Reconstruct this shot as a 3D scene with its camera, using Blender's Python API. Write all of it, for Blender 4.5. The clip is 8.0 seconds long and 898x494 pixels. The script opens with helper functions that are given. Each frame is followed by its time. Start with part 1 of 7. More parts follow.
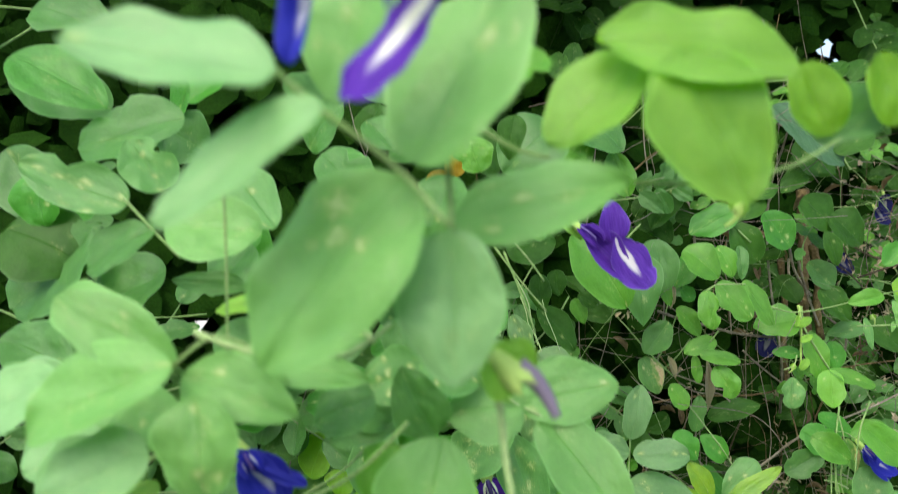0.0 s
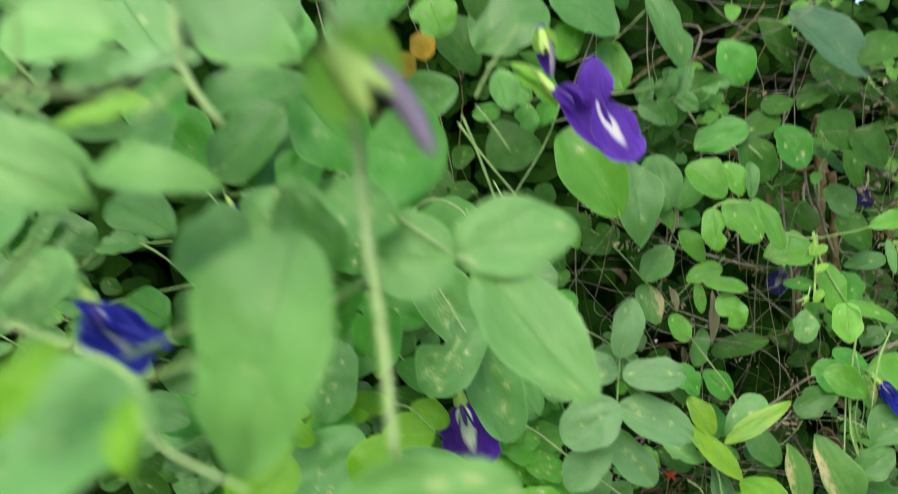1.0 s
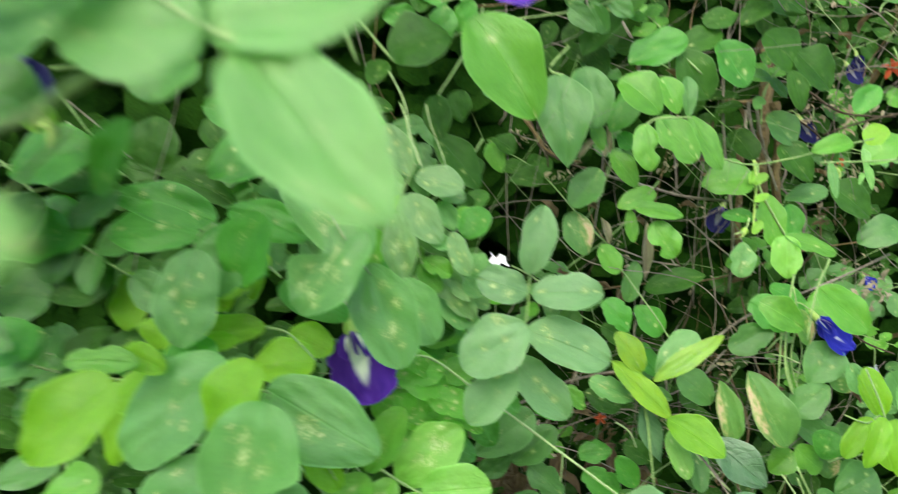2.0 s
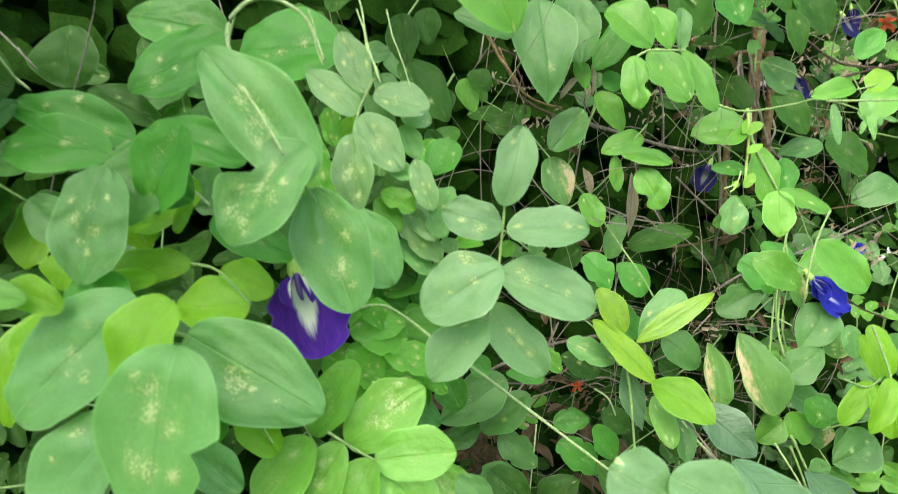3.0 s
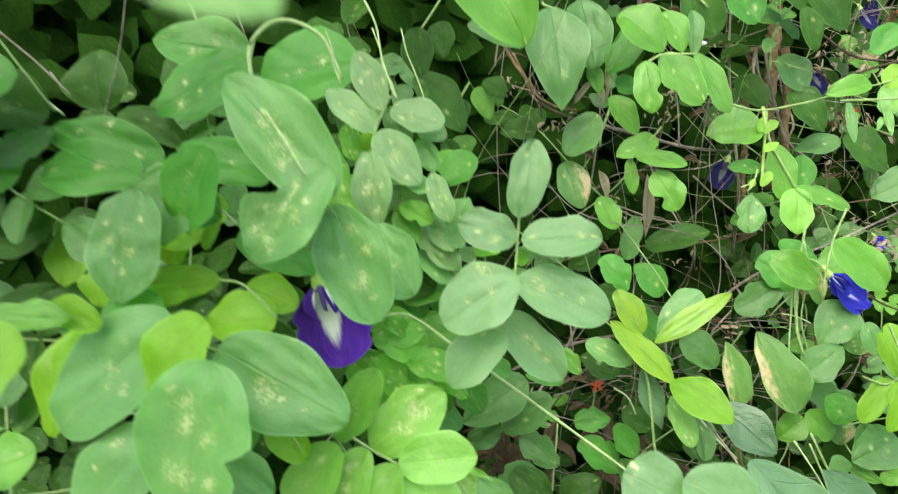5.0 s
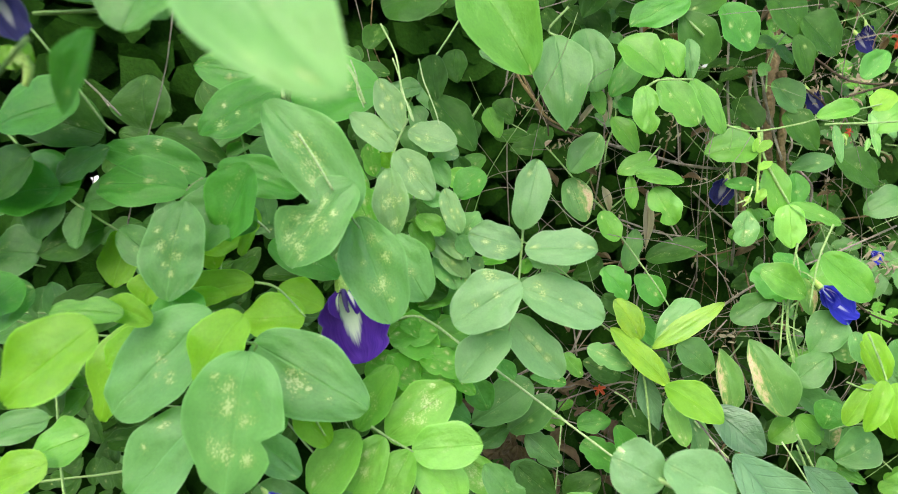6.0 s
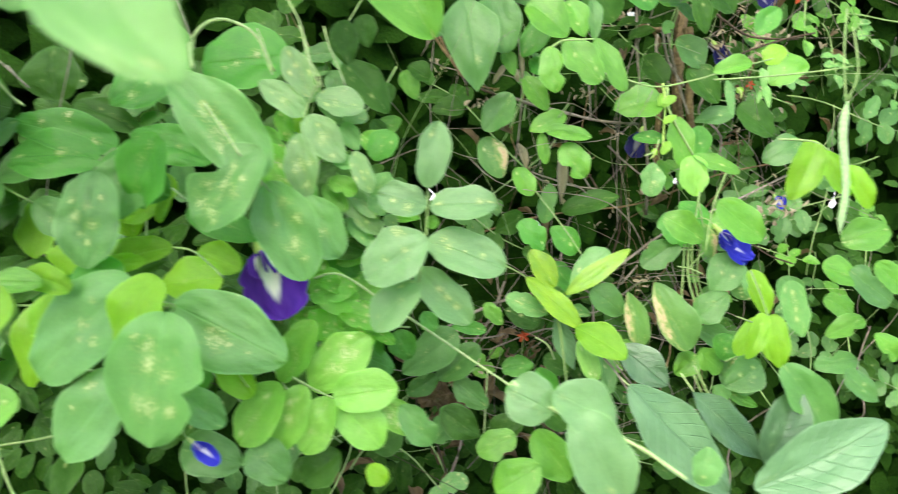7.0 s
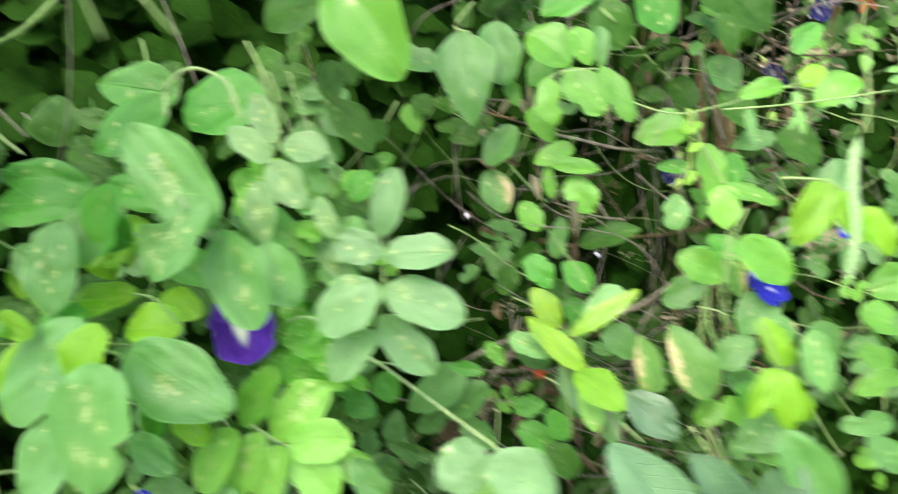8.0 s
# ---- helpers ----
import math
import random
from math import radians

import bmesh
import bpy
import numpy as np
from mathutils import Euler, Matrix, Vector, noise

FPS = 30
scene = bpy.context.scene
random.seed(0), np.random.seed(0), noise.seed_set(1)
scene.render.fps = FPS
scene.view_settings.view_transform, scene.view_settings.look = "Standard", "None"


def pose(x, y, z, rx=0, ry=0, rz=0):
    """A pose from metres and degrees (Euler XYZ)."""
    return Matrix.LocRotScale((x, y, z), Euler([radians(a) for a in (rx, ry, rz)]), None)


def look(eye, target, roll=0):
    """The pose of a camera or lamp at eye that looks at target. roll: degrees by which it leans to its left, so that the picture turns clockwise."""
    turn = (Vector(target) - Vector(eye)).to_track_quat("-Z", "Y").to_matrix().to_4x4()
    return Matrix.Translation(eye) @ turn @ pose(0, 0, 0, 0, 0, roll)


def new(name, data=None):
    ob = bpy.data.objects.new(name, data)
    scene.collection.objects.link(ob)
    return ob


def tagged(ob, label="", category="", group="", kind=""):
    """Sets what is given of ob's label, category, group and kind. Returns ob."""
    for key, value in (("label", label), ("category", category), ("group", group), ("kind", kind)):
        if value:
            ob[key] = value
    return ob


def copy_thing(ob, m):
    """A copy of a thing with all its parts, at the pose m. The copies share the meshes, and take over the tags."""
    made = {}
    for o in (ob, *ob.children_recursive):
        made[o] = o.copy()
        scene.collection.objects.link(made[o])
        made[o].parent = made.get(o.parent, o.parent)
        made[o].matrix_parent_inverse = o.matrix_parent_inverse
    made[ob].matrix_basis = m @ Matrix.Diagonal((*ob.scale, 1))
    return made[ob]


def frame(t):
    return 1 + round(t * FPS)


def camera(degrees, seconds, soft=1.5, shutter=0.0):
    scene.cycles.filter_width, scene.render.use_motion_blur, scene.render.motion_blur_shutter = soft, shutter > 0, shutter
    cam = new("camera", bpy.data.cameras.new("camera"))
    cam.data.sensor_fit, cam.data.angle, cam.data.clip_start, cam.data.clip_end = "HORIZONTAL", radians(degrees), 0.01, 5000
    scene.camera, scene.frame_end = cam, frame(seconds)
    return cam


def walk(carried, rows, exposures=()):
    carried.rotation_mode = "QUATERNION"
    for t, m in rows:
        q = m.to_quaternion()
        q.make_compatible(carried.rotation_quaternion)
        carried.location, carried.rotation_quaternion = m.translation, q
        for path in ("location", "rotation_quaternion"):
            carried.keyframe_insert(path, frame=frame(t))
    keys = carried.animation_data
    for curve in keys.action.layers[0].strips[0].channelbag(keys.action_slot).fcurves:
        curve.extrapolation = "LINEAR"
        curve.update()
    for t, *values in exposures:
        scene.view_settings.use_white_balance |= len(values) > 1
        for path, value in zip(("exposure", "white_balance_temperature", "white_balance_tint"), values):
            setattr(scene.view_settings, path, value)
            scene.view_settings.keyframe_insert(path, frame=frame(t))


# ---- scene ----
import functools

# the camera and its way
cam = camera(68.00, 8.0, soft=0.85, shutter=1.0)
PATH = [
    (0, (0.09126, 0.04023, 1.17179), (0.05836, 0.53501, 1.10766), 0.95),
    (0.5, (0.10230, 0.05190, 1.15052), (0.06447, 0.54488, 1.07609), 1.01),
    (1, (0.12069, 0.09626, 1.11127), (0.07958, 0.58695, 1.02448), 0.83),
    (1.5, (0.14123, 0.12254, 1.07842), (0.11545, 0.61166, 0.97795), 1.62),
    (2, (0.16286, 0.15704, 1.05799), (0.15317, 0.64485, 0.94866), 1.83),
    (2.2, (0.17047, 0.17086, 1.04608), (0.16764, 0.65836, 0.93498), 2.32),
    (3.3, (0.16991, 0.21722, 1.01273), (0.18166, 0.70082, 0.88626), 3.04),
    (3.5, (0.17122, 0.21975, 1.01152), (0.18357, 0.70277, 0.88292), 2.89),
    (4, (0.17865, 0.22235, 1.00670), (0.19316, 0.70486, 0.87642), 2.75),
    (4.5, (0.17713, 0.21196, 1.00906), (0.18599, 0.69399, 0.87651), 2.38),
    (5, (0.17206, 0.20043, 1.02810), (0.16621, 0.68417, 0.90179), 1.48),
    (5.2, (0.17102, 0.19485, 1.03505), (0.16268, 0.67849, 0.90849), 1.04),
    (6.3, (0.17431, 0.15185, 1.03799), (0.15719, 0.63787, 0.92186), 1.98),
    (6.5, (0.17128, 0.14933, 1.05310), (0.15528, 0.63010, 0.91670), -0.20),
    (7, (0.20095, 0.13205, 1.04256), (0.22292, 0.60969, 0.89638), 0.74),
    (7.4, (0.23402, 0.14833, 1.04353), (0.23975, 0.62494, 0.89249), 0.66),
    (7.5, (0.24302, 0.15591, 1.04971), (0.23457, 0.63340, 0.90162), 0.10),
    (7.7, (0.25700, 0.15600, 1.06500), (0.06400, 2.07900, 0.54800), -1.00),
    (7.9, (0.27500, 0.15600, 1.05200), (0.07000, 2.08100, 0.55100), -1.70),
    (8, (0.28950, 0.15677, 1.06204), (0.24072, 0.63458, 0.92304), -1.23),
    (8.1, (0.30400, 0.15750, 1.07200), (0.26100, 0.63550, 0.92650), -0.90),
]
walk(cam, [(t, look(eye, target, roll)) for t, eye, target, roll in PATH], exposures=[(0.0, 1.29, 6500, 2), (0.5, 1.37, 6500, 2), (1.0, 1.35, 6500, 2), (1.5, 1.62, 6500, 2), (2.0, 1.74, 6500, 1), (3.5, 1.96, 6500, 10), (5.0, 1.96, 6500, 10), (6.5, 1.95, 6500, 6), (7.0, 2.12, 6500, 9), (8.0, 2.27, 6500, 11)])

# a phone lens held close: near leaves and the far end go soft
cam.data.dof.use_dof = True
cam.data.dof.focus_distance = 0.60
cam.data.dof.aperture_fstop = 11.0

# ---- light: bright overcast sky, wide soft sun ----
world = bpy.data.worlds.new("overcast_sky")
scene.world = world
world.use_nodes = True
sky = world.node_tree.nodes.new("ShaderNodeTexSky")
sky.sky_type = "NISHITA"
sky.sun_disc = False
sky.sun_elevation = radians(50)
sky.sun_rotation = radians(200)
sky.air_density = 1.0
sky.dust_density = 4.0
bg = world.node_tree.nodes["Background"]
bg.inputs["Strength"].default_value = 0.15
world.node_tree.links.new(sky.outputs["Color"], bg.inputs["Color"])
sun_data = bpy.data.lights.new("sun", "SUN")
sun_data.energy = 1.0
sun_data.angle = radians(70)
sun_data.color = (1.0, 0.97, 0.9)
sun = new("sun", sun_data)
sun.matrix_world = look((-0.8, -2.4, 4.55), (0.2, 0.6, 0.8))


# ---- materials ----
def node(mat, kind, **inputs):
    n = mat.node_tree.nodes.new(kind)
    for key, value in inputs.items():
        n.inputs[key].default_value = value
    return n


def math_node(mat, op, a, b=None, c=None):
    n = mat.node_tree.nodes.new("ShaderNodeMath")
    n.operation = op
    for i, v in enumerate((a, b, c)):
        if v is None:
            continue
        if isinstance(v, (int, float)):
            n.inputs[i].default_value = v
        else:
            mat.node_tree.links.new(v, n.inputs[i])
    return n.outputs[0]


def mix_colour(mat, factor, a, b, mode="MIX"):
    n = mat.node_tree.nodes.new("ShaderNodeMix")
    n.data_type, n.blend_type = "RGBA", mode
    for sock, v in ((n.inputs[0], factor), (n.inputs[6], a), (n.inputs[7], b)):
        if isinstance(v, (int, float)):
            sock.default_value = v
        elif isinstance(v, tuple):
            sock.default_value = (*v, 1.0)
        else:
            mat.node_tree.links.new(v, sock)
    return n.outputs[2]


def ramp(mat, value, stops):
    n = mat.node_tree.nodes.new("ShaderNodeValToRGB")
    while len(n.color_ramp.elements) < len(stops):
        n.color_ramp.elements.new(0.5)
    for e, (p, c) in zip(n.color_ramp.elements, stops):
        e.position = p
        e.color = (c, c, c, 1.0) if isinstance(c, (int, float)) else (*c, 1.0)
    mat.node_tree.links.new(value, n.inputs[0])
    return n.outputs[0]


def blank(name):
    mat = bpy.data.materials.new(name)
    mat.use_nodes = True
    mat.node_tree.nodes.clear()
    out = mat.node_tree.nodes.new("ShaderNodeOutputMaterial")
    return mat, out


def leaf_material(name, colour, other, glow, spots=0.3, veins=10.0, rough=0.36, thin=0.48, shine=0.45, ribs=0.05, wither=0.0, marks=()):
    """Leaf blade: two greens by leaf and by patch, pale midrib and side veins, yellow flecks, light through the blade."""
    mat, out = blank(name)
    link = mat.node_tree.links.new
    spots = 0.12 if marks else spots
    uv = mat.node_tree.nodes.new("ShaderNodeTexCoord").outputs["UV"]
    one = mat.node_tree.nodes.new("ShaderNodeObjectInfo").outputs["Random"]
    isle = mat.node_tree.nodes.new("ShaderNodeNewGeometry").outputs["Random Per Island"]
    rnd = math_node(mat, "FRACT", math_node(mat, "ADD", one, isle))
    sep = mat.node_tree.nodes.new("ShaderNodeSeparateXYZ")
    link(uv, sep.inputs[0])
    across = math_node(mat, "ABSOLUTE", math_node(mat, "MULTIPLY", math_node(mat, "SUBTRACT", sep.outputs[0], 0.5), 2.0))
    along = sep.outputs[1]
    shift = math_node(mat, "MULTIPLY", rnd, 40.0)
    patch = node(mat, "ShaderNodeTexNoise", Scale=2.3, Detail=3.0)
    patch.noise_dimensions = "4D"
    link(uv, patch.inputs["Vector"]), link(shift, patch.inputs["W"])
    grain = node(mat, "ShaderNodeTexNoise", Scale=38.0, Detail=2.0)
    grain.noise_dimensions = "4D"
    link(uv, grain.inputs["Vector"]), link(shift, grain.inputs["W"])
    base = mix_colour(mat, ramp(mat, patch.outputs[0], [(0.32, 0.0), (0.72, 1.0)]), colour, other)
    base = mix_colour(mat, 1.0, base, ramp(mat, rnd, [(0.0, 0.86), (0.5, 1.0), (1.0, 1.12)]), "MULTIPLY")
    base = mix_colour(mat, 1.0, base, ramp(mat, grain.outputs[0], [(0.25, 0.90), (0.75, 1.07)]), "MULTIPLY")
    # mottled sky sheen, put into the colour as paler soft clouds
    sheen_mottle = node(mat, "ShaderNodeTexNoise", Scale=4.6, Detail=5.0, Roughness=0.6)
    sheen_mottle.noise_dimensions = "4D"
    link(uv, sheen_mottle.inputs["Vector"]), link(math_node(mat, "ADD", shift, 19.0), sheen_mottle.inputs["W"])
    base = mix_colour(mat, ramp(mat, sheen_mottle.outputs[0], [(0.42, 0.0), (0.72, 0.34)]), base, tuple(min(1.0, c * 1.22 + d) for c, d in zip(other, (0.030, 0.045, 0.020))))
    # side veins run forward from the midrib
    wave = math_node(mat, "SINE", math_node(mat, "MULTIPLY", math_node(mat, "SUBTRACT", along, math_node(mat, "MULTIPLY", across, 0.22)), veins * 6.283))
    side = ramp(mat, wave, [(0.9, 0.0), (1.0, 1.0)])
    mid = ramp(mat, across, [(0.0, 1.0), (0.045, 0.0)])
    rib = math_node(mat, "MAXIMUM", mid, math_node(mat, "MULTIPLY", side, ribs))
    pale = tuple(min(1.0, c * 1.5 + 0.03) for c in colour)
    base = mix_colour(mat, math_node(mat, "MULTIPLY", rib, 0.45 if ribs > 0.3 else 0.26), base, pale)
    # insect flecks: soft yellowish blotches along the middle, with fine pale specks in and around them
    blot = node(mat, "ShaderNodeTexNoise", Scale=4.2, Detail=2.0)
    blot.noise_dimensions = "4D"
    link(uv, blot.inputs["Vector"]), link(math_node(mat, "ADD", shift, 7.0), blot.inputs["W"])
    warp = node(mat, "ShaderNodeTexNoise", Scale=9.0, Detail=3.0)
    warp.noise_dimensions = "4D"
    link(uv, warp.inputs["Vector"]), link(math_node(mat, "ADD", shift, 3.0), warp.inputs["W"])
    spot = node(mat, "ShaderNodeTexVoronoi", Scale=23.0)
    spot.voronoi_dimensions = "2D"
    shape = node(mat, "ShaderNodeMapping")
    shape.inputs["Scale"].default_value = (0.65, 1.0, 1.0)
    link(mix_colour(mat, 0.10, uv, warp.outputs["Color"], "ADD"), shape.inputs["Vector"])
    moved = mat.node_tree.nodes.new("ShaderNodeVectorMath")
    moved.operation = "ADD"
    link(shape.outputs[0], moved.inputs[0]), link(shift, moved.inputs[1]), link(moved.outputs[0], spot.inputs["Vector"])
    where = math_node(mat, "SUBTRACT", blot.outputs[0], math_node(mat, "MULTIPLY", across, 0.14))
    soft = ramp(mat, where, [(0.58 - 0.10 * spots, 0.0), (0.74 - 0.10 * spots, 1.0)])
    # a few round soft scars, the middle of each bleached
    scar = node(mat, "ShaderNodeTexVoronoi", Scale=5.0)
    scar.voronoi_dimensions = "2D"
    link(moved.outputs[0], scar.inputs["Vector"])
    tint = mat.node_tree.nodes.new("ShaderNodeSeparateColor")
    link(scar.outputs["Color"], tint.inputs[0])
    some = ramp(mat, math_node(mat, "SUBTRACT", tint.outputs[0], math_node(mat, "MULTIPLY", across, 0.25)), [(1.00 - 0.44 * spots, 0.0), (1.06 - 0.44 * spots, 1.0)])
    rim = math_node(mat, "SUBTRACT", scar.outputs["Distance"], math_node(mat, "MULTIPLY", math_node(mat, "SUBTRACT", warp.outputs[0], 0.5), 0.5))
    halo = math_node(mat, "MAXIMUM", math_node(mat, "MULTIPLY", some, ramp(mat, rim, [(0.10, 1.0), (0.42, 0.0)])), math_node(mat, "MULTIPLY", soft, 0.35))
    core = math_node(mat, "MULTIPLY", some, ramp(mat, rim, [(0.04, 1.0), (0.22, 0.0)]))
    crumb = node(mat, "ShaderNodeTexNoise", Scale=46.0, Detail=2.0)
    crumb.noise_dimensions = "4D"
    link(uv, crumb.inputs["Vector"]), link(math_node(mat, "ADD", shift, 11.0), crumb.inputs["W"])
    fine = math_node(mat, "MULTIPLY", math_node(mat, "MAXIMUM", soft, halo), ramp(mat, spot.outputs["Distance"], [(0.12, 1.0), (0.34, 0.0)]))
    fine = math_node(mat, "MULTIPLY", fine, ramp(mat, crumb.outputs[0], [(0.40, 0.0), (0.58, 1.0)]))
    core = math_node(mat, "MULTIPLY", core, ramp(mat, crumb.outputs[0], [(0.34, 0.35), (0.62, 1.0)]))
    base = mix_colour(mat, math_node(mat, "MULTIPLY", halo, min(0.7, 0.25 + spots * 0.5)), base, (0.33, 0.46, 0.14))
    base = mix_colour(mat, math_node(mat, "MULTIPLY", math_node(mat, "MAXIMUM", core, fine), min(0.85, 0.40 + spots * 0.5)), base, (0.56, 0.62, 0.34))
    if marks:
        # scars of known place and size: ragged yellow halo, bleached grains in the middle
        near = None
        for u, v, wide, long in marks:
            off = mat.node_tree.nodes.new("ShaderNodeVectorMath")
            off.operation = "SUBTRACT"
            off.inputs[1].default_value = (u, v, 0.0)
            scale = mat.node_tree.nodes.new("ShaderNodeVectorMath")
            scale.operation = "DIVIDE"
            scale.inputs[1].default_value = (wide, long, 1.0)
            size = mat.node_tree.nodes.new("ShaderNodeVectorMath")
            size.operation = "LENGTH"
            link(uv, off.inputs[0]), link(off.outputs[0], scale.inputs[0]), link(scale.outputs[0], size.inputs[0])
            near = size.outputs["Value"] if near is None else math_node(mat, "MINIMUM", near, size.outputs["Value"])
        ragged = math_node(mat, "ADD", near, math_node(mat, "MULTIPLY", math_node(mat, "SUBTRACT", warp.outputs[0], 0.5), 2.4))
        ragged = math_node(mat, "ADD", ragged, math_node(mat, "MULTIPLY", math_node(mat, "SUBTRACT", crumb.outputs[0], 0.5), 4.2))
        base = mix_colour(mat, ramp(mat, math_node(mat, "MULTIPLY", ragged, 0.5), [(0.05, 0.50), (0.66, 0.0)]), base, (0.31, 0.46, 0.13))
        base = mix_colour(mat, ramp(mat, math_node(mat, "MULTIPLY", ragged, 0.5), [(0.00, 0.70), (0.26, 0.0)]), base, (0.53, 0.61, 0.32))
    if wither:
        # one part of the blade has dried to tan, with a reddish rim
        off = math_node(mat, "ABSOLUTE", math_node(mat, "SUBTRACT", sep.outputs[0], wither))
        dry = math_node(mat, "ADD", off, math_node(mat, "MULTIPLY", math_node(mat, "SUBTRACT", warp.outputs[0], 0.5), 0.8))
        dry = math_node(mat, "ADD", dry, math_node(mat, "MULTIPLY", math_node(mat, "ABSOLUTE", math_node(mat, "SUBTRACT", along, 0.58)), 0.45))
        dry = math_node(mat, "ADD", dry, math_node(mat, "MULTIPLY", math_node(mat, "SUBTRACT", crumb.outputs[0], 0.5), 0.25))
        base = mix_colour(mat, ramp(mat, dry, [(0.10, 0.9), (0.34, 0.0)]), base, (0.38, 0.44, 0.14))
        base = mix_colour(mat, ramp(mat, dry, [(0.06, 0.95), (0.20, 0.0)]), base, (0.58, 0.48, 0.29))
        base = mix_colour(mat, math_node(mat, "MULTIPLY", ramp(mat, dry, [(0.02, 0.8), (0.09, 0.0)]), ramp(mat, crumb.outputs[0], [(0.5, 0.0), (0.6, 1.0)])), base, (0.42, 0.22, 0.12))
    base = mix_colour(mat, ramp(mat, across, [(0.93, 0.0), (0.985, 0.5)]), base, tuple(min(1.0, c * 1.5 + 0.06) for c in colour))
    bump = mat.node_tree.nodes.new("ShaderNodeBump")
    bump.inputs["Strength"].default_value, bump.inputs["Distance"].default_value = 0.6, 0.005
    height = math_node(mat, "ADD", math_node(mat, "MULTIPLY", rib, -0.9 * ribs if ribs > 0.1 else -0.18), math_node(mat, "MULTIPLY", patch.outputs[0], 0.9))
    height = math_node(mat, "ADD", height, math_node(mat, "MULTIPLY", grain.outputs[0], 0.05))
    height = math_node(mat, "ADD", height, math_node(mat, "MULTIPLY", sheen_mottle.outputs[0], 0.45))
    link(height, bump.inputs["Height"])
    face = node(mat, "ShaderNodeBsdfPrincipled", Roughness=rough)
    face.inputs["Specular IOR Level"].default_value = shine
    link(base, face.inputs["Base Color"]), link(bump.outputs[0], face.inputs["Normal"])
    gloss = mat.node_tree.nodes.new("ShaderNodeMapRange")
    gloss.inputs["To Min"].default_value, gloss.inputs["To Max"].default_value = rough - 0.10, rough + 0.16
    link(sheen_mottle.outputs[0], gloss.inputs["Value"]), link(gloss.outputs[0], face.inputs["Roughness"])
    back = mat.node_tree.nodes.new("ShaderNodeBsdfTranslucent")
    link(mix_colour(mat, 1.0, base, glow, "MULTIPLY"), back.inputs["Color"])
    both = mat.node_tree.nodes.new("ShaderNodeMixShader")
    both.inputs[0].default_value = thin
    link(face.outputs[0], both.inputs[1]), link(back.outputs[0], both.inputs[2])
    link(both.outputs[0], out.inputs[0])
    return mat


def petal_material(name, deep, edge, throat):
    """Petal: deep colour with fine streaks and a pale throat that runs down from the base."""
    mat, out = blank(name)
    link = mat.node_tree.links.new
    uv = mat.node_tree.nodes.new("ShaderNodeTexCoord").outputs["UV"]
    sep = mat.node_tree.nodes.new("ShaderNodeSeparateXYZ")
    link(uv, sep.inputs[0])
    across = math_node(mat, "ABSOLUTE", math_node(mat, "MULTIPLY", math_node(mat, "SUBTRACT", sep.outputs[0], 0.5), 2.0))
    streak = node(mat, "ShaderNodeTexNoise", Scale=3.0, Detail=4.0)
    stretch = node(mat, "ShaderNodeMapping")
    stretch.inputs["Scale"].default_value = (14.0, 1.0, 1.0)
    link(uv, stretch.inputs["Vector"]), link(stretch.outputs[0], streak.inputs["Vector"])
    base = mix_colour(mat, ramp(mat, streak.outputs[0], [(0.3, 0.0), (0.7, 1.0)]), deep, edge)
    base = mix_colour(mat, ramp(mat, across, [(0.86, 0.0), (1.0, 0.7)]), base, edge)
    end = math_node(mat, "ADD", sep.outputs[1], math_node(mat, "MULTIPLY", math_node(mat, "SUBTRACT", streak.outputs[0], 0.5), 0.30))
    reach = math_node(mat, "ADD", end, math_node(mat, "MULTIPLY", math_node(mat, "POWER", across, 2.0), 4.4))
    base = mix_colour(mat, ramp(mat, reach, [(0.50, throat), (0.62, throat * 0.9), (0.80, 0.0)]), base, (0.88, 0.88, 0.78))
    base = mix_colour(mat, ramp(mat, across, [(0.94, 0.0), (1.0, 0.5)]), base, tuple(0.16 + 0.8 * c for c in edge))
    face = node(mat, "ShaderNodeBsdfPrincipled", Roughness=0.6)
    face.inputs["Specular IOR Level"].default_value = 0.2
    link(base, face.inputs["Base Color"])
    back = mat.node_tree.nodes.new("ShaderNodeBsdfTranslucent")
    link(base, back.inputs["Color"])
    both = mat.node_tree.nodes.new("ShaderNodeMixShader")
    both.inputs[0].default_value = 0.3
    link(face.outputs[0], both.inputs[1]), link(back.outputs[0], both.inputs[2])
    link(both.outputs[0], out.inputs[0])
    return mat


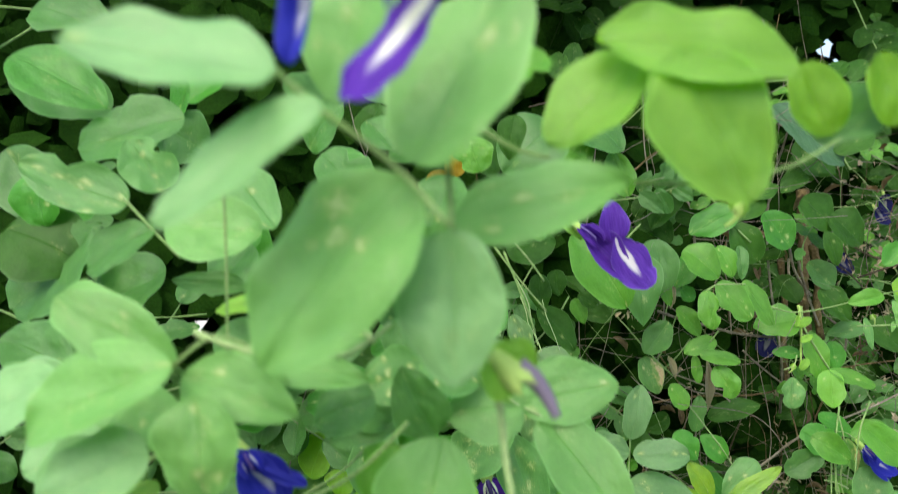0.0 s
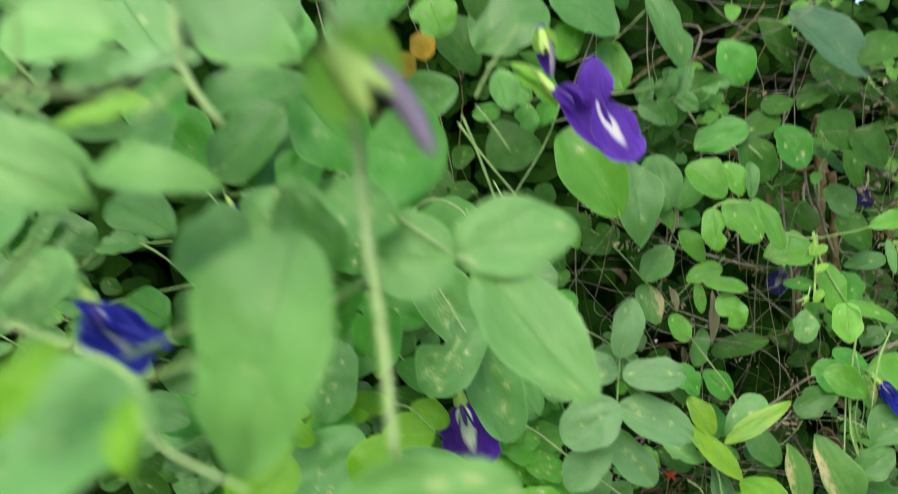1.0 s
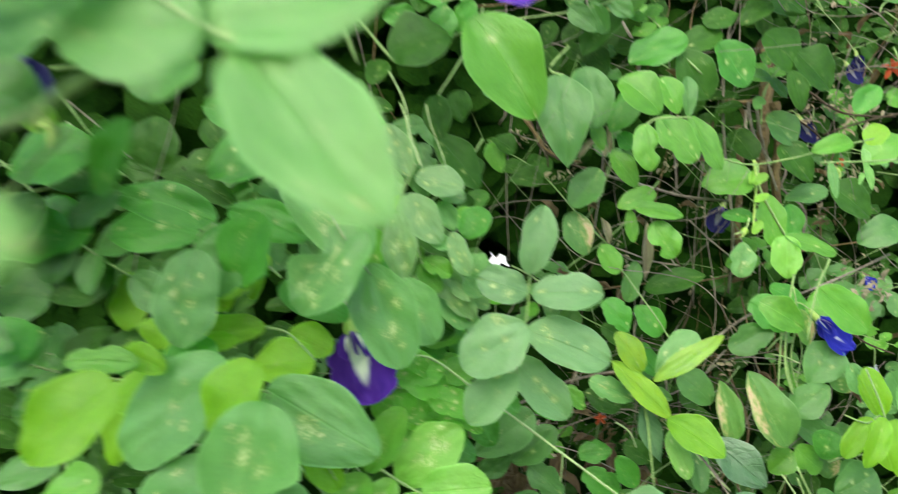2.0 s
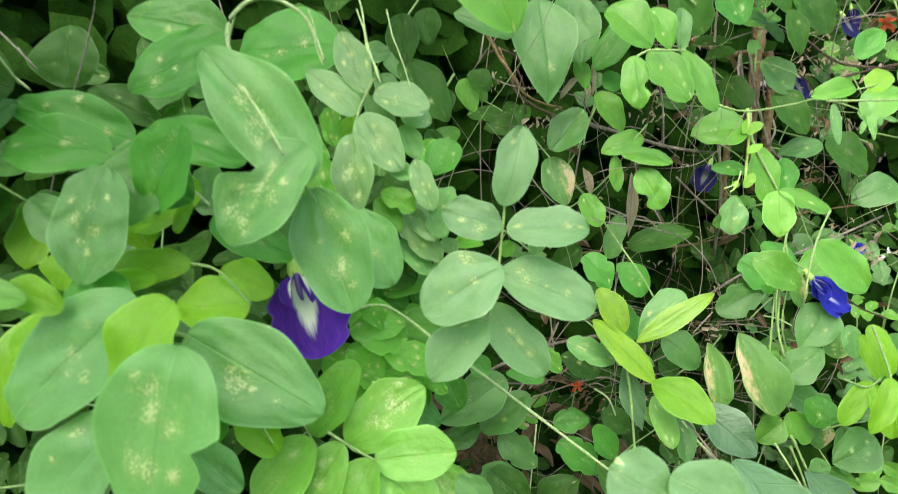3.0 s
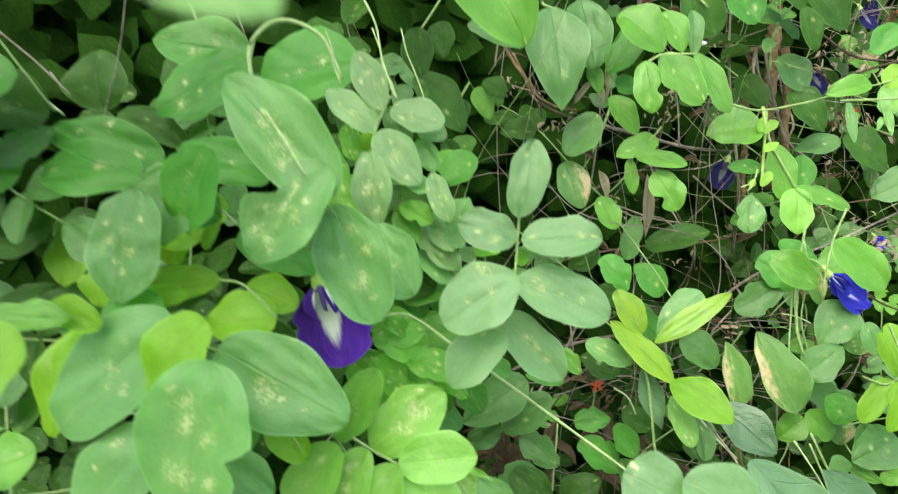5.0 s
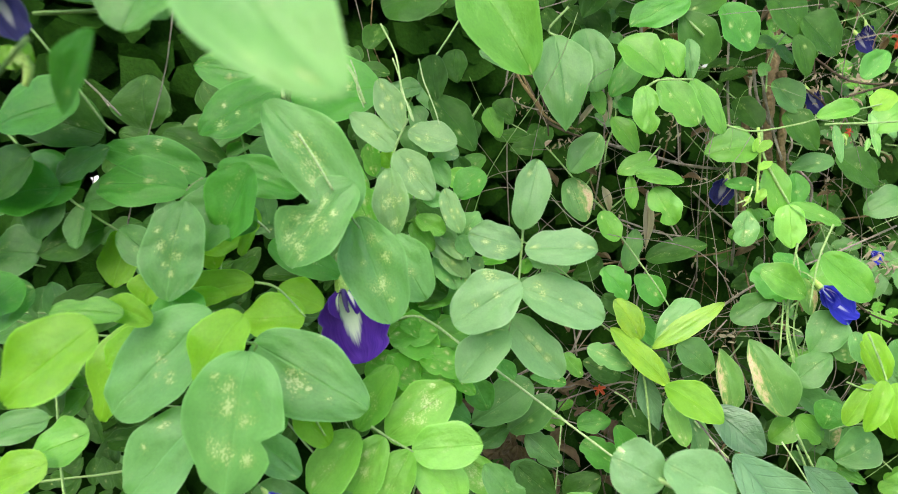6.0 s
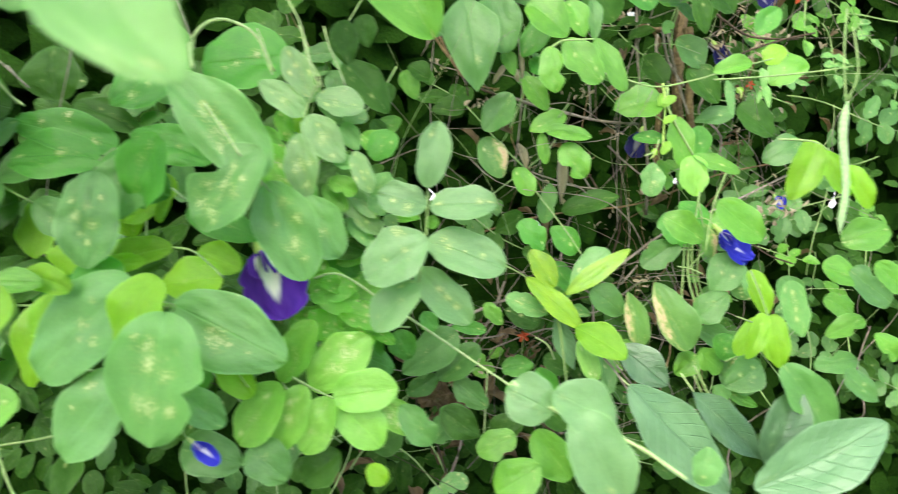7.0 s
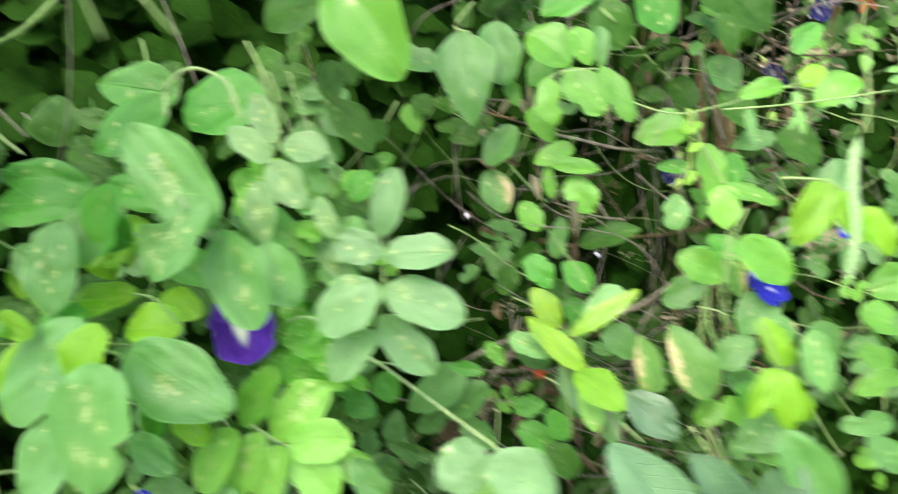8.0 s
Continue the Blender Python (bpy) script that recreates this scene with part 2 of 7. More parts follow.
def rough_material(name, colour, other, scale, rough=0.8, bump_by=0.5, shine=0.2):
    """Bark, stalk, soil: two tones in patches with fine grain and relief."""
    mat, out = blank(name)
    link = mat.node_tree.links.new
    place = mat.node_tree.nodes.new("ShaderNodeTexCoord").outputs["Object"]
    big = node(mat, "ShaderNodeTexNoise", Scale=scale, Detail=6.0, Roughness=0.65)
    fine = node(mat, "ShaderNodeTexNoise", Scale=scale * 9.0, Detail=3.0)
    link(place, big.inputs["Vector"]), link(place, fine.inputs["Vector"])
    base = mix_colour(mat, ramp(mat, big.outputs[0], [(0.35, 0.0), (0.65, 1.0)]), colour, other)
    base = mix_colour(mat, 1.0, base, ramp(mat, fine.outputs[0], [(0.2, 0.65), (0.8, 1.25)]), "MULTIPLY")
    bump = mat.node_tree.nodes.new("ShaderNodeBump")
    bump.inputs["Strength"].default_value, bump.inputs["Distance"].default_value = bump_by, 0.4 / scale
    link(fine.outputs[0], bump.inputs["Height"])
    face = node(mat, "ShaderNodeBsdfPrincipled", Roughness=rough)
    face.inputs["Specular IOR Level"].default_value = shine
    link(base, face.inputs["Base Color"]), link(bump.outputs[0], face.inputs["Normal"])
    link(face.outputs[0], out.inputs[0])
    return mat


LOOKS = {
    "mid": functools.partial(leaf_material, "pea_leaf_grey_green", (0.076, 0.214, 0.048), (0.098, 0.25, 0.06), (1.35, 1.55, 0.35), 0.30),
    "sick": functools.partial(leaf_material, "pea_leaf_spotted", (0.128, 0.328, 0.088), (0.156, 0.365, 0.1), (1.35, 1.5, 0.4), 0.90),
    # pale: stronger light on near leaves is partly put into this green
    "pale": functools.partial(leaf_material, "pea_leaf_pale", (0.148, 0.348, 0.084), (0.176, 0.382, 0.099), (1.3, 1.4, 0.7), 0.50, thin=0.38),
    "silver": functools.partial(leaf_material, "pea_leaf_silvery", (0.168, 0.325, 0.122), (0.205, 0.358, 0.146), (1.35, 1.5, 0.5), 0.80),
    "crinkled": functools.partial(leaf_material, "pea_leaf_crinkled", (0.12, 0.395, 0.034), (0.165, 0.44, 0.05), (1.35, 1.5, 0.3), 1.0),
    "fresh": functools.partial(leaf_material, "pea_leaf_fresh", (0.08, 0.258, 0.022), (0.115, 0.305, 0.03), (1.35, 1.5, 0.3), 0.35, thin=0.4),
    "green": functools.partial(leaf_material, "pea_leaf_green", (0.062, 0.258, 0.026), (0.082, 0.298, 0.034), (1.35, 1.55, 0.35), 0.40),
    "grey": functools.partial(leaf_material, "pea_leaf_glaucous", (0.122, 0.31, 0.086), (0.148, 0.345, 0.102), (1.35, 1.5, 0.4), 0.45),
    "glaucous": functools.partial(leaf_material, "pea_leaf_waxy", (0.140, 0.292, 0.112), (0.168, 0.326, 0.132), (1.35, 1.5, 0.5), 0.45),
    "light": functools.partial(leaf_material, "pea_leaf_light", (0.152, 0.385, 0.05), (0.18, 0.415, 0.06), (1.35, 1.5, 0.3), 0.40, thin=0.4),
    "lime": functools.partial(leaf_material, "pea_leaf_lime", (0.195, 0.42, 0.05), (0.235, 0.45, 0.062), (1.4, 1.5, 0.35), 0.1, thin=0.5),
    "young": functools.partial(leaf_material, "pea_leaf_young", (0.178, 0.415, 0.018), (0.212, 0.44, 0.026), (1.45, 1.5, 0.25), 0.15, thin=0.55),
    # dark and deep: pea leaf greens with the inner shade put in
    "dark": functools.partial(leaf_material, "pea_leaf_shade_tone", (0.033, 0.108, 0.012), (0.05, 0.145, 0.018), (1.35, 1.55, 0.4), 0.30, shine=0.2),
    "deep": functools.partial(leaf_material, "pea_leaf_deep_shade_tone", (0.018, 0.062, 0.006), (0.028, 0.088, 0.009), (1.35, 1.55, 0.4), 0.20, shine=0.1),
    "olive": functools.partial(leaf_material, "shoot_leaf_olive", (0.2, 0.36, 0.014), (0.11, 0.27, 0.014), (1.2, 1.1, 0.3), 0.1, 8.0, 0.28, 0.35, shine=0.5, ribs=0.25),
    "shoot": functools.partial(leaf_material, "shoot_leaf_green", (0.125, 0.310, 0.004), (0.085, 0.245, 0.004), (1.2, 1.1, 0.3), 0.0, 6.0, 0.42, 0.3, shine=0.25, ribs=0.12),
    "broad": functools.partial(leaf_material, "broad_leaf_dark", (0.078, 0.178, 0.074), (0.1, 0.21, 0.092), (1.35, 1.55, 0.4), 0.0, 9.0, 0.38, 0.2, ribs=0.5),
    # leather: the broad leaf again, with shade put into a darker green
    "leather": functools.partial(leaf_material, "broad_leaf_shade_tone", (0.036, 0.092, 0.036), (0.050, 0.118, 0.048), (1.35, 1.55, 0.4), 0.0, 9.0, 0.34, 0.15, ribs=0.35),
    "brown": functools.partial(leaf_material, "leaf_half_withered", (0.095, 0.250, 0.050), (0.130, 0.290, 0.060), (1.2, 1.1, 0.5), 0.4, wither=0.13),
    "blotched": functools.partial(leaf_material, "leaf_with_dry_blotch", (0.095, 0.250, 0.056), (0.130, 0.300, 0.066), (1.2, 1.1, 0.5), 0.4, wither=0.13),
    "flake": functools.partial(leaf_material, "leaf_scrap_bleached", (0.350, 0.300, 0.200), (0.510, 0.450, 0.320), (1.1, 1.0, 0.8), 0.0, rough=0.85),
    "dead": functools.partial(leaf_material, "leaf_dead_brown", (0.07, 0.046, 0.022), (0.19, 0.145, 0.08), (1.2, 1.0, 0.6), 0.1, rough=0.8),
    "orange": functools.partial(leaf_material, "leaf_turned_orange", (0.520, 0.300, 0.010), (0.560, 0.350, 0.016), (1.1, 1.0, 0.4), 0.1),
    "dusty": functools.partial(leaf_material, "pea_leaf_dusty", (0.19, 0.385, 0.145), (0.225, 0.42, 0.172), (1.3, 1.4, 0.8), 0.40, thin=0.36),
}
LEAF = {kind: make() for kind, make in LOOKS.items()}
# far leaves almost black: the deep hedge's shade is in the base colour
FAR_LEAF = rough_material("far_leaf_painted_shade", (0.007, 0.026, 0.002), (0.014, 0.044, 0.004), 30.0, 0.7, 0.2, 0.03)
PETAL = {
    "purple": petal_material("petal_purple", (0.054, 0.010, 0.270), (0.105, 0.024, 0.390), 1.0),
    "violet": petal_material("petal_violet", (0.056, 0.014, 0.240), (0.105, 0.038, 0.360), 0.62),
    "violet_fold": petal_material("petal_violet_fold", (0.048, 0.010, 0.205), (0.092, 0.030, 0.330), 0.0),
    "blue_fold": petal_material("petal_blue_fold", (0.011, 0.013, 0.260), (0.024, 0.030, 0.360), 0.0),
    "blue": petal_material("petal_blue", (0.012, 0.014, 0.300), (0.028, 0.034, 0.400), 0.5),
    "navy": petal_material("petal_dark_blue", (0.003, 0.0035, 0.050), (0.006, 0.007, 0.085), 0.2),
    "faded": petal_material("petal_faded", (0.075, 0.045, 0.140), (0.170, 0.130, 0.220), 0.3),
    "red": petal_material("petal_red", (0.400, 0.060, 0.020), (0.480, 0.120, 0.045), 0.0),
}
STEM = {
    "green": rough_material("vine_stem_green", (0.170, 0.290, 0.090), (0.210, 0.320, 0.110), 60.0, 0.55, 0.2),
    "straw": rough_material("stalk_straw", (0.350, 0.480, 0.205), (0.300, 0.430, 0.165), 60.0, 0.6, 0.2),
    "young": rough_material("stalk_lime", (0.245, 0.380, 0.085), (0.290, 0.420, 0.105), 60.0, 0.5, 0.2),
    # brown twigs are darkened too, to hold the shade inside the hedge
    "brown": rough_material("twig_brown", (0.032, 0.024, 0.014), (0.085, 0.066, 0.040), 40.0),
    "grey": rough_material("twig_grey", (0.130, 0.112, 0.085), (0.280, 0.250, 0.200), 40.0),
    "bark": rough_material("bark_brown", (0.085, 0.060, 0.026), (0.200, 0.145, 0.068), 25.0),
}
POD = rough_material("pod_green", (0.185, 0.320, 0.125), (0.225, 0.350, 0.160), 40.0, 0.5, 0.2)
CALYX = rough_material("calyx_green", (0.300, 0.440, 0.105), (0.350, 0.490, 0.135), 90.0, 0.5, 0.2)
WALL = rough_material("wall_render", (0.420, 0.400, 0.350), (0.500, 0.480, 0.430), 3.0, 0.9, 0.3)
PAVING = rough_material("paving_pale", (0.460, 0.440, 0.400), (0.560, 0.540, 0.500), 4.0, 0.85, 0.3)
SOIL = rough_material("soil_with_litter", (0.030, 0.022, 0.013), (0.080, 0.058, 0.034), 14.0, 0.95, 0.9)


# ---- builders ----
def half_width(shape, v):
    if shape == "heart":
        return 0.5 * min(1.0, v / 0.26) ** 0.5 * (1.0 if v < 0.42 else max(0.0, 1.0 - ((v - 0.42) / 0.58) ** 1.7))
    a, b = {"oval": (1.0, 0.50), "egg": (0.84, 0.51), "wedge": (1.2, 0.49), "round": (0.97, 0.45), "lance": (0.92, 0.95),
            "point": (0.78, 0.58), "petal": (1.22, 0.52), "long": (0.95, 0.64)}[shape]
    return 0.5 * max(0.0, math.sin(math.pi * v ** a)) ** (b + (0.12 * v if shape in ("point", "lance") else 0.05 * v if shape == "egg" else 0.0))


def blade(name, shape, fold, bow, ripple, seed, along=12, half=4, bite=0.0, bitten=0, nibble=0.0, notch=None, bend=None):
    """One leaf blade, 1 long and 1 wide, from the stalk at the origin to the tip at +Y; +Z is the upper face."""
    rng = random.Random(seed)
    phase, side = rng.uniform(0, 6.28), bitten or rng.choice((-1, 1))
    uneven, bend = rng.uniform(-0.07, 0.07), rng.uniform(-0.09, 0.09) if bend is None else bend
    bm = bmesh.new()
    uv = bm.loops.layers.uv.new("UVMap")
    rows, at = [], {}
    for i in range(along + 1):
        v = 0.5 - 0.5 * math.cos(math.pi * i / along)
        hw = max(half_width(shape, v), 0.012 if i == 0 else 0.004)
        row = []
        for j in range(-half, half + 1):
            u = j / half
            h = hw
            if bite and (u > 0) == (side > 0):
                h *= 1.0 - bite * math.exp(-((v - 0.6) / 0.12) ** 2)
            if notch and (u > 0) == (notch[1] > 0):
                h *= 1.0 - notch[2] * math.exp(-((v - notch[0]) / notch[3]) ** 2)
            if nibble:
                h *= 1.0 - nibble * max(0.0, math.sin(13 * v + 4 * (u > 0) + phase)) ** 3
            edge = abs(u) ** 1.5
            x = u * h * (1 + 0.05 * edge * math.sin(11 * v + phase)) * (1 + uneven * (1 if u > 0 else -1))
            x *= 1 + 0.06 * edge * noise.noise((3.1 * v, 1.7 * (u > 0), phase))
            z = fold * abs(x) + bow * 4 * v * (1 - v) + ripple * edge * math.sin(9 * v + phase + (2 if u > 0 else 0)) * (0.3 + v)
            z += ripple * 0.5 * math.sin(5 * v + 3 * u + phase)
            z += 0.042 * noise.noise((3.2 * u * h * 2, 3.2 * v, phase)) + 0.020 * noise.noise((8 * u * h * 2, 8 * v, phase + 5))
            vert = bm.verts.new((x + bend * 4 * v * (1 - v) * 0.5, v, z * min(1.0, 6 * v + 0.1)))
            at[vert] = (u * 0.5 + 0.5, v)
            row.append(vert)
        rows.append(row)
    for a, b in zip(rows, rows[1:]):
        for k in range(2 * half):
            f = bm.faces.new((a[k], a[k + 1], b[k + 1], b[k]))
            f.smooth = True
            for loop in f.loops:
                loop[uv].uv = at[loop.vert]
    mesh = bpy.data.meshes.new(name)
    bm.to_mesh(mesh)
    bm.free()
    return mesh


SHAPES = {
    "mid": ("egg", "oval", "wedge", "point", "round", "point"), "sick": ("egg", "oval", "wedge", "point"), "pale": ("egg", "oval", "point"), "fresh": ("egg", "oval", "round", "point", "wedge", "egg"),
    "lime": ("egg", "oval"), "young": ("oval", "round", "egg"), "green": ("egg", "oval", "egg", "point", "round", "wedge"), "grey": ("egg", "oval", "wedge", "oval"), "light": ("round", "oval", "egg"), "dark": ("round", "oval", "egg", "point", "wedge", "point"), "deep": ("round", "oval", "egg"), "olive": ("oval", "long", "long", "oval", "long", "long"), "shoot": ("oval", "long"), "broad": ("long", "lance"), "leather": ("long", "lance"),
    "silver": ("oval", "egg"), "glaucous": ("egg", "oval", "wedge", "oval"), "dusty": ("egg", "oval"), "crinkled": ("egg", "round"), "brown": ("oval",), "blotched": ("egg",), "flake": ("long", "lance"), "dead": ("long", "oval"), "orange": ("round",),
}
BLADES = {}
for kind, shapes in SHAPES.items():
    BLADES[kind] = []
    for n in range(6):
        rng = random.Random(f"{kind}{n}")
        dead = kind in ("dead", "flake")
        mesh = blade(f"{kind}_blade", shapes[n % len(shapes)], rng.uniform(0.05, 0.28) + (0.3 if dead else 0), rng.uniform(-0.02, 0.09) + (0.1 if dead else 0),
                     rng.uniform(0.008, 0.03) + (0.03 if kind == "crinkled" else 0), f"{kind}{n}s", along=8 if kind == "deep" else 18, half=2 if kind == "deep" else 5, bite=(0.0, 0.0, 0.3, 0.0, 0.55, 0.0)[n] if kind in ("sick", "fresh", "mid") else 0.0)
        mesh.materials.append(LEAF[kind])
        BLADES[kind].append(mesh)
    if kind in ("mid", "sick", "grey", "fresh", "green", "silver", "crinkled", "light", "pale"):
        # 6 heart-shaped, 7 and 8 hollowed on one side, 9 nibbled all round, 10 notched
        for n, (shape, bite, side, nibble) in enumerate((("heart", 0.0, 1, 0.0), ("oval", 0.6, 1, 0.0), ("oval", 0.6, -1, 0.0), ("egg", 0.0, 1, 0.22), ("oval", 0.40, -1, 0.0))):
            mesh = blade(f"{kind}_blade", shape, 0.12, 0.05, 0.025, f"{kind}{n}t", 24, 5, bite, side, nibble)
            mesh.materials.append(LEAF[kind])
            BLADES[kind].append(mesh)
FACE = Vector((-0.10, -0.78, 0.62)).normalized()


def mm(p):
    return Vector(p) * 0.001


def thing(name, at, label, category, group=""):
    ob = new(name)
    ob.empty_display_size = 0.02
    ob.location = mm(at)
    return tagged(ob, label, category, group)


def under(ob, parent):
    ob.parent = parent
    ob.matrix_parent_inverse = Matrix.Translation(parent.location).inverted() if parent.parent is None else Matrix()
    return ob


def blade_pose(base, tip, width, spin=0.0, face=None):
    """Pose and scale of a blade from its stalk end and tip; the upper face looks towards face as far as it can."""
    axis = tip - base
    length = axis.length
    axis.normalize()
    up = (face or FACE) - axis * axis.dot(face or FACE)
    up.normalize()
    turn = Matrix((axis.cross(up), axis, up)).transposed()
    m = Matrix.Translation(base) @ turn.to_4x4() @ pose(0, 0, 0, 0, spin, 0)
    return m @ Matrix.Diagonal((width, length, (length + width) / 2, 1))


def leaf(parent, kind, base, tip, width, spin=None, shape=None):
    """A leaflet of a compound leaf; places and width in millimetres."""
    own = random.Random(f"{base}")
    ob = new("leaflet", own.choice(BLADES[kind][:6]) if shape is None else BLADES[kind][shape])
    under(ob, parent)
    ob.matrix_basis = blade_pose(mm(base), mm(tip), width * 0.001, own.uniform(-9, 9) if spin is None else spin)
    return ob


def marked_leaf(parent, kind, base, tip, width, shape, marks, spin=0.0, bite=None, bend=None, fold=0.12, bow=0.04):
    """A leaflet with an outline and scars of its own; marks lie at (across, along) with their half sizes, bite at (along, side, depth, length)."""
    mesh = blade(f"{kind}_blade", shape, fold, bow, 0.016, f"{base}{tip}", 26, 7, notch=bite, bend=bend or 0.0)
    mesh.materials.append(LOOKS[kind](marks=marks) if marks else LEAF[kind])
    ob = under(new("leaflet", mesh), parent)
    ob.matrix_basis = blade_pose(mm(base), mm(tip), width * 0.001, spin)
    return ob


def smooth_line(points, steps=5):
    out = []
    for i in range(len(points) - 1):
        p0, p1, p2, p3 = points[max(i - 1, 0)], points[i], points[i + 1], points[min(i + 2, len(points) - 1)]
        for k in range(steps):
            t = k / steps
            out.append(0.5 * (2 * p1 + (p2 - p0) * t + (2 * p0 - 5 * p1 + 4 * p2 - p3) * t * t + (3 * p1 - p0 - 3 * p2 + p3) * t ** 3))
    return out + [points[-1]]


def tube_into(bm, points, r0, r1, sides=6, knots=0.12):
    rings, n = [], len(points)
    for i, p in enumerate(points):
        way = (points[min(i + 1, n - 1)] - points[max(i - 1, 0)]).normalized()
        side = way.cross(Vector((0.31, 0.22, 0.93))).normalized()
        other = way.cross(side)
        r = (r0 + (r1 - r0) * i / max(n - 1, 1)) * (1 + knots * math.sin(i * 2.4))
        rings.append([bm.verts.new(p + r * (math.cos(a) * side + math.sin(a) * other)) for a in (2 * math.pi * k / sides for k in range(sides))])
    for a, b in zip(rings, rings[1:]):
        for k in range(sides):
            bm.faces.new((a[k], a[(k + 1) % sides], b[(k + 1) % sides], b[k])).smooth = True
    bm.faces.new(rings[0][::-1]), bm.faces.new(rings[-1])


def part(name, bm, material, parent, label=""):
    mesh = bpy.data.meshes.new(name)
    bm.to_mesh(mesh)
    bm.free()
    mesh.materials.append(material)
    ob = new(name, mesh)
    if parent:
        under(ob, parent)
    if label:
        ob["label"] = label
    return ob


def stem(parent, kind, radius, points, taper=0.75, name="stalk"):
    bm = bmesh.new()
    tube_into(bm, smooth_line([mm(p) for p in points]), radius * 0.001, radius * taper * 0.001)
    return part(name, bm, STEM[kind], parent)


def cup(bm, base, axis, length, r0, r1, teeth=5):
    """A small toothed green cup around the foot of a flower."""
    side = axis.orthogonal().normalized()
    other = axis.cross(side)
    rings = []
    for i in range(5):
        v = i / 4
        r = r0 + (r1 - r0) * v ** 0.7
        rings.append([])
        for k in range(2 * teeth):
            a = math.pi * k / teeth
            rise = length * v + (0.45 * length if i == 4 and k % 2 == 0 else 0.0)
            rings[-1].append(bm.verts.new(base + axis * rise + r * (math.cos(a) * side + math.sin(a) * other)))
    for a, b in zip(rings, rings[1:]):
        for k in range(2 * teeth):
            bm.faces.new((a[k], a[(k + 1) % (2 * teeth)], b[(k + 1) % (2 * teeth)], b[k])).smooth = True
    bm.faces.new(rings[0][::-1])


BANNERS = [blade("banner_petal", "petal", 0.10, -0.07, 0.04, "flower one", 24, 8, 0.0, 1, 0.14), blade("banner_petal", "petal", 0.55, -0.05, 0.05, "flower two", 16, 7), blade("folded_petal", "point", 0.30, 0.06, 0.05, "flower three", 16, 6)]
WING = blade("wing_petal", "petal", 0.9, 0.15, 0.04, "wing", 8, 3)


def flower(kind, base, tip, width, spin=0.0, open_wide=True, words=""):
    """A butterfly pea flower: broad banner petal, two small wings and a keel over its pale throat, green cup and stalk."""
    base, tip, w = mm(base), mm(tip), width * 0.001
    ob = thing("pea_flower", base * 1000, words, "flower", "butterfly pea flowers in the hedge")
    m = blade_pose(base, tip, w, spin)
    mesh = BANNERS[0 if open_wide else 1].copy()
    mesh.materials.append(PETAL[kind])
    banner = under(new("banner_petal", mesh), ob)
    banner.matrix_basis = m
    size = (tip - base).length
    up = (m.to_3x3() @ Vector((0, 0, 1))).normalized()
    axis = (tip - base).normalized()
    side = axis.cross(up)
    wing_mesh = WING.copy()
    wing_mesh.materials.append(PETAL[kind])
    for s in (-1, 1):
        wing = under(new("wing_petal", wing_mesh), ob)
        foot = base + axis * size * 0.06 + side * s * w * 0.03 + up * size * 0.03
        wing.matrix_basis = blade_pose(foot, foot + axis * size * 0.34 + up * size * 0.14 + side * s * w * 0.08, w * 0.20, 30 * s, up)
    bm = bmesh.new()
    keel = [base + axis * size * a + up * size * b for a, b in ((0.06, 0.05), (0.18, 0.13), (0.28, 0.16), (0.33, 0.11))]
    tube_into(bm, smooth_line(keel, 3), w * 0.045, w * 0.02, 6, 0.0)
    part("keel_petal", bm, PETAL["violet_fold"], ob, "pale curled keel in the throat")
    bm = bmesh.new()
    cup(bm, base - axis * size * 0.20 - up * size * 0.03, axis, size * 0.22, w * 0.05, w * 0.12)
    part("calyx", bm, CALYX, ob, "light green cup")
    bm = bmesh.new()
    foot = base - axis * size * 0.2 - up * size * 0.03
    tube_into(bm, smooth_line([foot, foot - axis * size * 0.2 - up * size * 0.15, foot - axis * size * 0.25 - up * size * 0.6], 4), w * 0.022, w * 0.02)
    part("stalk", bm, STEM["green"], ob)
    return ob


def petal(ob, kind, base, tip, width, spin=0.0, form=0):
    """A further fold of a flower's banner."""
    mesh = BANNERS[form].copy()
    mesh.materials.append(PETAL[kind])
    fold = under(new("folded_petal", mesh), ob)
    fold.matrix_basis = blade_pose(mm(base), mm(tip), width * 0.001, spin)


def red_flower(at, size):
    """A small red star flower deep in the hedge."""
    ob = thing("star_flower", at, "small orange-red star-shaped flower deep in the hedge", "flower", "small red flowers")
    mesh = WING.copy()
    mesh.materials.append(PETAL["red"])
    for k in range(5):
        a = 2 * math.pi * k / 5 + at[0]
        p = under(new("petal", mesh), ob)
        p.matrix_basis = blade_pose(mm(at), mm(at) + 0.001 * size * Vector((math.cos(a), -0.25, math.sin(a))), 0.0005 * size)
    bm = bmesh.new()
    tube_into(bm, smooth_line([mm(at), mm(at) + Vector((0.002, 0.012, -0.012)), mm(at) + Vector((0.004, 0.03, -0.05))], 3), 0.0008, 0.0008)
    part("stalk", bm, STEM["green"], ob)
    return ob


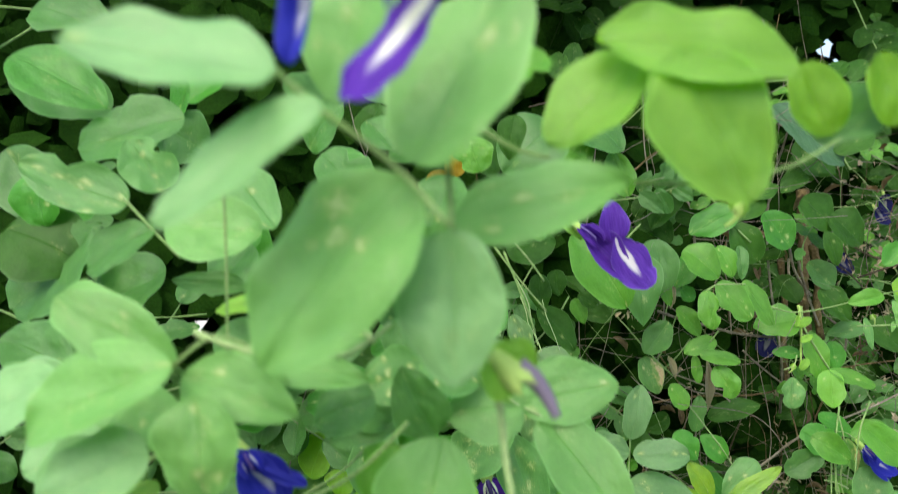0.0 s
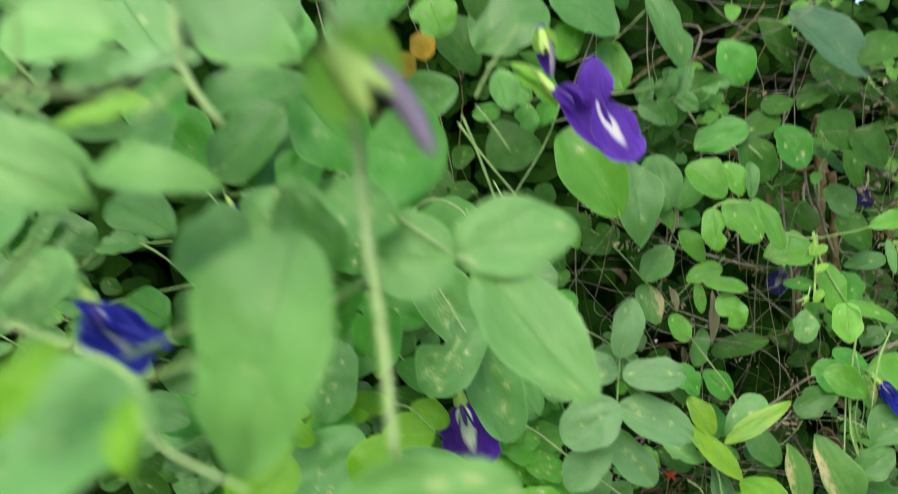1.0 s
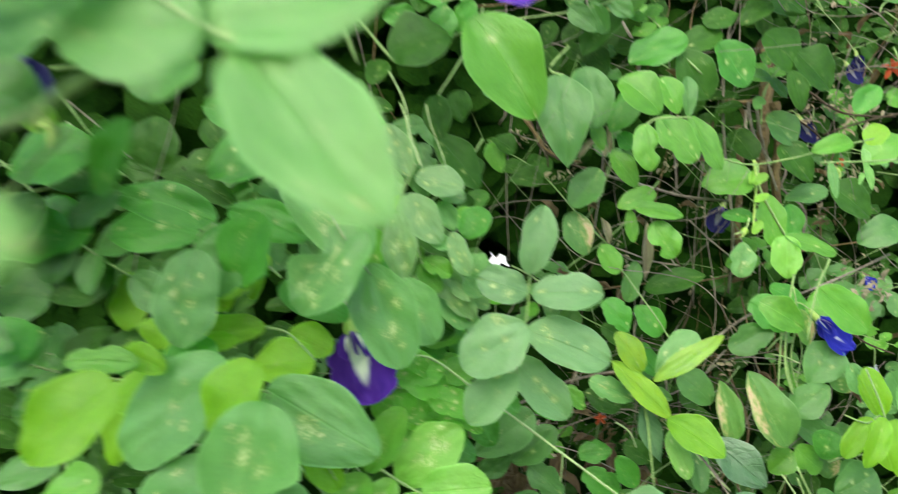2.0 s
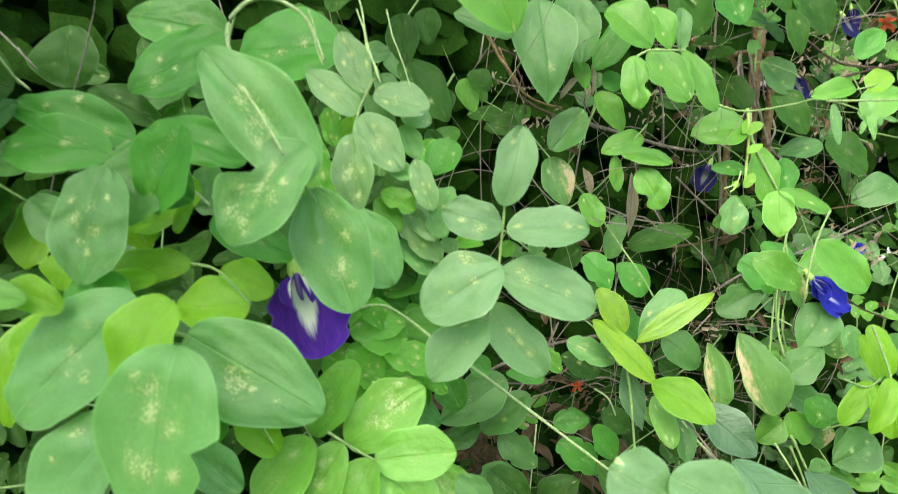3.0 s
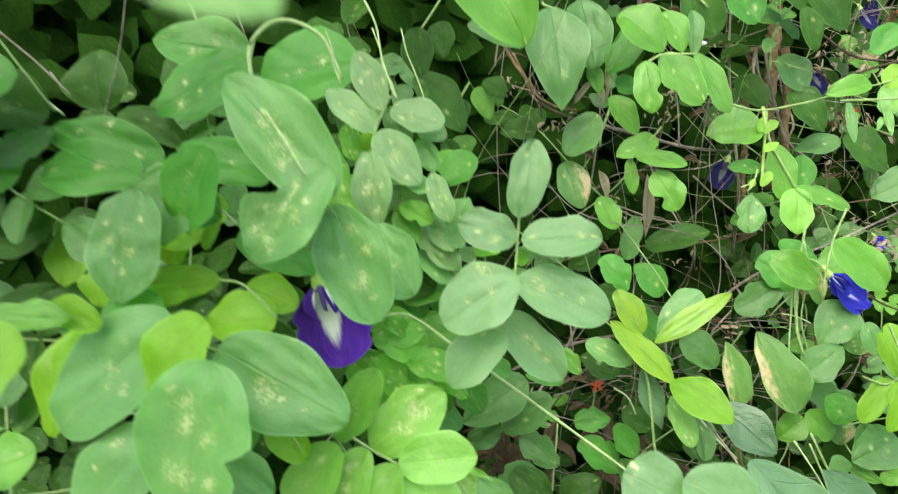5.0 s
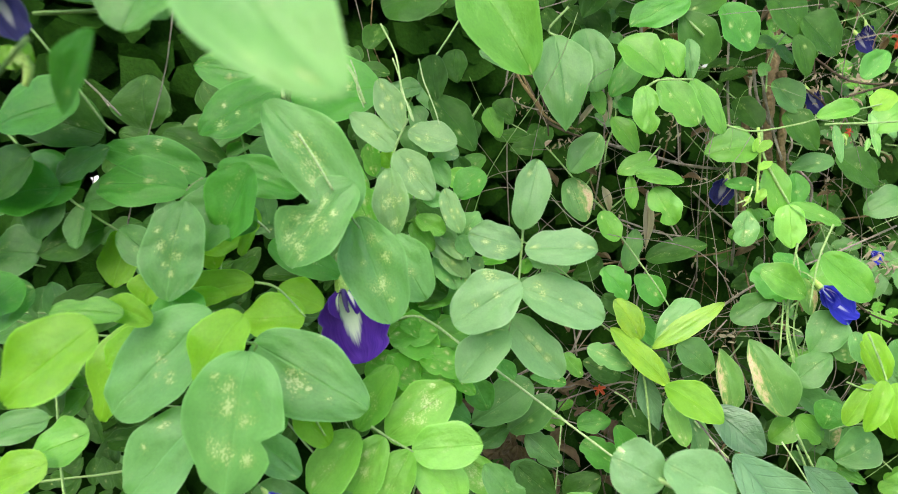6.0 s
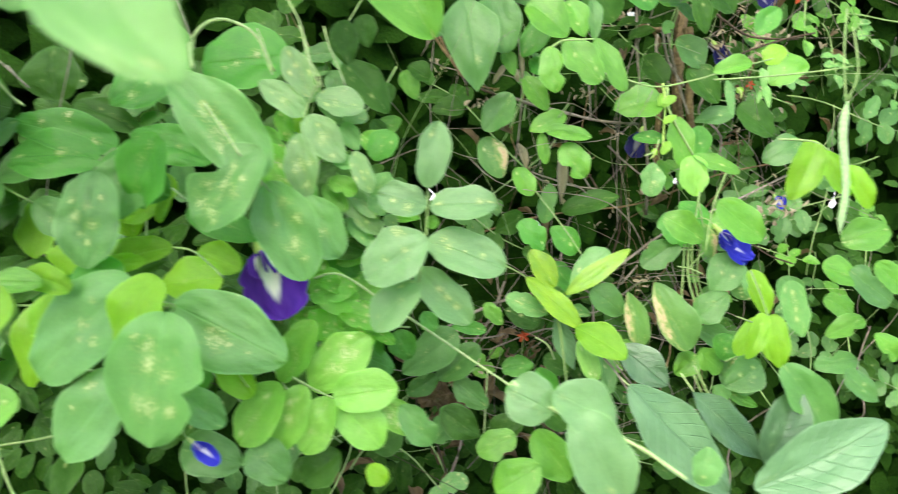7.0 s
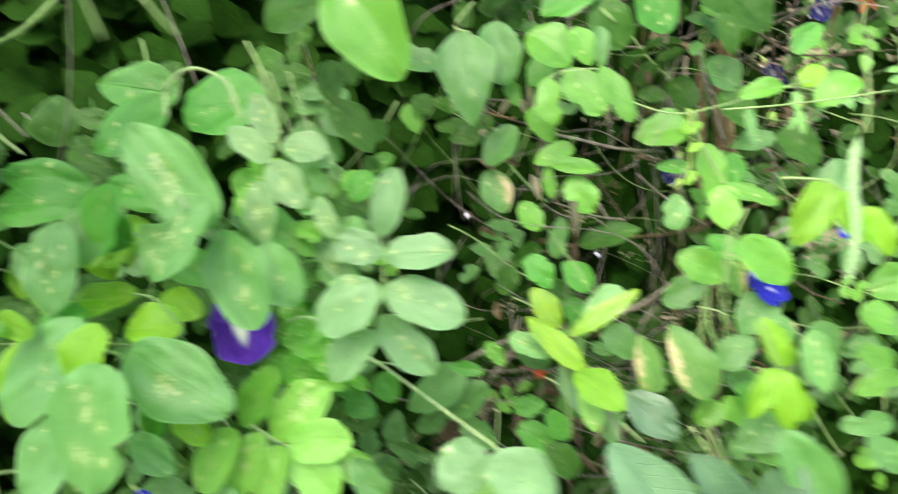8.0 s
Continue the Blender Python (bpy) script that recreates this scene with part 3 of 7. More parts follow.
def bud(kind, base, tip, width, words=""):
    """A closed flower bud: green cup with two bracts and a rolled petal."""
    base, tip, w = mm(base), mm(tip), width * 0.001
    ob = thing("flower_bud", base * 1000, words, "flower bud", "closed buds on the vines")
    axis = tip - base
    size = axis.length
    axis.normalize()
    bm = bmesh.new()
    cup(bm, base, axis, size * 0.38, w * 0.14, w * 0.27)
    part("calyx", bm, CALYX, ob, "pale green ribbed cup")
    side = FACE.cross(axis).normalized()
    for s in (-1, 1):
        bract = under(new("bract", BLADES["lime"][s]), ob)
        bract.matrix_basis = blade_pose(base - axis * size * 0.02, base + axis * size * 0.46 + side * s * w * 0.42, w * 0.74, 30 * s)
    bm = bmesh.new()
    line = [base + axis * size * v + side * w * 0.22 * math.sin(3.0 * v) for v in (0.3, 0.5, 0.7, 0.86, 1.0)]
    tube_into(bm, smooth_line(line, 3), w * 0.19, w * 0.08, 8, 0.05)
    part("rolled_petal", bm, PETAL["faded"] if kind == "violet" else CALYX, ob, "tightly rolled petal")
    return ob


def pod(base, tip, width):
    base, tip, w = mm(base), mm(tip), width * 0.001
    ob = thing("bean_pod", base * 1000, "long pale green flat bean pod hanging from a vine", "bean pod")
    bm = bmesh.new()
    side = (tip - base).cross(FACE).normalized()
    line = [base.lerp(tip, k / 18) + side * 0.002 * math.sin(k * 0.4) for k in range(19)]
    tube_into(bm, line, w * 0.42, w * 0.36, 8, 0.07)
    for v in bm.verts:
        far = (v.co - base).dot(tip - base) / (tip - base).length_squared
        near = base + (tip - base) * far
        v.co = near + (v.co - near) * max(0.12, min(1.0, 9 * far + 0.1, 7 * (1 - far) + 0.1))
    for v in bm.verts:
        near = base + (tip - base) * max(0.0, min(1.0, (v.co - base).dot(tip - base) / (tip - base).length_squared))
        off = v.co - near
        v.co -= FACE * off.dot(FACE) * 0.55
    part("pod_shell", bm, POD, ob)
    bm = bmesh.new()
    tube_into(bm, smooth_line([base, base + Vector((0.004, 0, 0.02)), base + Vector((0.001, 0.01, 0.05))], 4), w * 0.1, w * 0.08)
    part("stalk", bm, STEM["green"], ob)
    return ob



def debris(at, spread, count, seed, kind="flake"):
    """A clump of dry leaf scraps and broken stalks caught in the hedge."""
    rng = random.Random(seed)
    ob = thing("leaf_debris", at, "clump of pale dry leaf scraps, partly standing in for bright gaps" if kind == "flake" else "clump of brown rotting leaves caught low in the hedge", "leaf litter", "dry scraps in the hedge")
    for n in range(count):
        foot = mm(at) + 0.001 * spread * Vector((rng.gauss(0, 0.5), rng.gauss(0, 0.3), rng.gauss(0, 0.5)))
        way = Vector((rng.uniform(-1, 1), rng.uniform(-0.6, 0.6), rng.uniform(-1, 1))).normalized()
        long = 0.001 * spread * rng.uniform(0.18, 0.6)
        scrap = under(new("dry_scrap", rng.choice(BLADES[kind])), ob)
        scrap.matrix_basis = blade_pose(foot, foot + way * long, long * rng.uniform(0.15, 0.5), rng.uniform(-70, 70))
    return ob


# ---- the setting ----
def ground_sheet():
    bm = bmesh.new()
    xs = [-60, -20, -6, -2] + [-1 + 0.12 * k for k in range(25)] + [3, 8, 25, 60]
    grid = [[bm.verts.new((x, y, 0.02 * noise.noise((x * 3, y * 3, 0)) if abs(x) < 2 and abs(y) < 3 else 0.0)) for x in xs] for y in xs]
    for a, b in zip(grid, grid[1:]):
        for k in range(len(xs) - 1):
            bm.faces.new((a[k], a[k + 1], b[k + 1], b[k])).smooth = True
    return tagged(part("ground", bm, SOIL, None), "dark damp soil with leaf litter under the hedge", "ground", kind="structure")


ground_sheet()


def yard():
    """Pale paving strip added behind the hedge to brighten glimpses between leaves."""
    bm = bmesh.new()
    bmesh.ops.create_cube(bm, size=1.0, matrix=Matrix.Translation((0.6, 5.4, 0.02)) @ Matrix.Diagonal((14, 6.4, 0.10, 1)))
    bmesh.ops.bevel(bm, geom=bm.edges[:], offset=0.015, segments=2, affect="EDGES")
    return tagged(part("pavement", bm, PAVING, None), "pale concrete paving added behind the hedge to brighten its gaps", "pavement", kind="structure")


yard()


def light_block_wall():
    """An unseen plain wall, added behind the camera to cut low sky light."""
    bm = bmesh.new()
    bmesh.ops.create_cube(bm, size=1.0, matrix=Matrix.Translation((0, -3.4, 1.1)) @ Matrix.Diagonal((18, 0.2, 2.2, 1)))
    bmesh.ops.bevel(bm, geom=bm.edges[:], offset=0.02, segments=2, affect="EDGES")
    return tagged(part("wall_south", bm, WALL, None), "plain pale wall added out of view to block low sky light", "wall", kind="structure")


light_block_wall()

# ---- the plants, from the front of the hedge ----

g = thing("compound_leaf", (-70.1, 657.1, 998.2), "dusty green trifoliate pea leaf with pale flecks, in the hedge", "leaf", "pea leaves on the front of the hedge")
leaf(g, "dark", (-71.1, 657, 997.8), (-74.1, 667.7, 1037.5), 46.3)
marked_leaf(g, "green", (42.4, 621.8, 1031.9), (-15.7, 614.8, 1000), 46.4, "egg", [(0.33, 0.74, 0.114, 0.064), (0.71, 0.64, 0.046, 0.029), (0.39, 0.52, 0.050, 0.034)], fold=0.04)
leaf(g, "green", (29.5, 664.7, 1036.2), (-37.9, 668.8, 1045.2), 41.3)
marked_leaf(g, "green", (106.9, 641, 1032.5), (42.5, 640.6, 1024.7), 58.5, "oval", [(0.43, 0.59, 0.060, 0.053), (0.56, 0.37, 0.074, 0.064), (0.39, 0.72, 0.047, 0.037), (0.16, 0.84, 0.042, 0.027)], fold=0.04)
stem(g, "green", 1.06, [(32.8, 654.1, 1035.7), (33.7, 655.5, 1040.8), (35.7, 657.7, 1049.4)])

g = thing("compound_leaf", (105.6, 530, 965.1), "grey-green pea leaf with yellow blotches and a stalk across it", "leaf", "pea leaves on the front of the hedge")
marked_leaf(g, "sick", (107.5, 529.7, 964.2), (52.4, 547.2, 1024.7), 40.5, "egg", [(0.42, 0.60, 0.182, 0.083), (0.40, 0.45, 0.184, 0.089), (0.31, 0.32, 0.163, 0.076), (0.51, 0.67, 0.089, 0.038), (0.97, 0.56, 0.041, 0.019)], bend=0.05)
marked_leaf(g, "sick", (107.2, 529.4, 982.6), (70.4, 517.9, 935.6), 45.1, "oval", [(0.68, 0.78, 0.161, 0.095), (0.42, 0.78, 0.147, 0.086), (0.55, 0.50, 0.128, 0.095), (0.74, 0.58, 0.106, 0.078), (0.34, 0.48, 0.087, 0.065), (0.26, 0.83, 0.097, 0.052), (0.61, 0.35, 0.124, 0.086), (0.46, 0.64, 0.086, 0.060), (0.33, 0.34, 0.062, 0.043)], bite=(0.42, 1, 0.62, 0.15), bow=0.09)
marked_leaf(g, "grey", (106.7, 544, 959.3), (130.7, 527.5, 899.9), 38.6, "oval", [(0.37, 0.22, 0.127, 0.059), (0.29, 0.41, 0.118, 0.068), (0.49, 0.65, 0.153, 0.085), (0.38, 0.80, 0.086, 0.038), (0.63, 0.41, 0.059, 0.034)])
marked_leaf(g, "grey", (122.7, 565.6, 945.2), (148, 554.7, 906.2), 33.1, "oval", [(0.53, 0.57, 0.129, 0.088)])
stem(g, "straw", 0.90, [(76.1, 531.7, 1007.5), (87.1, 527.4, 992.6), (96.8, 523.3, 978.1)])
stem(g, "green", 0.83, [(91.9, 543.5, 975.8), (105, 538.8, 959.2), (109.4, 537.3, 954)])

g = thing("compound_leaf", (125.6, 602.5, 1006.4), "small speckled pea leaf with brown-edged leaflets", "leaf", "pea leaves on the front of the hedge")
leaf(g, "silver", (125.6, 602.5, 1006.4), (109.1, 611.8, 1039.4), 19.8)
marked_leaf(g, "silver", (122, 599.5, 994.5), (91.1, 606.1, 1016.4), 19.7, "egg", [(0.42, 0.42, 0.194, 0.099), (0.41, 0.68, 0.093, 0.041)])
leaf(g, "silver", (130.4, 602.5, 1006.6), (162.9, 599.8, 999.6), 26.2)
marked_leaf(g, "silver", (121.5, 576.2, 984.8), (126.7, 565.3, 944.2), 22.9, "oval", [(0.74, 0.12, 0.129, 0.043), (0.57, 0.48, 0.211, 0.114), (0.28, 0.47, 0.132, 0.071), (0.45, 0.82, 0.214, 0.085), (0.72, 0.57, 0.107, 0.057)])
marked_leaf(g, "silver", (124, 594.2, 994.2), (148.6, 585.7, 964.4), 24.5, "egg", [(0.56, 0.48, 0.180, 0.111), (0.68, 0.81, 0.147, 0.063), (0.39, 0.24, 0.086, 0.048)])
leaf(g, "grey", (146.5, 607.6, 988.3), (157.8, 602.4, 969.9), 13.9)
stem(g, "green", 0.95, [(130, 604.5, 1014.3), (126, 602.3, 1005.5), (122, 599.5, 994.5), (119.7, 596.3, 982.4)])

g = thing("compound_leaf", (1.4, 576.6, 974.8), "broad mid-green pea leaf with five spread leaflets", "leaf", "pea leaves on the front of the hedge")
marked_leaf(g, "green", (3.5, 576.6, 974.9), (-65.6, 582.4, 989.9), 29.5, "egg", [(0.42, 0.20, 0.144, 0.051), (0.86, 0.49, 0.093, 0.038), (0.63, 0.73, 0.100, 0.034)], bend=0.06)
marked_leaf(g, "green", (-3.1, 564.9, 969.2), (-62.2, 566.3, 968.6), 35.7, "oval", [], bend=0.1, fold=0.06)
marked_leaf(g, "grey", (8.5, 533, 967.1), (0.4, 518.3, 910.9), 42.7, "oval", [(0.71, 0.49, 0.094, 0.068), (0.53, 0.37, 0.072, 0.050), (0.59, 0.65, 0.066, 0.046), (0.42, 0.55, 0.082, 0.059), (0.33, 0.26, 0.051, 0.032), (0.82, 0.33, 0.054, 0.036), (0.48, 0.73, 0.058, 0.036)], fold=0.05)
marked_leaf(g, "green", (0.7, 554.4, 969), (44.8, 548, 949.2), 35.2, "egg", [(0.76, 0.29, 0.043, 0.029)], bend=0.1, fold=0.04)
marked_leaf(g, "green", (62.7, 582.9, 965.6), (7.1, 588.5, 981.2), 28.5, "oval", [(0.52, 0.69, 0.144, 0.064), (0.56, 0.42, 0.066, 0.032)])
leaf(g, "dark", (-44.4, 625.5, 998.6), (2.5, 619.1, 979.1), 22.0)
stem(g, "green", 1.02, [(6.3, 566.4, 975.9), (-3.3, 564.7, 968.4), (-7.1, 562.8, 961.1)])

g = thing("compound_leaf", (34.2, 589.8, 949.6), "bright lime-green young pea leaves, lit from behind", "leaf", "pea leaves on the front of the hedge")
leaf(g, "young", (34.2, 589.8, 949.6), (-6.1, 584.4, 925.4), 34.6)
leaf(g, "young", (-45.2, 578.4, 938.2), (-59.7, 569, 901.6), 32.5)
leaf(g, "young", (-27.4, 560.9, 913.2), (-32.6, 556, 894), 27.7)
leaf(g, "young", (-3.5, 587.8, 938.5), (5.6, 580.7, 912.8), 27.2)
leaf(g, "young", (35, 572.5, 943), (27.2, 568.2, 926.1), 11.3)
leaf(g, "young", (41.8, 549.3, 914.8), (-4.9, 546.7, 900.7), 22.8)
leaf(g, "young", (28.4, 537.7, 909.1), (-18.1, 536.6, 900.3), 15.1)
leaf(g, "young", (75.7, 538.7, 897.7), (36.4, 538.6, 893.6), 29.3)
leaf(g, "young", (55.8, 553.1, 911.3), (84.5, 549.3, 899.8), 21.7)
leaf(g, "young", (54.4, 492, 914.6), (30.9, 482.2, 875.5), 36.4)
stem(g, "green", 0.85, [(45.6, 539.6, 917.7), (59.4, 538.5, 915), (77.2, 533.9, 899.4)])
stem(g, "straw", 0.88, [(35.7, 559.9, 954.1), (42.5, 558.9, 951.1), (50.1, 557.1, 944.9)])

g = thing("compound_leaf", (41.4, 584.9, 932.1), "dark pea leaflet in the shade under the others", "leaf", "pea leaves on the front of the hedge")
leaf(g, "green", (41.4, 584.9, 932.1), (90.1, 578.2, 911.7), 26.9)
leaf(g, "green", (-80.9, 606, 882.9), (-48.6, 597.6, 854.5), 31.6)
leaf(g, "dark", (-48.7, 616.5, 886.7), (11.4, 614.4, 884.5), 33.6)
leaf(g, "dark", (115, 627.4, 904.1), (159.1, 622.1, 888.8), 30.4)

g = thing("compound_leaf", (27.4, 512, 905.8), "large grey-green pea leaf with pale yellow insect spots", "leaf", "pea leaves on the front of the hedge")
marked_leaf(g, "grey", (29.2, 512.5, 908), (-26.1, 498.2, 848.7), 54.0, "oval", [(0.51, 0.48, 0.063, 0.042), (0.24, 0.49, 0.078, 0.051), (0.41, 0.57, 0.040, 0.026), (0.62, 0.31, 0.038, 0.022)], fold=0.05)
marked_leaf(g, "sick", (64.5, 470.8, 902.5), (55.5, 452, 830.9), 55.3, "egg", [(0.66, 0.26, 0.100, 0.068), (0.61, 0.39, 0.109, 0.080), (0.40, 0.46, 0.092, 0.068), (0.60, 0.69, 0.145, 0.093), (0.28, 0.70, 0.097, 0.062), (0.31, 0.27, 0.045, 0.031), (0.80, 0.20, 0.049, 0.031)], bite=(0.56, -1, 0.42, 0.07), fold=0.06)
marked_leaf(g, "sick", (51.8, 513.4, 890), (120, 502.8, 856.5), 46.2, "egg", [(-0.01, 0.41, 0.058, 0.035), (0.64, 0.44, 0.151, 0.091), (0.65, 0.71, 0.056, 0.028), (0.59, 0.37, 0.082, 0.049), (0.65, 0.54, 0.048, 0.028)], fold=0.05)
marked_leaf(g, "grey", (30.1, 492.1, 854.4), (-10.9, 480.4, 806.8), 43.9, "oval", [(0.82, 0.33, 0.089, 0.057), (0.77, 0.58, 0.048, 0.032)])
marked_leaf(g, "grey", (55.2, 498, 840.4), (82.8, 491.6, 819), 21.3, "oval", [])
leaf(g, "green", (65.5, 522.7, 856), (57.8, 514.7, 825.4), 19.6)
leaf(g, "young", (73.8, 520.6, 849), (94.7, 513.9, 826.1), 20.7)
stem(g, "green", 1.00, [(35, 496.8, 911.4), (53, 493.2, 899.7), (60.5, 492.5, 897.6), (59.5, 491.5, 894)])
stem(g, "young", 0.70, [(85.5, 514.4, 846.6), (89.2, 512.6, 840), (93.4, 511, 834.2)])

g = thing("compound_leaf", (-2.3, 505.6, 902.1), "yellow-green pea leaflet at the hedge foot", "leaf", "pea leaves on the front of the hedge")
leaf(g, "young", (-2.3, 505.6, 902.1), (-29.4, 508.9, 912), 16.8)
leaf(g, "young", (-21.7, 532.7, 885.5), (-43.4, 527.5, 863.9), 22.0)

g = thing("compound_leaf", (129.4, 553.5, 861.3), "light green pea leaf with seven rounded leaflets", "leaf", "pea leaves on the front of the hedge")
leaf(g, "fresh", (129.1, 553.7, 861.9), (106.8, 543.2, 820.4), 25.4, shape=1)
marked_leaf(g, "light", (125.8, 541.8, 817.1), (167.7, 549.5, 850.3), 34.7, "oval", [(0.45, 0.65, 0.208, 0.126), (0.17, 0.82, 0.121, 0.057), (0.51, 0.39, 0.129, 0.080), (0.61, 0.48, 0.125, 0.080), (0.16, 0.49, 0.054, 0.034), (0.56, 0.73, 0.124, 0.069)])
leaf(g, "light", (143.2, 526.1, 818.2), (186.9, 526.6, 824.1), 29.1, shape=1)
leaf(g, "light", (110.4, 524.8, 829.6), (82.6, 515.3, 791.2), 32.8, shape=1)
marked_leaf(g, "light", (125.9, 528.5, 825.7), (104.1, 517.7, 783), 28.5, "oval", [(0.65, 0.31, 0.184, 0.097), (0.49, 0.51, 0.188, 0.109), (0.54, 0.22, 0.118, 0.054)])
leaf(g, "light", (142.7, 521.6, 820.7), (124.4, 512.6, 785.3), 27.5, shape=1)
leaf(g, "light", (145.4, 525.5, 816), (175.8, 516.9, 786.5), 29.1, shape=1)
marked_leaf(g, "light", (172.1, 538.5, 809.2), (197.9, 531.8, 786.5), 20.4, "oval", [(0.57, 0.39, 0.313, 0.177), (0.57, 0.64, 0.223, 0.124)])
stem(g, "green", 0.89, [(117.4, 530.2, 831), (129.5, 528.1, 824.4), (144.1, 525.9, 817.4)])

g = thing("compound_leaf", (118.7, 597.7, 871), "crinkled small pea leaf with pale mottling", "leaf", "pea leaves on the front of the hedge")
leaf(g, "crinkled", (118.7, 597.7, 871), (154, 596.1, 868.4), 26.6, shape=9)
leaf(g, "crinkled", (120.2, 593.3, 854.4), (141.8, 587.3, 833.8), 21.4, shape=9)
leaf(g, "crinkled", (140.9, 592.6, 853.8), (177.6, 588.6, 842.2), 21.8, shape=9)
leaf(g, "crinkled", (139.3, 596.5, 829.3), (121, 590.3, 804.5), 22.0)

g = thing("compound_leaf", (205.2, 560.2, 952.2), "grey-green pea leaf with seven oval leaflets on a straight stalk", "leaf", "pea leaves on the front of the hedge")
leaf(g, "glaucous", (205.2, 560.2, 952.2), (213.9, 571.2, 994.2), 22.4, shape=1)
leaf(g, "glaucous", (207.5, 557, 940.5), (251.9, 556.5, 942.7), 26.5, shape=1)
marked_leaf(g, "glaucous", (205.6, 561.9, 939.4), (172.7, 564.8, 947.1), 25.3, "oval", [(0.30, 0.35, 0.152, 0.107), (0.41, 0.65, 0.101, 0.071)])
marked_leaf(g, "glaucous", (205.2, 545.3, 923.3), (166, 539, 896.1), 37.2, "oval", [(0.87, 0.27, 0.126, 0.085), (0.50, 0.34, 0.067, 0.048), (0.57, 0.63, 0.057, 0.042), (1.03, 0.26, 0.073, 0.048)])
marked_leaf(g, "glaucous", (205.6, 558, 916.7), (258.5, 551.9, 898.7), 32.1, "oval", [(0.51, 0.28, 0.108, 0.054), (0.32, 0.18, 0.102, 0.043), (0.41, 0.69, 0.083, 0.043), (0.47, 0.47, 0.047, 0.027)])
leaf(g, "glaucous", (200, 549, 890.1), (170.3, 541.5, 859), 28.5, shape=1)
leaf(g, "glaucous", (198.7, 570.3, 892.3), (236.6, 559.7, 856), 27.8, shape=1)
leaf(g, "fresh", (208.2, 567.6, 922.1), (210.9, 570, 931.2), 8.7, shape=1)
stem(g, "green", 0.91, [(206.7, 567.3, 951.9), (206.1, 563.8, 938.7), (204.9, 558.4, 918.1), (199.9, 550.7, 888.6)])

g = thing("compound_leaf", (141.9, 590.9, 964.1), "small curled pea leaflets with brown edges", "leaf", "pea leaves on the front of the hedge")
leaf(g, "grey", (141.9, 590.9, 964.1), (157.3, 589.9, 961.7), 12.8)
leaf(g, "silver", (155.9, 592.3, 970.9), (167.7, 584.6, 943.1), 14.7)
leaf(g, "fresh", (137.2, 592.8, 951.3), (157.3, 589.7, 941.7), 15.6)
leaf(g, "fresh", (133.7, 596.6, 946), (149.8, 591.5, 928.4), 14.0)
leaf(g, "silver", (151.4, 604.7, 939.3), (173.5, 596.3, 909.6), 21.1, shape=9)
leaf(g, "grey", (178.9, 607.8, 953.6), (167.8, 602.6, 933), 15.9)
leaf(g, "sick", (147.7, 619.5, 916.7), (176.9, 613.2, 896), 21.9)
leaf(g, "grey", (165.9, 617.1, 948.2), (185.4, 613.3, 935.8), 14.8)
stem(g, "brown", 0.67, [(171.3, 605.4, 943.5), (168.7, 601.1, 927.2), (168.9, 595.9, 907.7)])

g = thing("compound_leaf", (137.8, 709.6, 1059.8), "leaflets deep in the hedge, most with shade put into their green", "leaf", "pea leaves on the front of the hedge")
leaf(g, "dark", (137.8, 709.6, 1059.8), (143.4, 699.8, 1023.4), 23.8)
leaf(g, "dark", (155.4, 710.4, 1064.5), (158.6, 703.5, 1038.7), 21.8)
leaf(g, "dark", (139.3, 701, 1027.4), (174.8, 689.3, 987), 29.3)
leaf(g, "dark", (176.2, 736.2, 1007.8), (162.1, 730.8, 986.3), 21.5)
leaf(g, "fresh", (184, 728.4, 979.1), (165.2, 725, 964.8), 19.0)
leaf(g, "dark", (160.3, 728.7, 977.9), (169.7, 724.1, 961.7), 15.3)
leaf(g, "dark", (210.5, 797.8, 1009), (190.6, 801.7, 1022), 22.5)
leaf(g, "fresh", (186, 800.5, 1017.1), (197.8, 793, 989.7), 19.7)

g = thing("compound_leaf", (175.3, 751.7, 1066), "long drooping pea leaf with white flecks", "leaf", "pea leaves on the front of the hedge")
leaf(g, "mid", (175.3, 751.7, 1066), (221.6, 746.5, 1050.8), 28.3)
leaf(g, "mid", (240.4, 763.9, 1081.3), (252.4, 741.9, 1000.9), 49.1, shape=6)
leaf(g, "mid", (265.2, 791, 1088.2), (278.8, 776.2, 1035.1), 36.8, shape=1)
leaf(g, "fresh", (282.6, 797.4, 1037.1), (292.1, 790.8, 1013.7), 15.1)
leaf(g, "flake", (291.3, 824.8, 1024.4), (274.7, 819.6, 1003.4), 6.4)
leaf(g, "flake", (293.5, 813.3, 1020.5), (298, 809.4, 1006.5), 6.2)
leaf(g, "flake", (301.9, 827.5, 1035.5), (303.9, 820.4, 1009.6), 4.5)
leaf(g, "mid", (268.6, 786.6, 1089.3), (281.1, 771.7, 1034.7), 38.6)
stem(g, "green", 1.34, [(249.2, 774.4, 1080.4), (235.5, 776.3, 1086.3), (252.5, 781.3, 1106.6)])

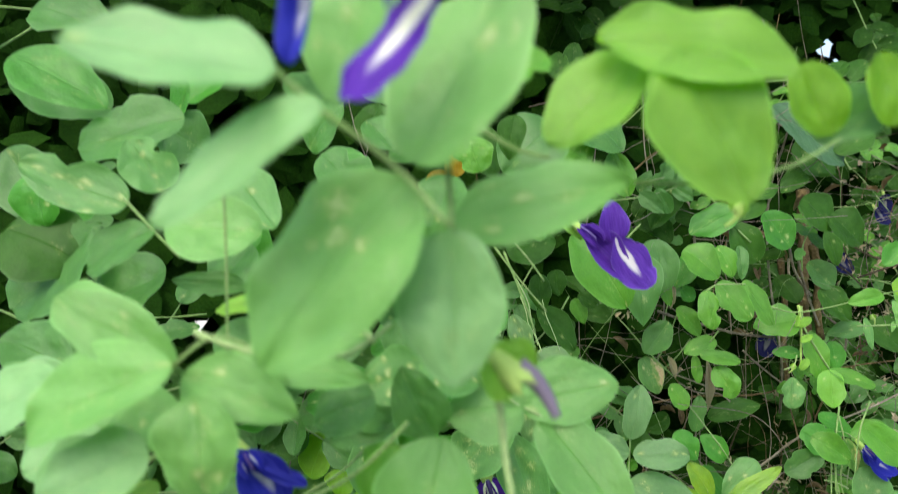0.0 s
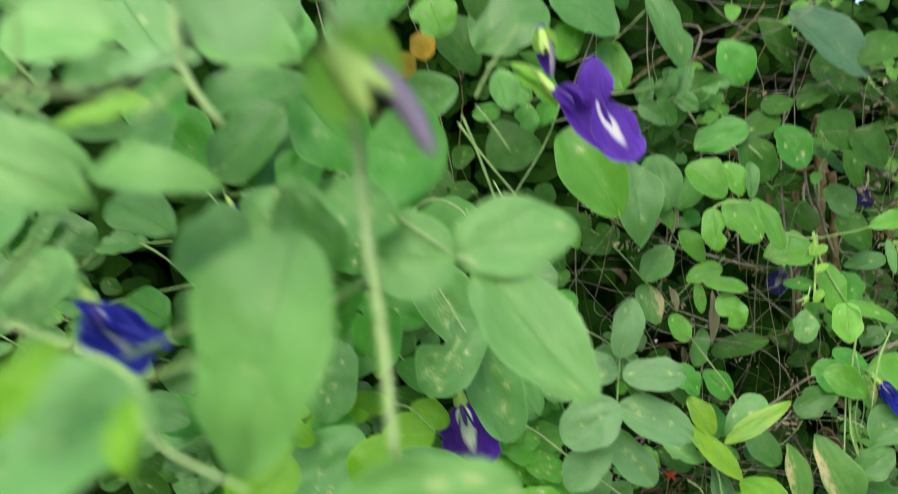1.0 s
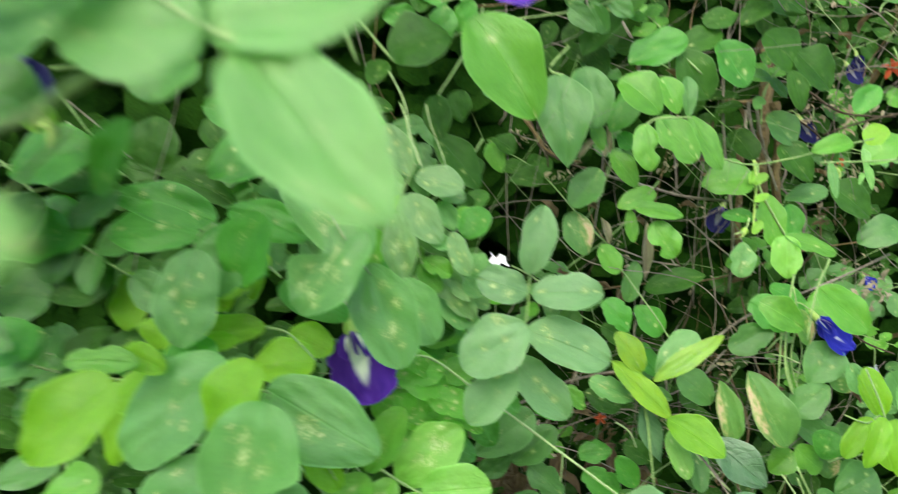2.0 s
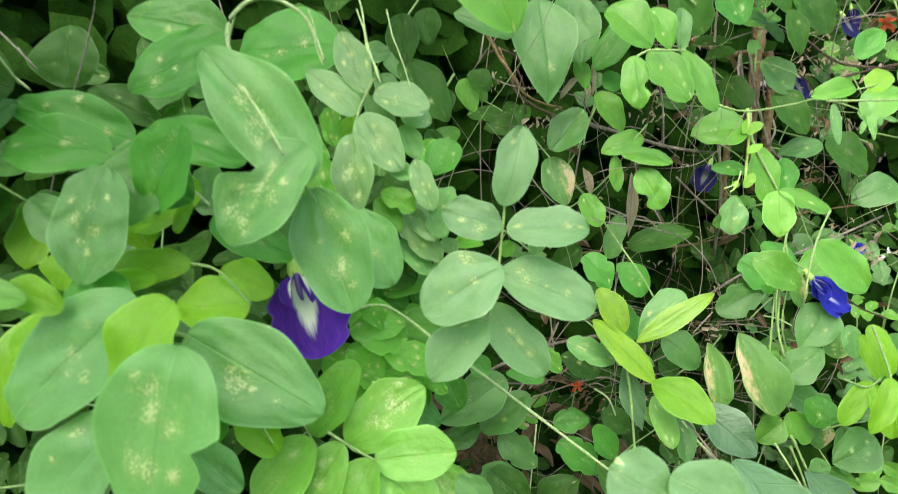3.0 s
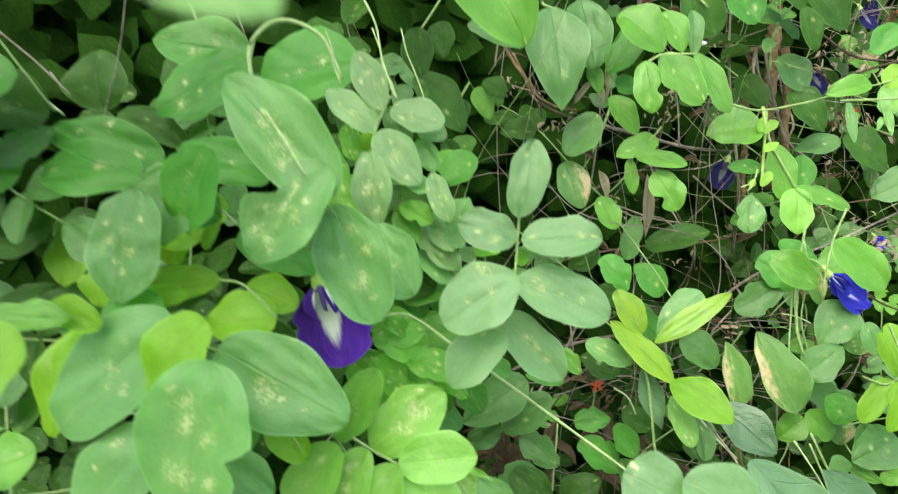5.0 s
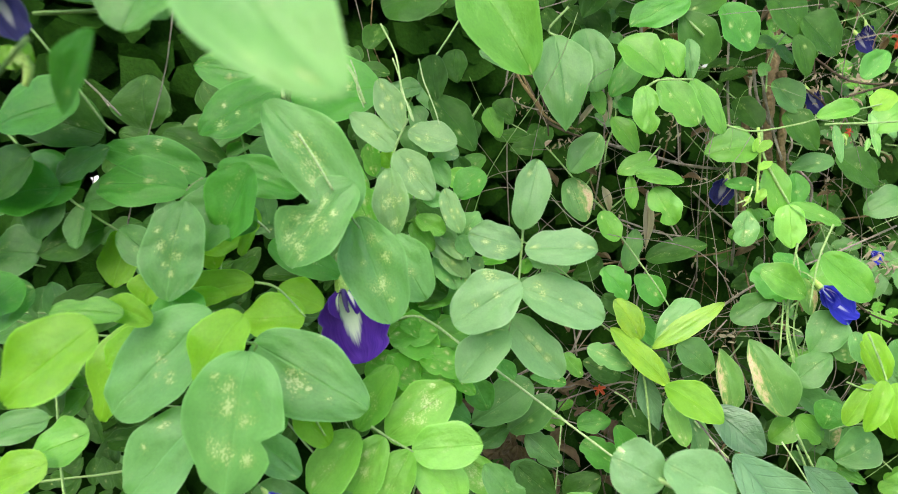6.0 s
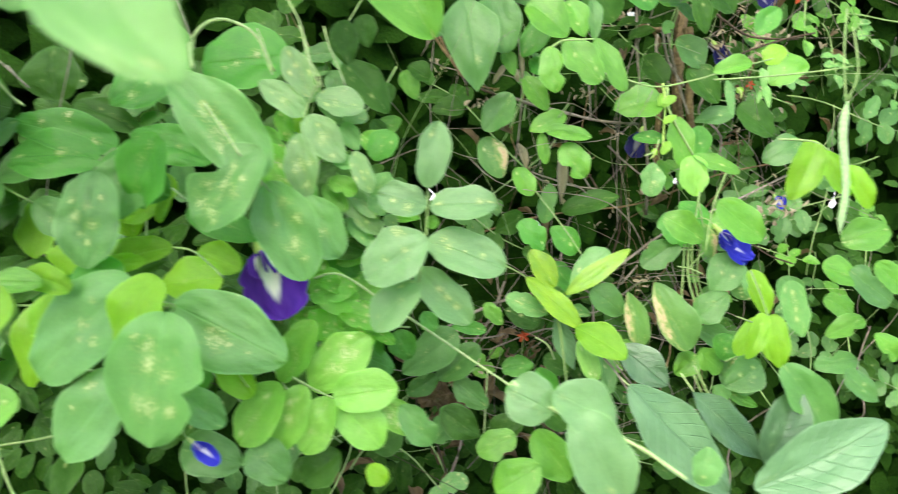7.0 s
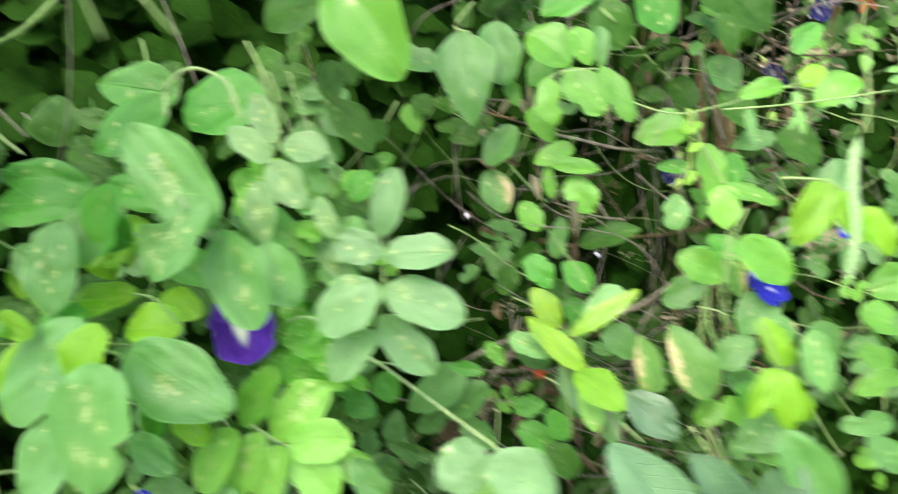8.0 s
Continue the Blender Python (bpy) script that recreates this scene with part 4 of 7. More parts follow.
g = thing("compound_leaf", (301, 783.2, 1079.8), "fresh green lobed pea leaf with chewed edges", "leaf", "pea leaves on the front of the hedge")
leaf(g, "fresh", (301, 783.2, 1079.8), (337.5, 774.3, 1049.8), 41.3)
leaf(g, "fresh", (340.6, 793.4, 1082.9), (356, 784.2, 1049.9), 23.9)
leaf(g, "mid", (363.8, 793.1, 1084), (365.4, 783.3, 1047.3), 14.5)
leaf(g, "fresh", (315.9, 745.7, 1041.3), (322.7, 734.8, 1001.7), 24.2, shape=8)
leaf(g, "fresh", (333.6, 763.4, 1047.3), (367, 752.6, 1010), 34.3)
leaf(g, "fresh", (364, 773.3, 1048.5), (392.2, 760.3, 1002.2), 25.1)
leaf(g, "green", (332.4, 827.1, 1075.9), (302.9, 815.7, 1030.4), 28.7)
stem(g, "green", 1.10, [(315.5, 751, 1037.9), (326.1, 752.6, 1044.7), (332.6, 752.9, 1046.8), (358.9, 752.6, 1048)])

g = thing("compound_leaf", (288.9, 782.4, 997.8), "mid-green pea leaf with two spotted leaflets", "leaf", "pea leaves on the front of the hedge")
leaf(g, "mid", (288.9, 782.4, 997.8), (263, 773.7, 962.7), 30.7)
leaf(g, "fresh", (302, 796.2, 1012.1), (325.5, 787.4, 981.1), 22.0)
leaf(g, "green", (313.6, 825.4, 1029.3), (327.7, 821.3, 1015.5), 20.4)

g = thing("compound_leaf", (465.1, 861.3, 988.2), "yellow-green oval leaflet on a thin vine", "leaf", "pea leaves on the front of the hedge")
leaf(g, "fresh", (465.1, 861.3, 988.2), (411.2, 859.1, 975), 42.9)
leaf(g, "fresh", (343.6, 785.9, 977.3), (308.1, 782.6, 961.6), 20.6)
leaf(g, "fresh", (322.2, 772.6, 964.2), (366.5, 769.9, 958.1), 18.4)
leaf(g, "fresh", (339.7, 772.4, 951), (360.8, 763.3, 919.6), 29.7, shape=7)
leaf(g, "fresh", (319.7, 782, 960.3), (324, 774, 930.6), 12.4)
leaf(g, "green", (469.7, 857, 945.4), (435.5, 858, 945.8), 17.0)
stem(g, "green", 0.96, [(346.5, 788.6, 987.7), (332.8, 784.4, 970.7), (321.2, 782, 960.3)])

g = thing("compound_leaf", (487.6, 876, 967.5), "upright fresh green pea leaf with a pointed side leaflet", "leaf", "pea leaves on the front of the hedge")
leaf(g, "fresh", (487.6, 876, 967.5), (499.9, 860.8, 912.4), 32.5)
leaf(g, "light", (503.2, 854.4, 927.5), (506.2, 842.4, 883.5), 32.3)
leaf(g, "fresh", (503.2, 854.4, 927.5), (555.8, 848.2, 910.3), 19.3)
leaf(g, "green", (514.6, 877.7, 957.4), (519.9, 868.8, 925), 25.1)
stem(g, "green", 1.68, [(475.8, 881.6, 999.6), (478.6, 875.1, 975.4), (487.8, 870, 956.9), (507.1, 861.1, 925.4)])

g = thing("compound_leaf", (264.3, 786.2, 955.2), "spotted green leaflets with brown rust marks", "leaf", "pea leaves on the front of the hedge")
leaf(g, "blotched", (264.3, 786.2, 955.2), (281.3, 775.2, 916.5), 30.0)
leaf(g, "fresh", (296, 783.6, 925.3), (313.3, 776.2, 899.1), 23.8)
leaf(g, "sick", (451.8, 834, 922.9), (450, 824.4, 887.3), 27.8)
leaf(g, "mid", (491.2, 905.6, 1052.1), (519.3, 896.4, 1020.5), 35.0)
leaf(g, "dark", (504, 896.6, 1019.8), (538.1, 885.5, 981.3), 37.5)
leaf(g, "mid", (566, 902.9, 971.6), (519.7, 901, 959.7), 23.7)
leaf(g, "dark", (570.5, 904.4, 977.5), (611.8, 894.4, 943.8), 41.7)
leaf(g, "mid", (656.4, 912, 936.4), (610.5, 906.3, 910.9), 36.9)
leaf(g, "dark", (420.1, 842, 884.4), (357.6, 838.8, 866.4), 27.2)
leaf(g, "mid", (336.8, 808.2, 905), (329.3, 797.7, 864.7), 20.7)

g = thing("compound_leaf", (535.6, 815.3, 1028.5), "lime leaflets on a thin vine running across the hedge", "leaf", "pea leaves on the front of the hedge")
leaf(g, "fresh", (535.6, 815.3, 1028.5), (496.2, 813.5, 1017.9), 19.8)
leaf(g, "young", (578.5, 839.1, 1044.1), (561.3, 834.7, 1025.8), 22.8)
leaf(g, "green", (584, 870.1, 1083.5), (560.7, 863.3, 1055.5), 24.1)
leaf(g, "fresh", (526.4, 914.6, 1089.5), (521.7, 908.8, 1067.3), 20.4)
stem(g, "green", 1.03, [(393.7, 836.8, 1017.6), (440.9, 831.5, 1002.4), (487.1, 832.3, 1009.7), (517.7, 833.9, 1018.7), (584.1, 836.8, 1035.9)])

g = thing("leafy_shoot", (330.1, 724.1, 821.8), "olive-yellow shoot with glossy lance-shaped young leaves", "plant", "")
leaf(g, "olive", (330.1, 724.1, 821.8), (305.8, 733.7, 855.2), 24.6)
leaf(g, "olive", (355.3, 708.5, 784.7), (301.1, 722.4, 832), 23.5)
leaf(g, "olive", (339.7, 721.9, 814.1), (402, 731.6, 856.7), 18.7)
leaf(g, "shoot", (340.6, 676.8, 800.3), (379.5, 645.7, 784.7), 31.0, spin=0, shape=1)
leaf(g, "sick", (285, 735.2, 807.2), (325.5, 729.7, 791.3), 22.9, shape=9)
leaf(g, "broad", (334, 729.3, 790.8), (352.3, 714.4, 737.6), 20.9)
leaf(g, "light", (350.9, 696.8, 779.3), (361.0, 667.9, 749.5), 19.9)
leaf(g, "mid", (369.0, 698.5, 768.2), (376.8, 673.9, 734.6), 21.0)
stem(g, "green", 1.39, [(324.2, 726, 828.2), (329.1, 719.4, 803.7), (335.8, 712.1, 777.1), (342.9, 697.7, 723.5)])

g = thing("compound_leaf", (392.7, 773, 844), "pale green leaflets with browned edges", "leaf", "pea leaves on the front of the hedge")
leaf(g, "grey", (392.7, 773, 844), (353.4, 763.5, 804.5), 33.1, shape=6)
leaf(g, "mid", (374.9, 760.1, 805.4), (407, 752.7, 780.9), 30.4)
marked_leaf(g, "brown", (416.2, 716.1, 761.0), (404.5, 735.2, 812.1), 24.5, "point", [], bend=0.10, fold=0.3)
marked_leaf(g, "blotched", (466.3, 718.8, 756.4), (434.1, 746.3, 817.7), 39.0, "point", [], bend=-0.04, fold=0.28)
leaf(g, "mid", (479.3, 740, 779.1), (510.9, 746.5, 806.3), 30.5)
leaf(g, "mid", (493.3, 765.1, 757.8), (538.2, 758.5, 737.5), 31.4)
leaf(g, "mid", (440.2, 805.1, 814.7), (483.9, 811.3, 842.5), 30.1, shape=9)
leaf(g, "grey", (531.5, 786.9, 834), (507.3, 776.6, 793.5), 38.9, shape=6)
leaf(g, "green", (459, 817.9, 864), (499, 809.9, 839.1), 37.7, shape=9)
leaf(g, "fresh", (552.8, 815.6, 875.6), (514.1, 811.7, 857.2), 27.1)
leaf(g, "green", (486.7, 837.9, 875.4), (526, 832.5, 858.6), 26.2)

g = thing("compound_leaf", (508.1, 675, 809.7), "yellow-green fresh leaflets at the edge of the hedge", "leaf", "pea leaves on the front of the hedge")
leaf(g, "young", (508.1, 675, 809.7), (485.9, 666.7, 776.6), 17.8)
leaf(g, "young", (514.9, 675.4, 812.1), (497.1, 684.2, 843.3), 18.8)
leaf(g, "young", (508.2, 674.4, 807.6), (527.2, 663.7, 769), 23.3)
leaf(g, "mid", (499.9, 684.4, 766.4), (506.9, 674.6, 730.4), 31.7)
leaf(g, "fresh", (483.7, 740.2, 741.2), (462.2, 735.3, 720.9), 25.1)
leaf(g, "fresh", (486.1, 741.1, 744.7), (510.4, 735.2, 725.2), 26.5)
leaf(g, "mid", (554.2, 730.7, 829), (570, 720.8, 793.2), 29.1)
stem(g, "green", 1.08, [(514.5, 675.4, 812.1), (504, 673.9, 805.3), (486.5, 675.8, 810.7)])

g = thing("compound_leaf", (263.7, 769.3, 739.3), "dark green rounded leaflets near the ground", "leaf", "pea leaves on the front of the hedge")
leaf(g, "mid", (263.7, 769.3, 739.3), (219.7, 761.5, 705.3), 34.5)
leaf(g, "mid", (240.3, 770.6, 754.5), (182.8, 760.7, 711.7), 41.0)
leaf(g, "mid", (237.3, 760.4, 703.1), (272.5, 751.9, 675.8), 28.1, shape=9)
leaf(g, "green", (290, 779.9, 704.7), (323.9, 780.7, 711.4), 23.8, shape=9)
leaf(g, "green", (324.6, 761.3, 716.2), (344.3, 753.1, 688.1), 23.3)
leaf(g, "green", (294.5, 775.3, 687.8), (335.5, 767.4, 663.5), 31.4, shape=9)
leaf(g, "mid", (246.4, 735.2, 687.7), (214.9, 726.4, 651.6), 33.0, shape=9)
leaf(g, "dark", (321, 732.2, 695.7), (352.2, 724.1, 668.2), 30.5)
leaf(g, "dark", (362, 774.7, 703.8), (334.5, 779.9, 720.5), 24.8)
leaf(g, "dark", (276.2, 741.2, 647.4), (311.3, 746.1, 669.1), 31.0)
leaf(g, "dark", (155.9, 653.4, 694.8), (185.4, 656.3, 708.7), 30.2)

g = thing("compound_leaf", (276.4, 462.1, 843.4), "pale grey-green near leaf with lobed leaflets on a long stalk", "leaf", "pea leaves on the front of the hedge")
leaf(g, "glaucous", (276.4, 462.1, 843.4), (250, 466.4, 856.1), 30.5)
leaf(g, "glaucous", (275.9, 462.9, 855.9), (311.4, 456.5, 837.2), 30.3)
leaf(g, "glaucous", (289.5, 457.8, 846.9), (314.4, 442.3, 799.1), 36.8)
stem(g, "straw", 1.10, [(123.4, 598.8, 875.5), (136.3, 599.5, 879.2), (150.3, 598, 874.8), (175.1, 593, 858.7), (199.9, 588.3, 843.3), (246.1, 579.1, 813.3), (290.4, 570.3, 784.5)])
stem(g, "straw", 1.39, [(253, 467.6, 860), (276.4, 462.7, 845.4), (321.4, 456.3, 826.8), (352.6, 449.6, 807)])

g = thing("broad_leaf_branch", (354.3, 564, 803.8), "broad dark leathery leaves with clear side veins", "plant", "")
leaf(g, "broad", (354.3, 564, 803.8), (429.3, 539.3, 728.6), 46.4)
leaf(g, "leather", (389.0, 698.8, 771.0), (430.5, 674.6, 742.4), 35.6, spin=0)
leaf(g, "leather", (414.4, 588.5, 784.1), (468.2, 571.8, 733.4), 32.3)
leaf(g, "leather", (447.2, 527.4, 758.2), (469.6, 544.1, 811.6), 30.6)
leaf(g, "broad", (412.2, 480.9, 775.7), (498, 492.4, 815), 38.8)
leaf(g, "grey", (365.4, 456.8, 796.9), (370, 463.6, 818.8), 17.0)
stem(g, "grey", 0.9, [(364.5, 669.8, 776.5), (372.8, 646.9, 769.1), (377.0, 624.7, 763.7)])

g = thing("compound_leaf", (499.6, 622, 975.8), "lime-green hanging pea leaf of pointed leaflets", "leaf", "pea leaves on the front of the hedge")
leaf(g, "young", (499.6, 622, 975.8), (477.8, 608.8, 933.5), 25.6)
leaf(g, "young", (500.8, 619.7, 968.8), (524.4, 609.2, 936.3), 21.2)
leaf(g, "young", (522.6, 616.1, 958.1), (540, 606.1, 927.1), 18.1)
stem(g, "green", 1.02, [(470.1, 622.7, 977), (490.6, 622.2, 976.1), (502.9, 621, 972.7), (523.4, 616.1, 958.1)])

g = thing("compound_leaf", (489.3, 749.9, 899.2), "green leaflets around a blue flower", "leaf", "pea leaves on the front of the hedge")
leaf(g, "fresh", (489.3, 749.9, 899.2), (533.4, 738.3, 864.1), 38.3)
leaf(g, "fresh", (436.1, 746.2, 885.4), (474.7, 738.8, 863.4), 29.9)
leaf(g, "sick", (520.2, 660.6, 850.3), (531.5, 645.7, 803.5), 24.1)
leaf(g, "young", (475.5, 645.1, 865.6), (490.4, 633.9, 831), 18.1)
leaf(g, "young", (471.6, 606.5, 843), (457.3, 595.7, 808.4), 15.8)
leaf(g, "young", (478.5, 606.1, 842.2), (484, 593.1, 801.3), 19.5)
leaf(g, "mid", (459, 549.2, 827.4), (493.5, 532.5, 776.1), 33.1)
leaf(g, "mid", (494.8, 639.1, 781.4), (462.7, 633.7, 763), 31.2)
leaf(g, "fresh", (651.2, 926.2, 1031.3), (611.5, 916.8, 1000.1), 39.7)
leaf(g, "fresh", (551.3, 645.8, 804.6), (585.3, 650.1, 819.4), 19.9)
leaf(g, "mid", (579.9, 639.1, 784.6), (541.1, 638, 779.7), 20.0)
leaf(g, "fresh", (574.3, 618.6, 818.9), (593.2, 612.1, 799.1), 21.0)
leaf(g, "mid", (535.6, 591.6, 798.6), (563.8, 584.4, 776.7), 21.9)
leaf(g, "fresh", (595.9, 678.7, 810.9), (568.4, 683.5, 824.9), 22.5)
leaf(g, "fresh", (546.9, 641.5, 890.3), (587, 644.6, 901.4), 28.4)
leaf(g, "fresh", (560.8, 617.1, 880), (586.7, 610.4, 859.8), 25.0)
leaf(g, "mid", (646, 699.8, 813.1), (605.5, 709.5, 842.2), 36.7)
leaf(g, "fresh", (579.7, 711.3, 846.8), (615.9, 706.3, 832.5), 29.3)
stem(g, "green", 0.89, [(471, 635.4, 868.1), (483.8, 625.2, 836.3), (491.7, 612.3, 795.8)])

g = thing("compound_leaf", (289.9, 581.1, 756.1), "green leaflets low in the hedge", "leaf", "pea leaves on the front of the hedge")
leaf(g, "fresh", (289.9, 581.1, 756.1), (317.8, 569.2, 719.5), 30.2)
leaf(g, "fresh", (254.5, 524.6, 742.1), (285.3, 530.2, 760.8), 31.0)
leaf(g, "mid", (90.3, 510.8, 791.4), (115.8, 504, 771), 28.1)
leaf(g, "mid", (187.6, 517.6, 816.5), (209.5, 509.7, 792.7), 21.7)
leaf(g, "mid", (46.9, 511.1, 790.9), (86.8, 507.5, 781), 29.0)
leaf(g, "dark", (118.9, 529.3, 751.6), (145.9, 534.9, 770.4), 27.7)
leaf(g, "dark", (222, 675.4, 719.9), (256.7, 667.3, 695.6), 30.0)
leaf(g, "fresh", (249.3, 619.8, 711), (282.3, 623.8, 724.9), 26.1)
leaf(g, "young", (179.9, 485.3, 780.7), (169.5, 489.1, 792.3), 14.0)

g = thing("compound_leaf", (-69.5, 593.6, 997.8), "dark green pea leaves at the shaded end of the hedge", "leaf", "pea leaves on the front of the hedge")
leaf(g, "dark", (-69.5, 593.6, 997.8), (-131.4, 594.2, 1006.9), 40.9)
leaf(g, "green", (-71.5, 564.1, 967.2), (-125.2, 562.8, 969.1), 45.2)
leaf(g, "dark", (-60, 567.6, 941.5), (-101.5, 561, 923.4), 33.8)
leaf(g, "mid", (-105.8, 571, 922.3), (-144.5, 569.2, 920.6), 38.0)
leaf(g, "sick", (-89, 536.4, 908.4), (-125, 529.3, 887.7), 36.0)
leaf(g, "young", (9.9, 430.9, 928.3), (-29.9, 420.3, 895.5), 36.2)
leaf(g, "young", (-24.9, 542.9, 886.9), (-50.4, 525.4, 828.3), 40.8)
leaf(g, "fresh", (-13.5, 497.6, 909.5), (-54.3, 496.3, 909.6), 17.0)
leaf(g, "fresh", (-50.6, 514.5, 826.6), (-84.8, 508.9, 811.1), 29.1)
leaf(g, "young", (-62.3, 491.2, 819.3), (-94.9, 486.4, 806.1), 25.5)
leaf(g, "mid", (-87.7, 533.1, 823.2), (-134.9, 527.9, 810.6), 21.9)
leaf(g, "mid", (13, 464.1, 1081.3), (38.9, 459.3, 1061.3), 22.5)
stem(g, "green", 0.95, [(-132.7, 604.5, 1080.1), (-106.1, 598.1, 1054.5), (-60.4, 584.6, 1001.5)])

g = thing("compound_leaf", (113.7, 307, 1068.4), "pale near leaf of three soft green leaflets on a long petiole", "leaf", "pea leaves on the front of the hedge")
leaf(g, "pale", (113.7, 307, 1068.4), (149, 282.6, 1033.8), 28.4, shape=0)
leaf(g, "pale", (103.6, 309.8, 1072.4), (144.8, 312.5, 1081.1), 28.6)
leaf(g, "pale", (105.7, 304.4, 1071.3), (74.4, 303.1, 1068.3), 30.8)
stem(g, "straw", 0.62, [(86.1, 307.8, 1083.4), (98.7, 306.2, 1075.4), (105, 305.6, 1071.7), (115, 304.8, 1067.5)])
stem(g, "straw", 1.47, [(51.7, 311.3, 1047.2), (62.2, 312.5, 1051.8), (68.7, 313.7, 1056.5), (79.2, 315.2, 1062.3)])

g = thing("compound_leaf", (77.7, 228.6, 1090.4), "very near green leaflet hanging on its stalk", "leaf", "pea leaves on the front of the hedge")
leaf(g, "pale", (77.7, 228.6, 1090.4), (68.7, 218.8, 1039.6), 31.3, shape=2)
stem(g, "green", 0.77, [(53.3, 234.2, 1059.1), (39.3, 232.4, 1055.1), (31.4, 232.4, 1058.8)])

g = thing("compound_leaf", (85.6, 207.5, 1033.6), "broad near leaflet low before the flowers", "leaf", "pea leaves on the front of the hedge")
leaf(g, "pale", (85.6, 207.5, 1033.6), (125.5, 212.1, 1045.5), 23.4)
leaf(g, "pale", (64.8, 209.8, 1025.2), (90.6, 211.5, 1026.8), 13.2)
stem(g, "straw", 0.69, [(68.6, 212.8, 1038.8), (80.9, 212.1, 1032.4), (91.5, 211.2, 1025.1), (98.6, 210.6, 1020.3)])

g = thing("compound_leaf", (71.2, 189.9, 1167.6), "near grey-green pea leaf with five leaflets around its stalk", "leaf", "pea leaves on the front of the hedge")
marked_leaf(g, "pale", (71.2, 189.9, 1167.6), (39.7, 182.3, 1124.5), 36.3, "egg", [(0.76, 0.27, 0.115, 0.072), (0.61, 0.36, 0.087, 0.057), (0.71, 0.46, 0.043, 0.029), (0.43, 0.33, 0.051, 0.034)], fold=0.05)
leaf(g, "dusty", (81.9, 191.2, 1156.1), (83.5, 186.7, 1120.7), 24.5)
leaf(g, "pale", (81.6, 209.2, 1154.8), (125.7, 213.8, 1168), 21.5)
leaf(g, "pale", (74.2, 180.5, 1171.1), (95.1, 187.3, 1212.7), 31.2)
leaf(g, "pale", (53.2, 201.1, 1185.1), (59.1, 206.5, 1223.4), 27.0)
leaf(g, "dusty", (47.7, 170.8, 1188.2), (5.4, 168.8, 1194.4), 21.8)
leaf(g, "dusty", (57, 170.7, 1182.8), (24.4, 165.4, 1158.5), 17.5)
stem(g, "green", 0.83, [(44.1, 179, 1190.7), (54.9, 178.6, 1182), (70.6, 178.1, 1170.5), (82.2, 177.3, 1158.3)])
stem(g, "green", 0.77, [(80.3, 191.4, 1174.4), (81.2, 190.3, 1165.5), (82.1, 189.2, 1156.5)])

g = thing("compound_leaf", (135.5, 213.6, 1200.3), "near lime-green leaf glowing in the light", "leaf", "pea leaves on the front of the hedge")
leaf(g, "lime", (135.5, 213.6, 1200.3), (154.9, 210.1, 1163), 33.7)
leaf(g, "lime", (168, 220.6, 1198.3), (116.1, 217.7, 1203), 27.9)
leaf(g, "lime", (127.8, 223.1, 1199.6), (104.8, 218.6, 1176.5), 23.4)
leaf(g, "young", (192.4, 250.3, 1181.5), (181.6, 252.3, 1202.3), 18.4)
leaf(g, "young", (210.4, 251.9, 1184.3), (206.4, 254.5, 1206.5), 15.9)
leaf(g, "mid", (191.2, 260.3, 1181), (223.3, 264.3, 1195.8), 18.4)
leaf(g, "fresh", (91.6, 235.2, 1194.8), (106.1, 237.1, 1201.5), 13.5)
stem(g, "green", 0.74, [(131.1, 234.2, 1166.6), (154.3, 235.8, 1167), (175.4, 237.8, 1171.9), (189.8, 239.9, 1180.2)])
stem(g, "green", 0.65, [(87, 233.1, 1181), (97, 233.1, 1175.5), (106.8, 233.4, 1173.2)])

g = thing("compound_leaf", (-3.2, 227.9, 1109.1), "near light green leaf bunch at the foot of the hedge", "leaf", "pea leaves on the front of the hedge")
leaf(g, "pale", (-3.2, 227.9, 1109.1), (-39.8, 228.1, 1129), 19.3)
leaf(g, "pale", (0.7, 218.5, 1112.6), (-40.4, 213.1, 1092.1), 27.3)
leaf(g, "pale", (-0.9, 227.8, 1106.6), (34.4, 228.6, 1094.7), 19.6)
leaf(g, "dusty", (-38.3, 225.1, 1105.1), (-65.4, 221.5, 1091), 23.7)
leaf(g, "dusty", (-5.2, 214.9, 1087.8), (-37.5, 210.8, 1072.7), 23.8)
leaf(g, "pale", (7.4, 217.9, 1104.2), (11.5, 214.2, 1073.5), 24.0)
stem(g, "green", 0.69, [(-4.1, 227.9, 1109.1), (9.4, 230, 1118.7), (25, 230.2, 1112.1)])
stem(g, "green", 0.57, [(1.9, 255.2, 1161.3), (3.4, 252.4, 1138.8), (4.9, 247.9, 1103.1)])

g = thing("compound_leaf", (-73.7, 329.6, 1149.9), "grey-green speckled pea leaf on a forked stalk", "leaf", "pea leaves on the front of the hedge")
leaf(g, "sick", (-73.7, 329.6, 1149.9), (-122.8, 328.8, 1168.8), 25.2)
leaf(g, "mid", (-61, 329.1, 1139.6), (-90.9, 324.6, 1120.6), 27.7)
leaf(g, "sick", (-61.2, 341.4, 1156.6), (-79.1, 343.2, 1180.1), 25.4)
leaf(g, "mid", (-26.7, 361.3, 1136.6), (-59, 358, 1127.6), 21.7)
leaf(g, "mid", (-30.2, 357.4, 1108.4), (-67.1, 355.2, 1110.6), 12.7)
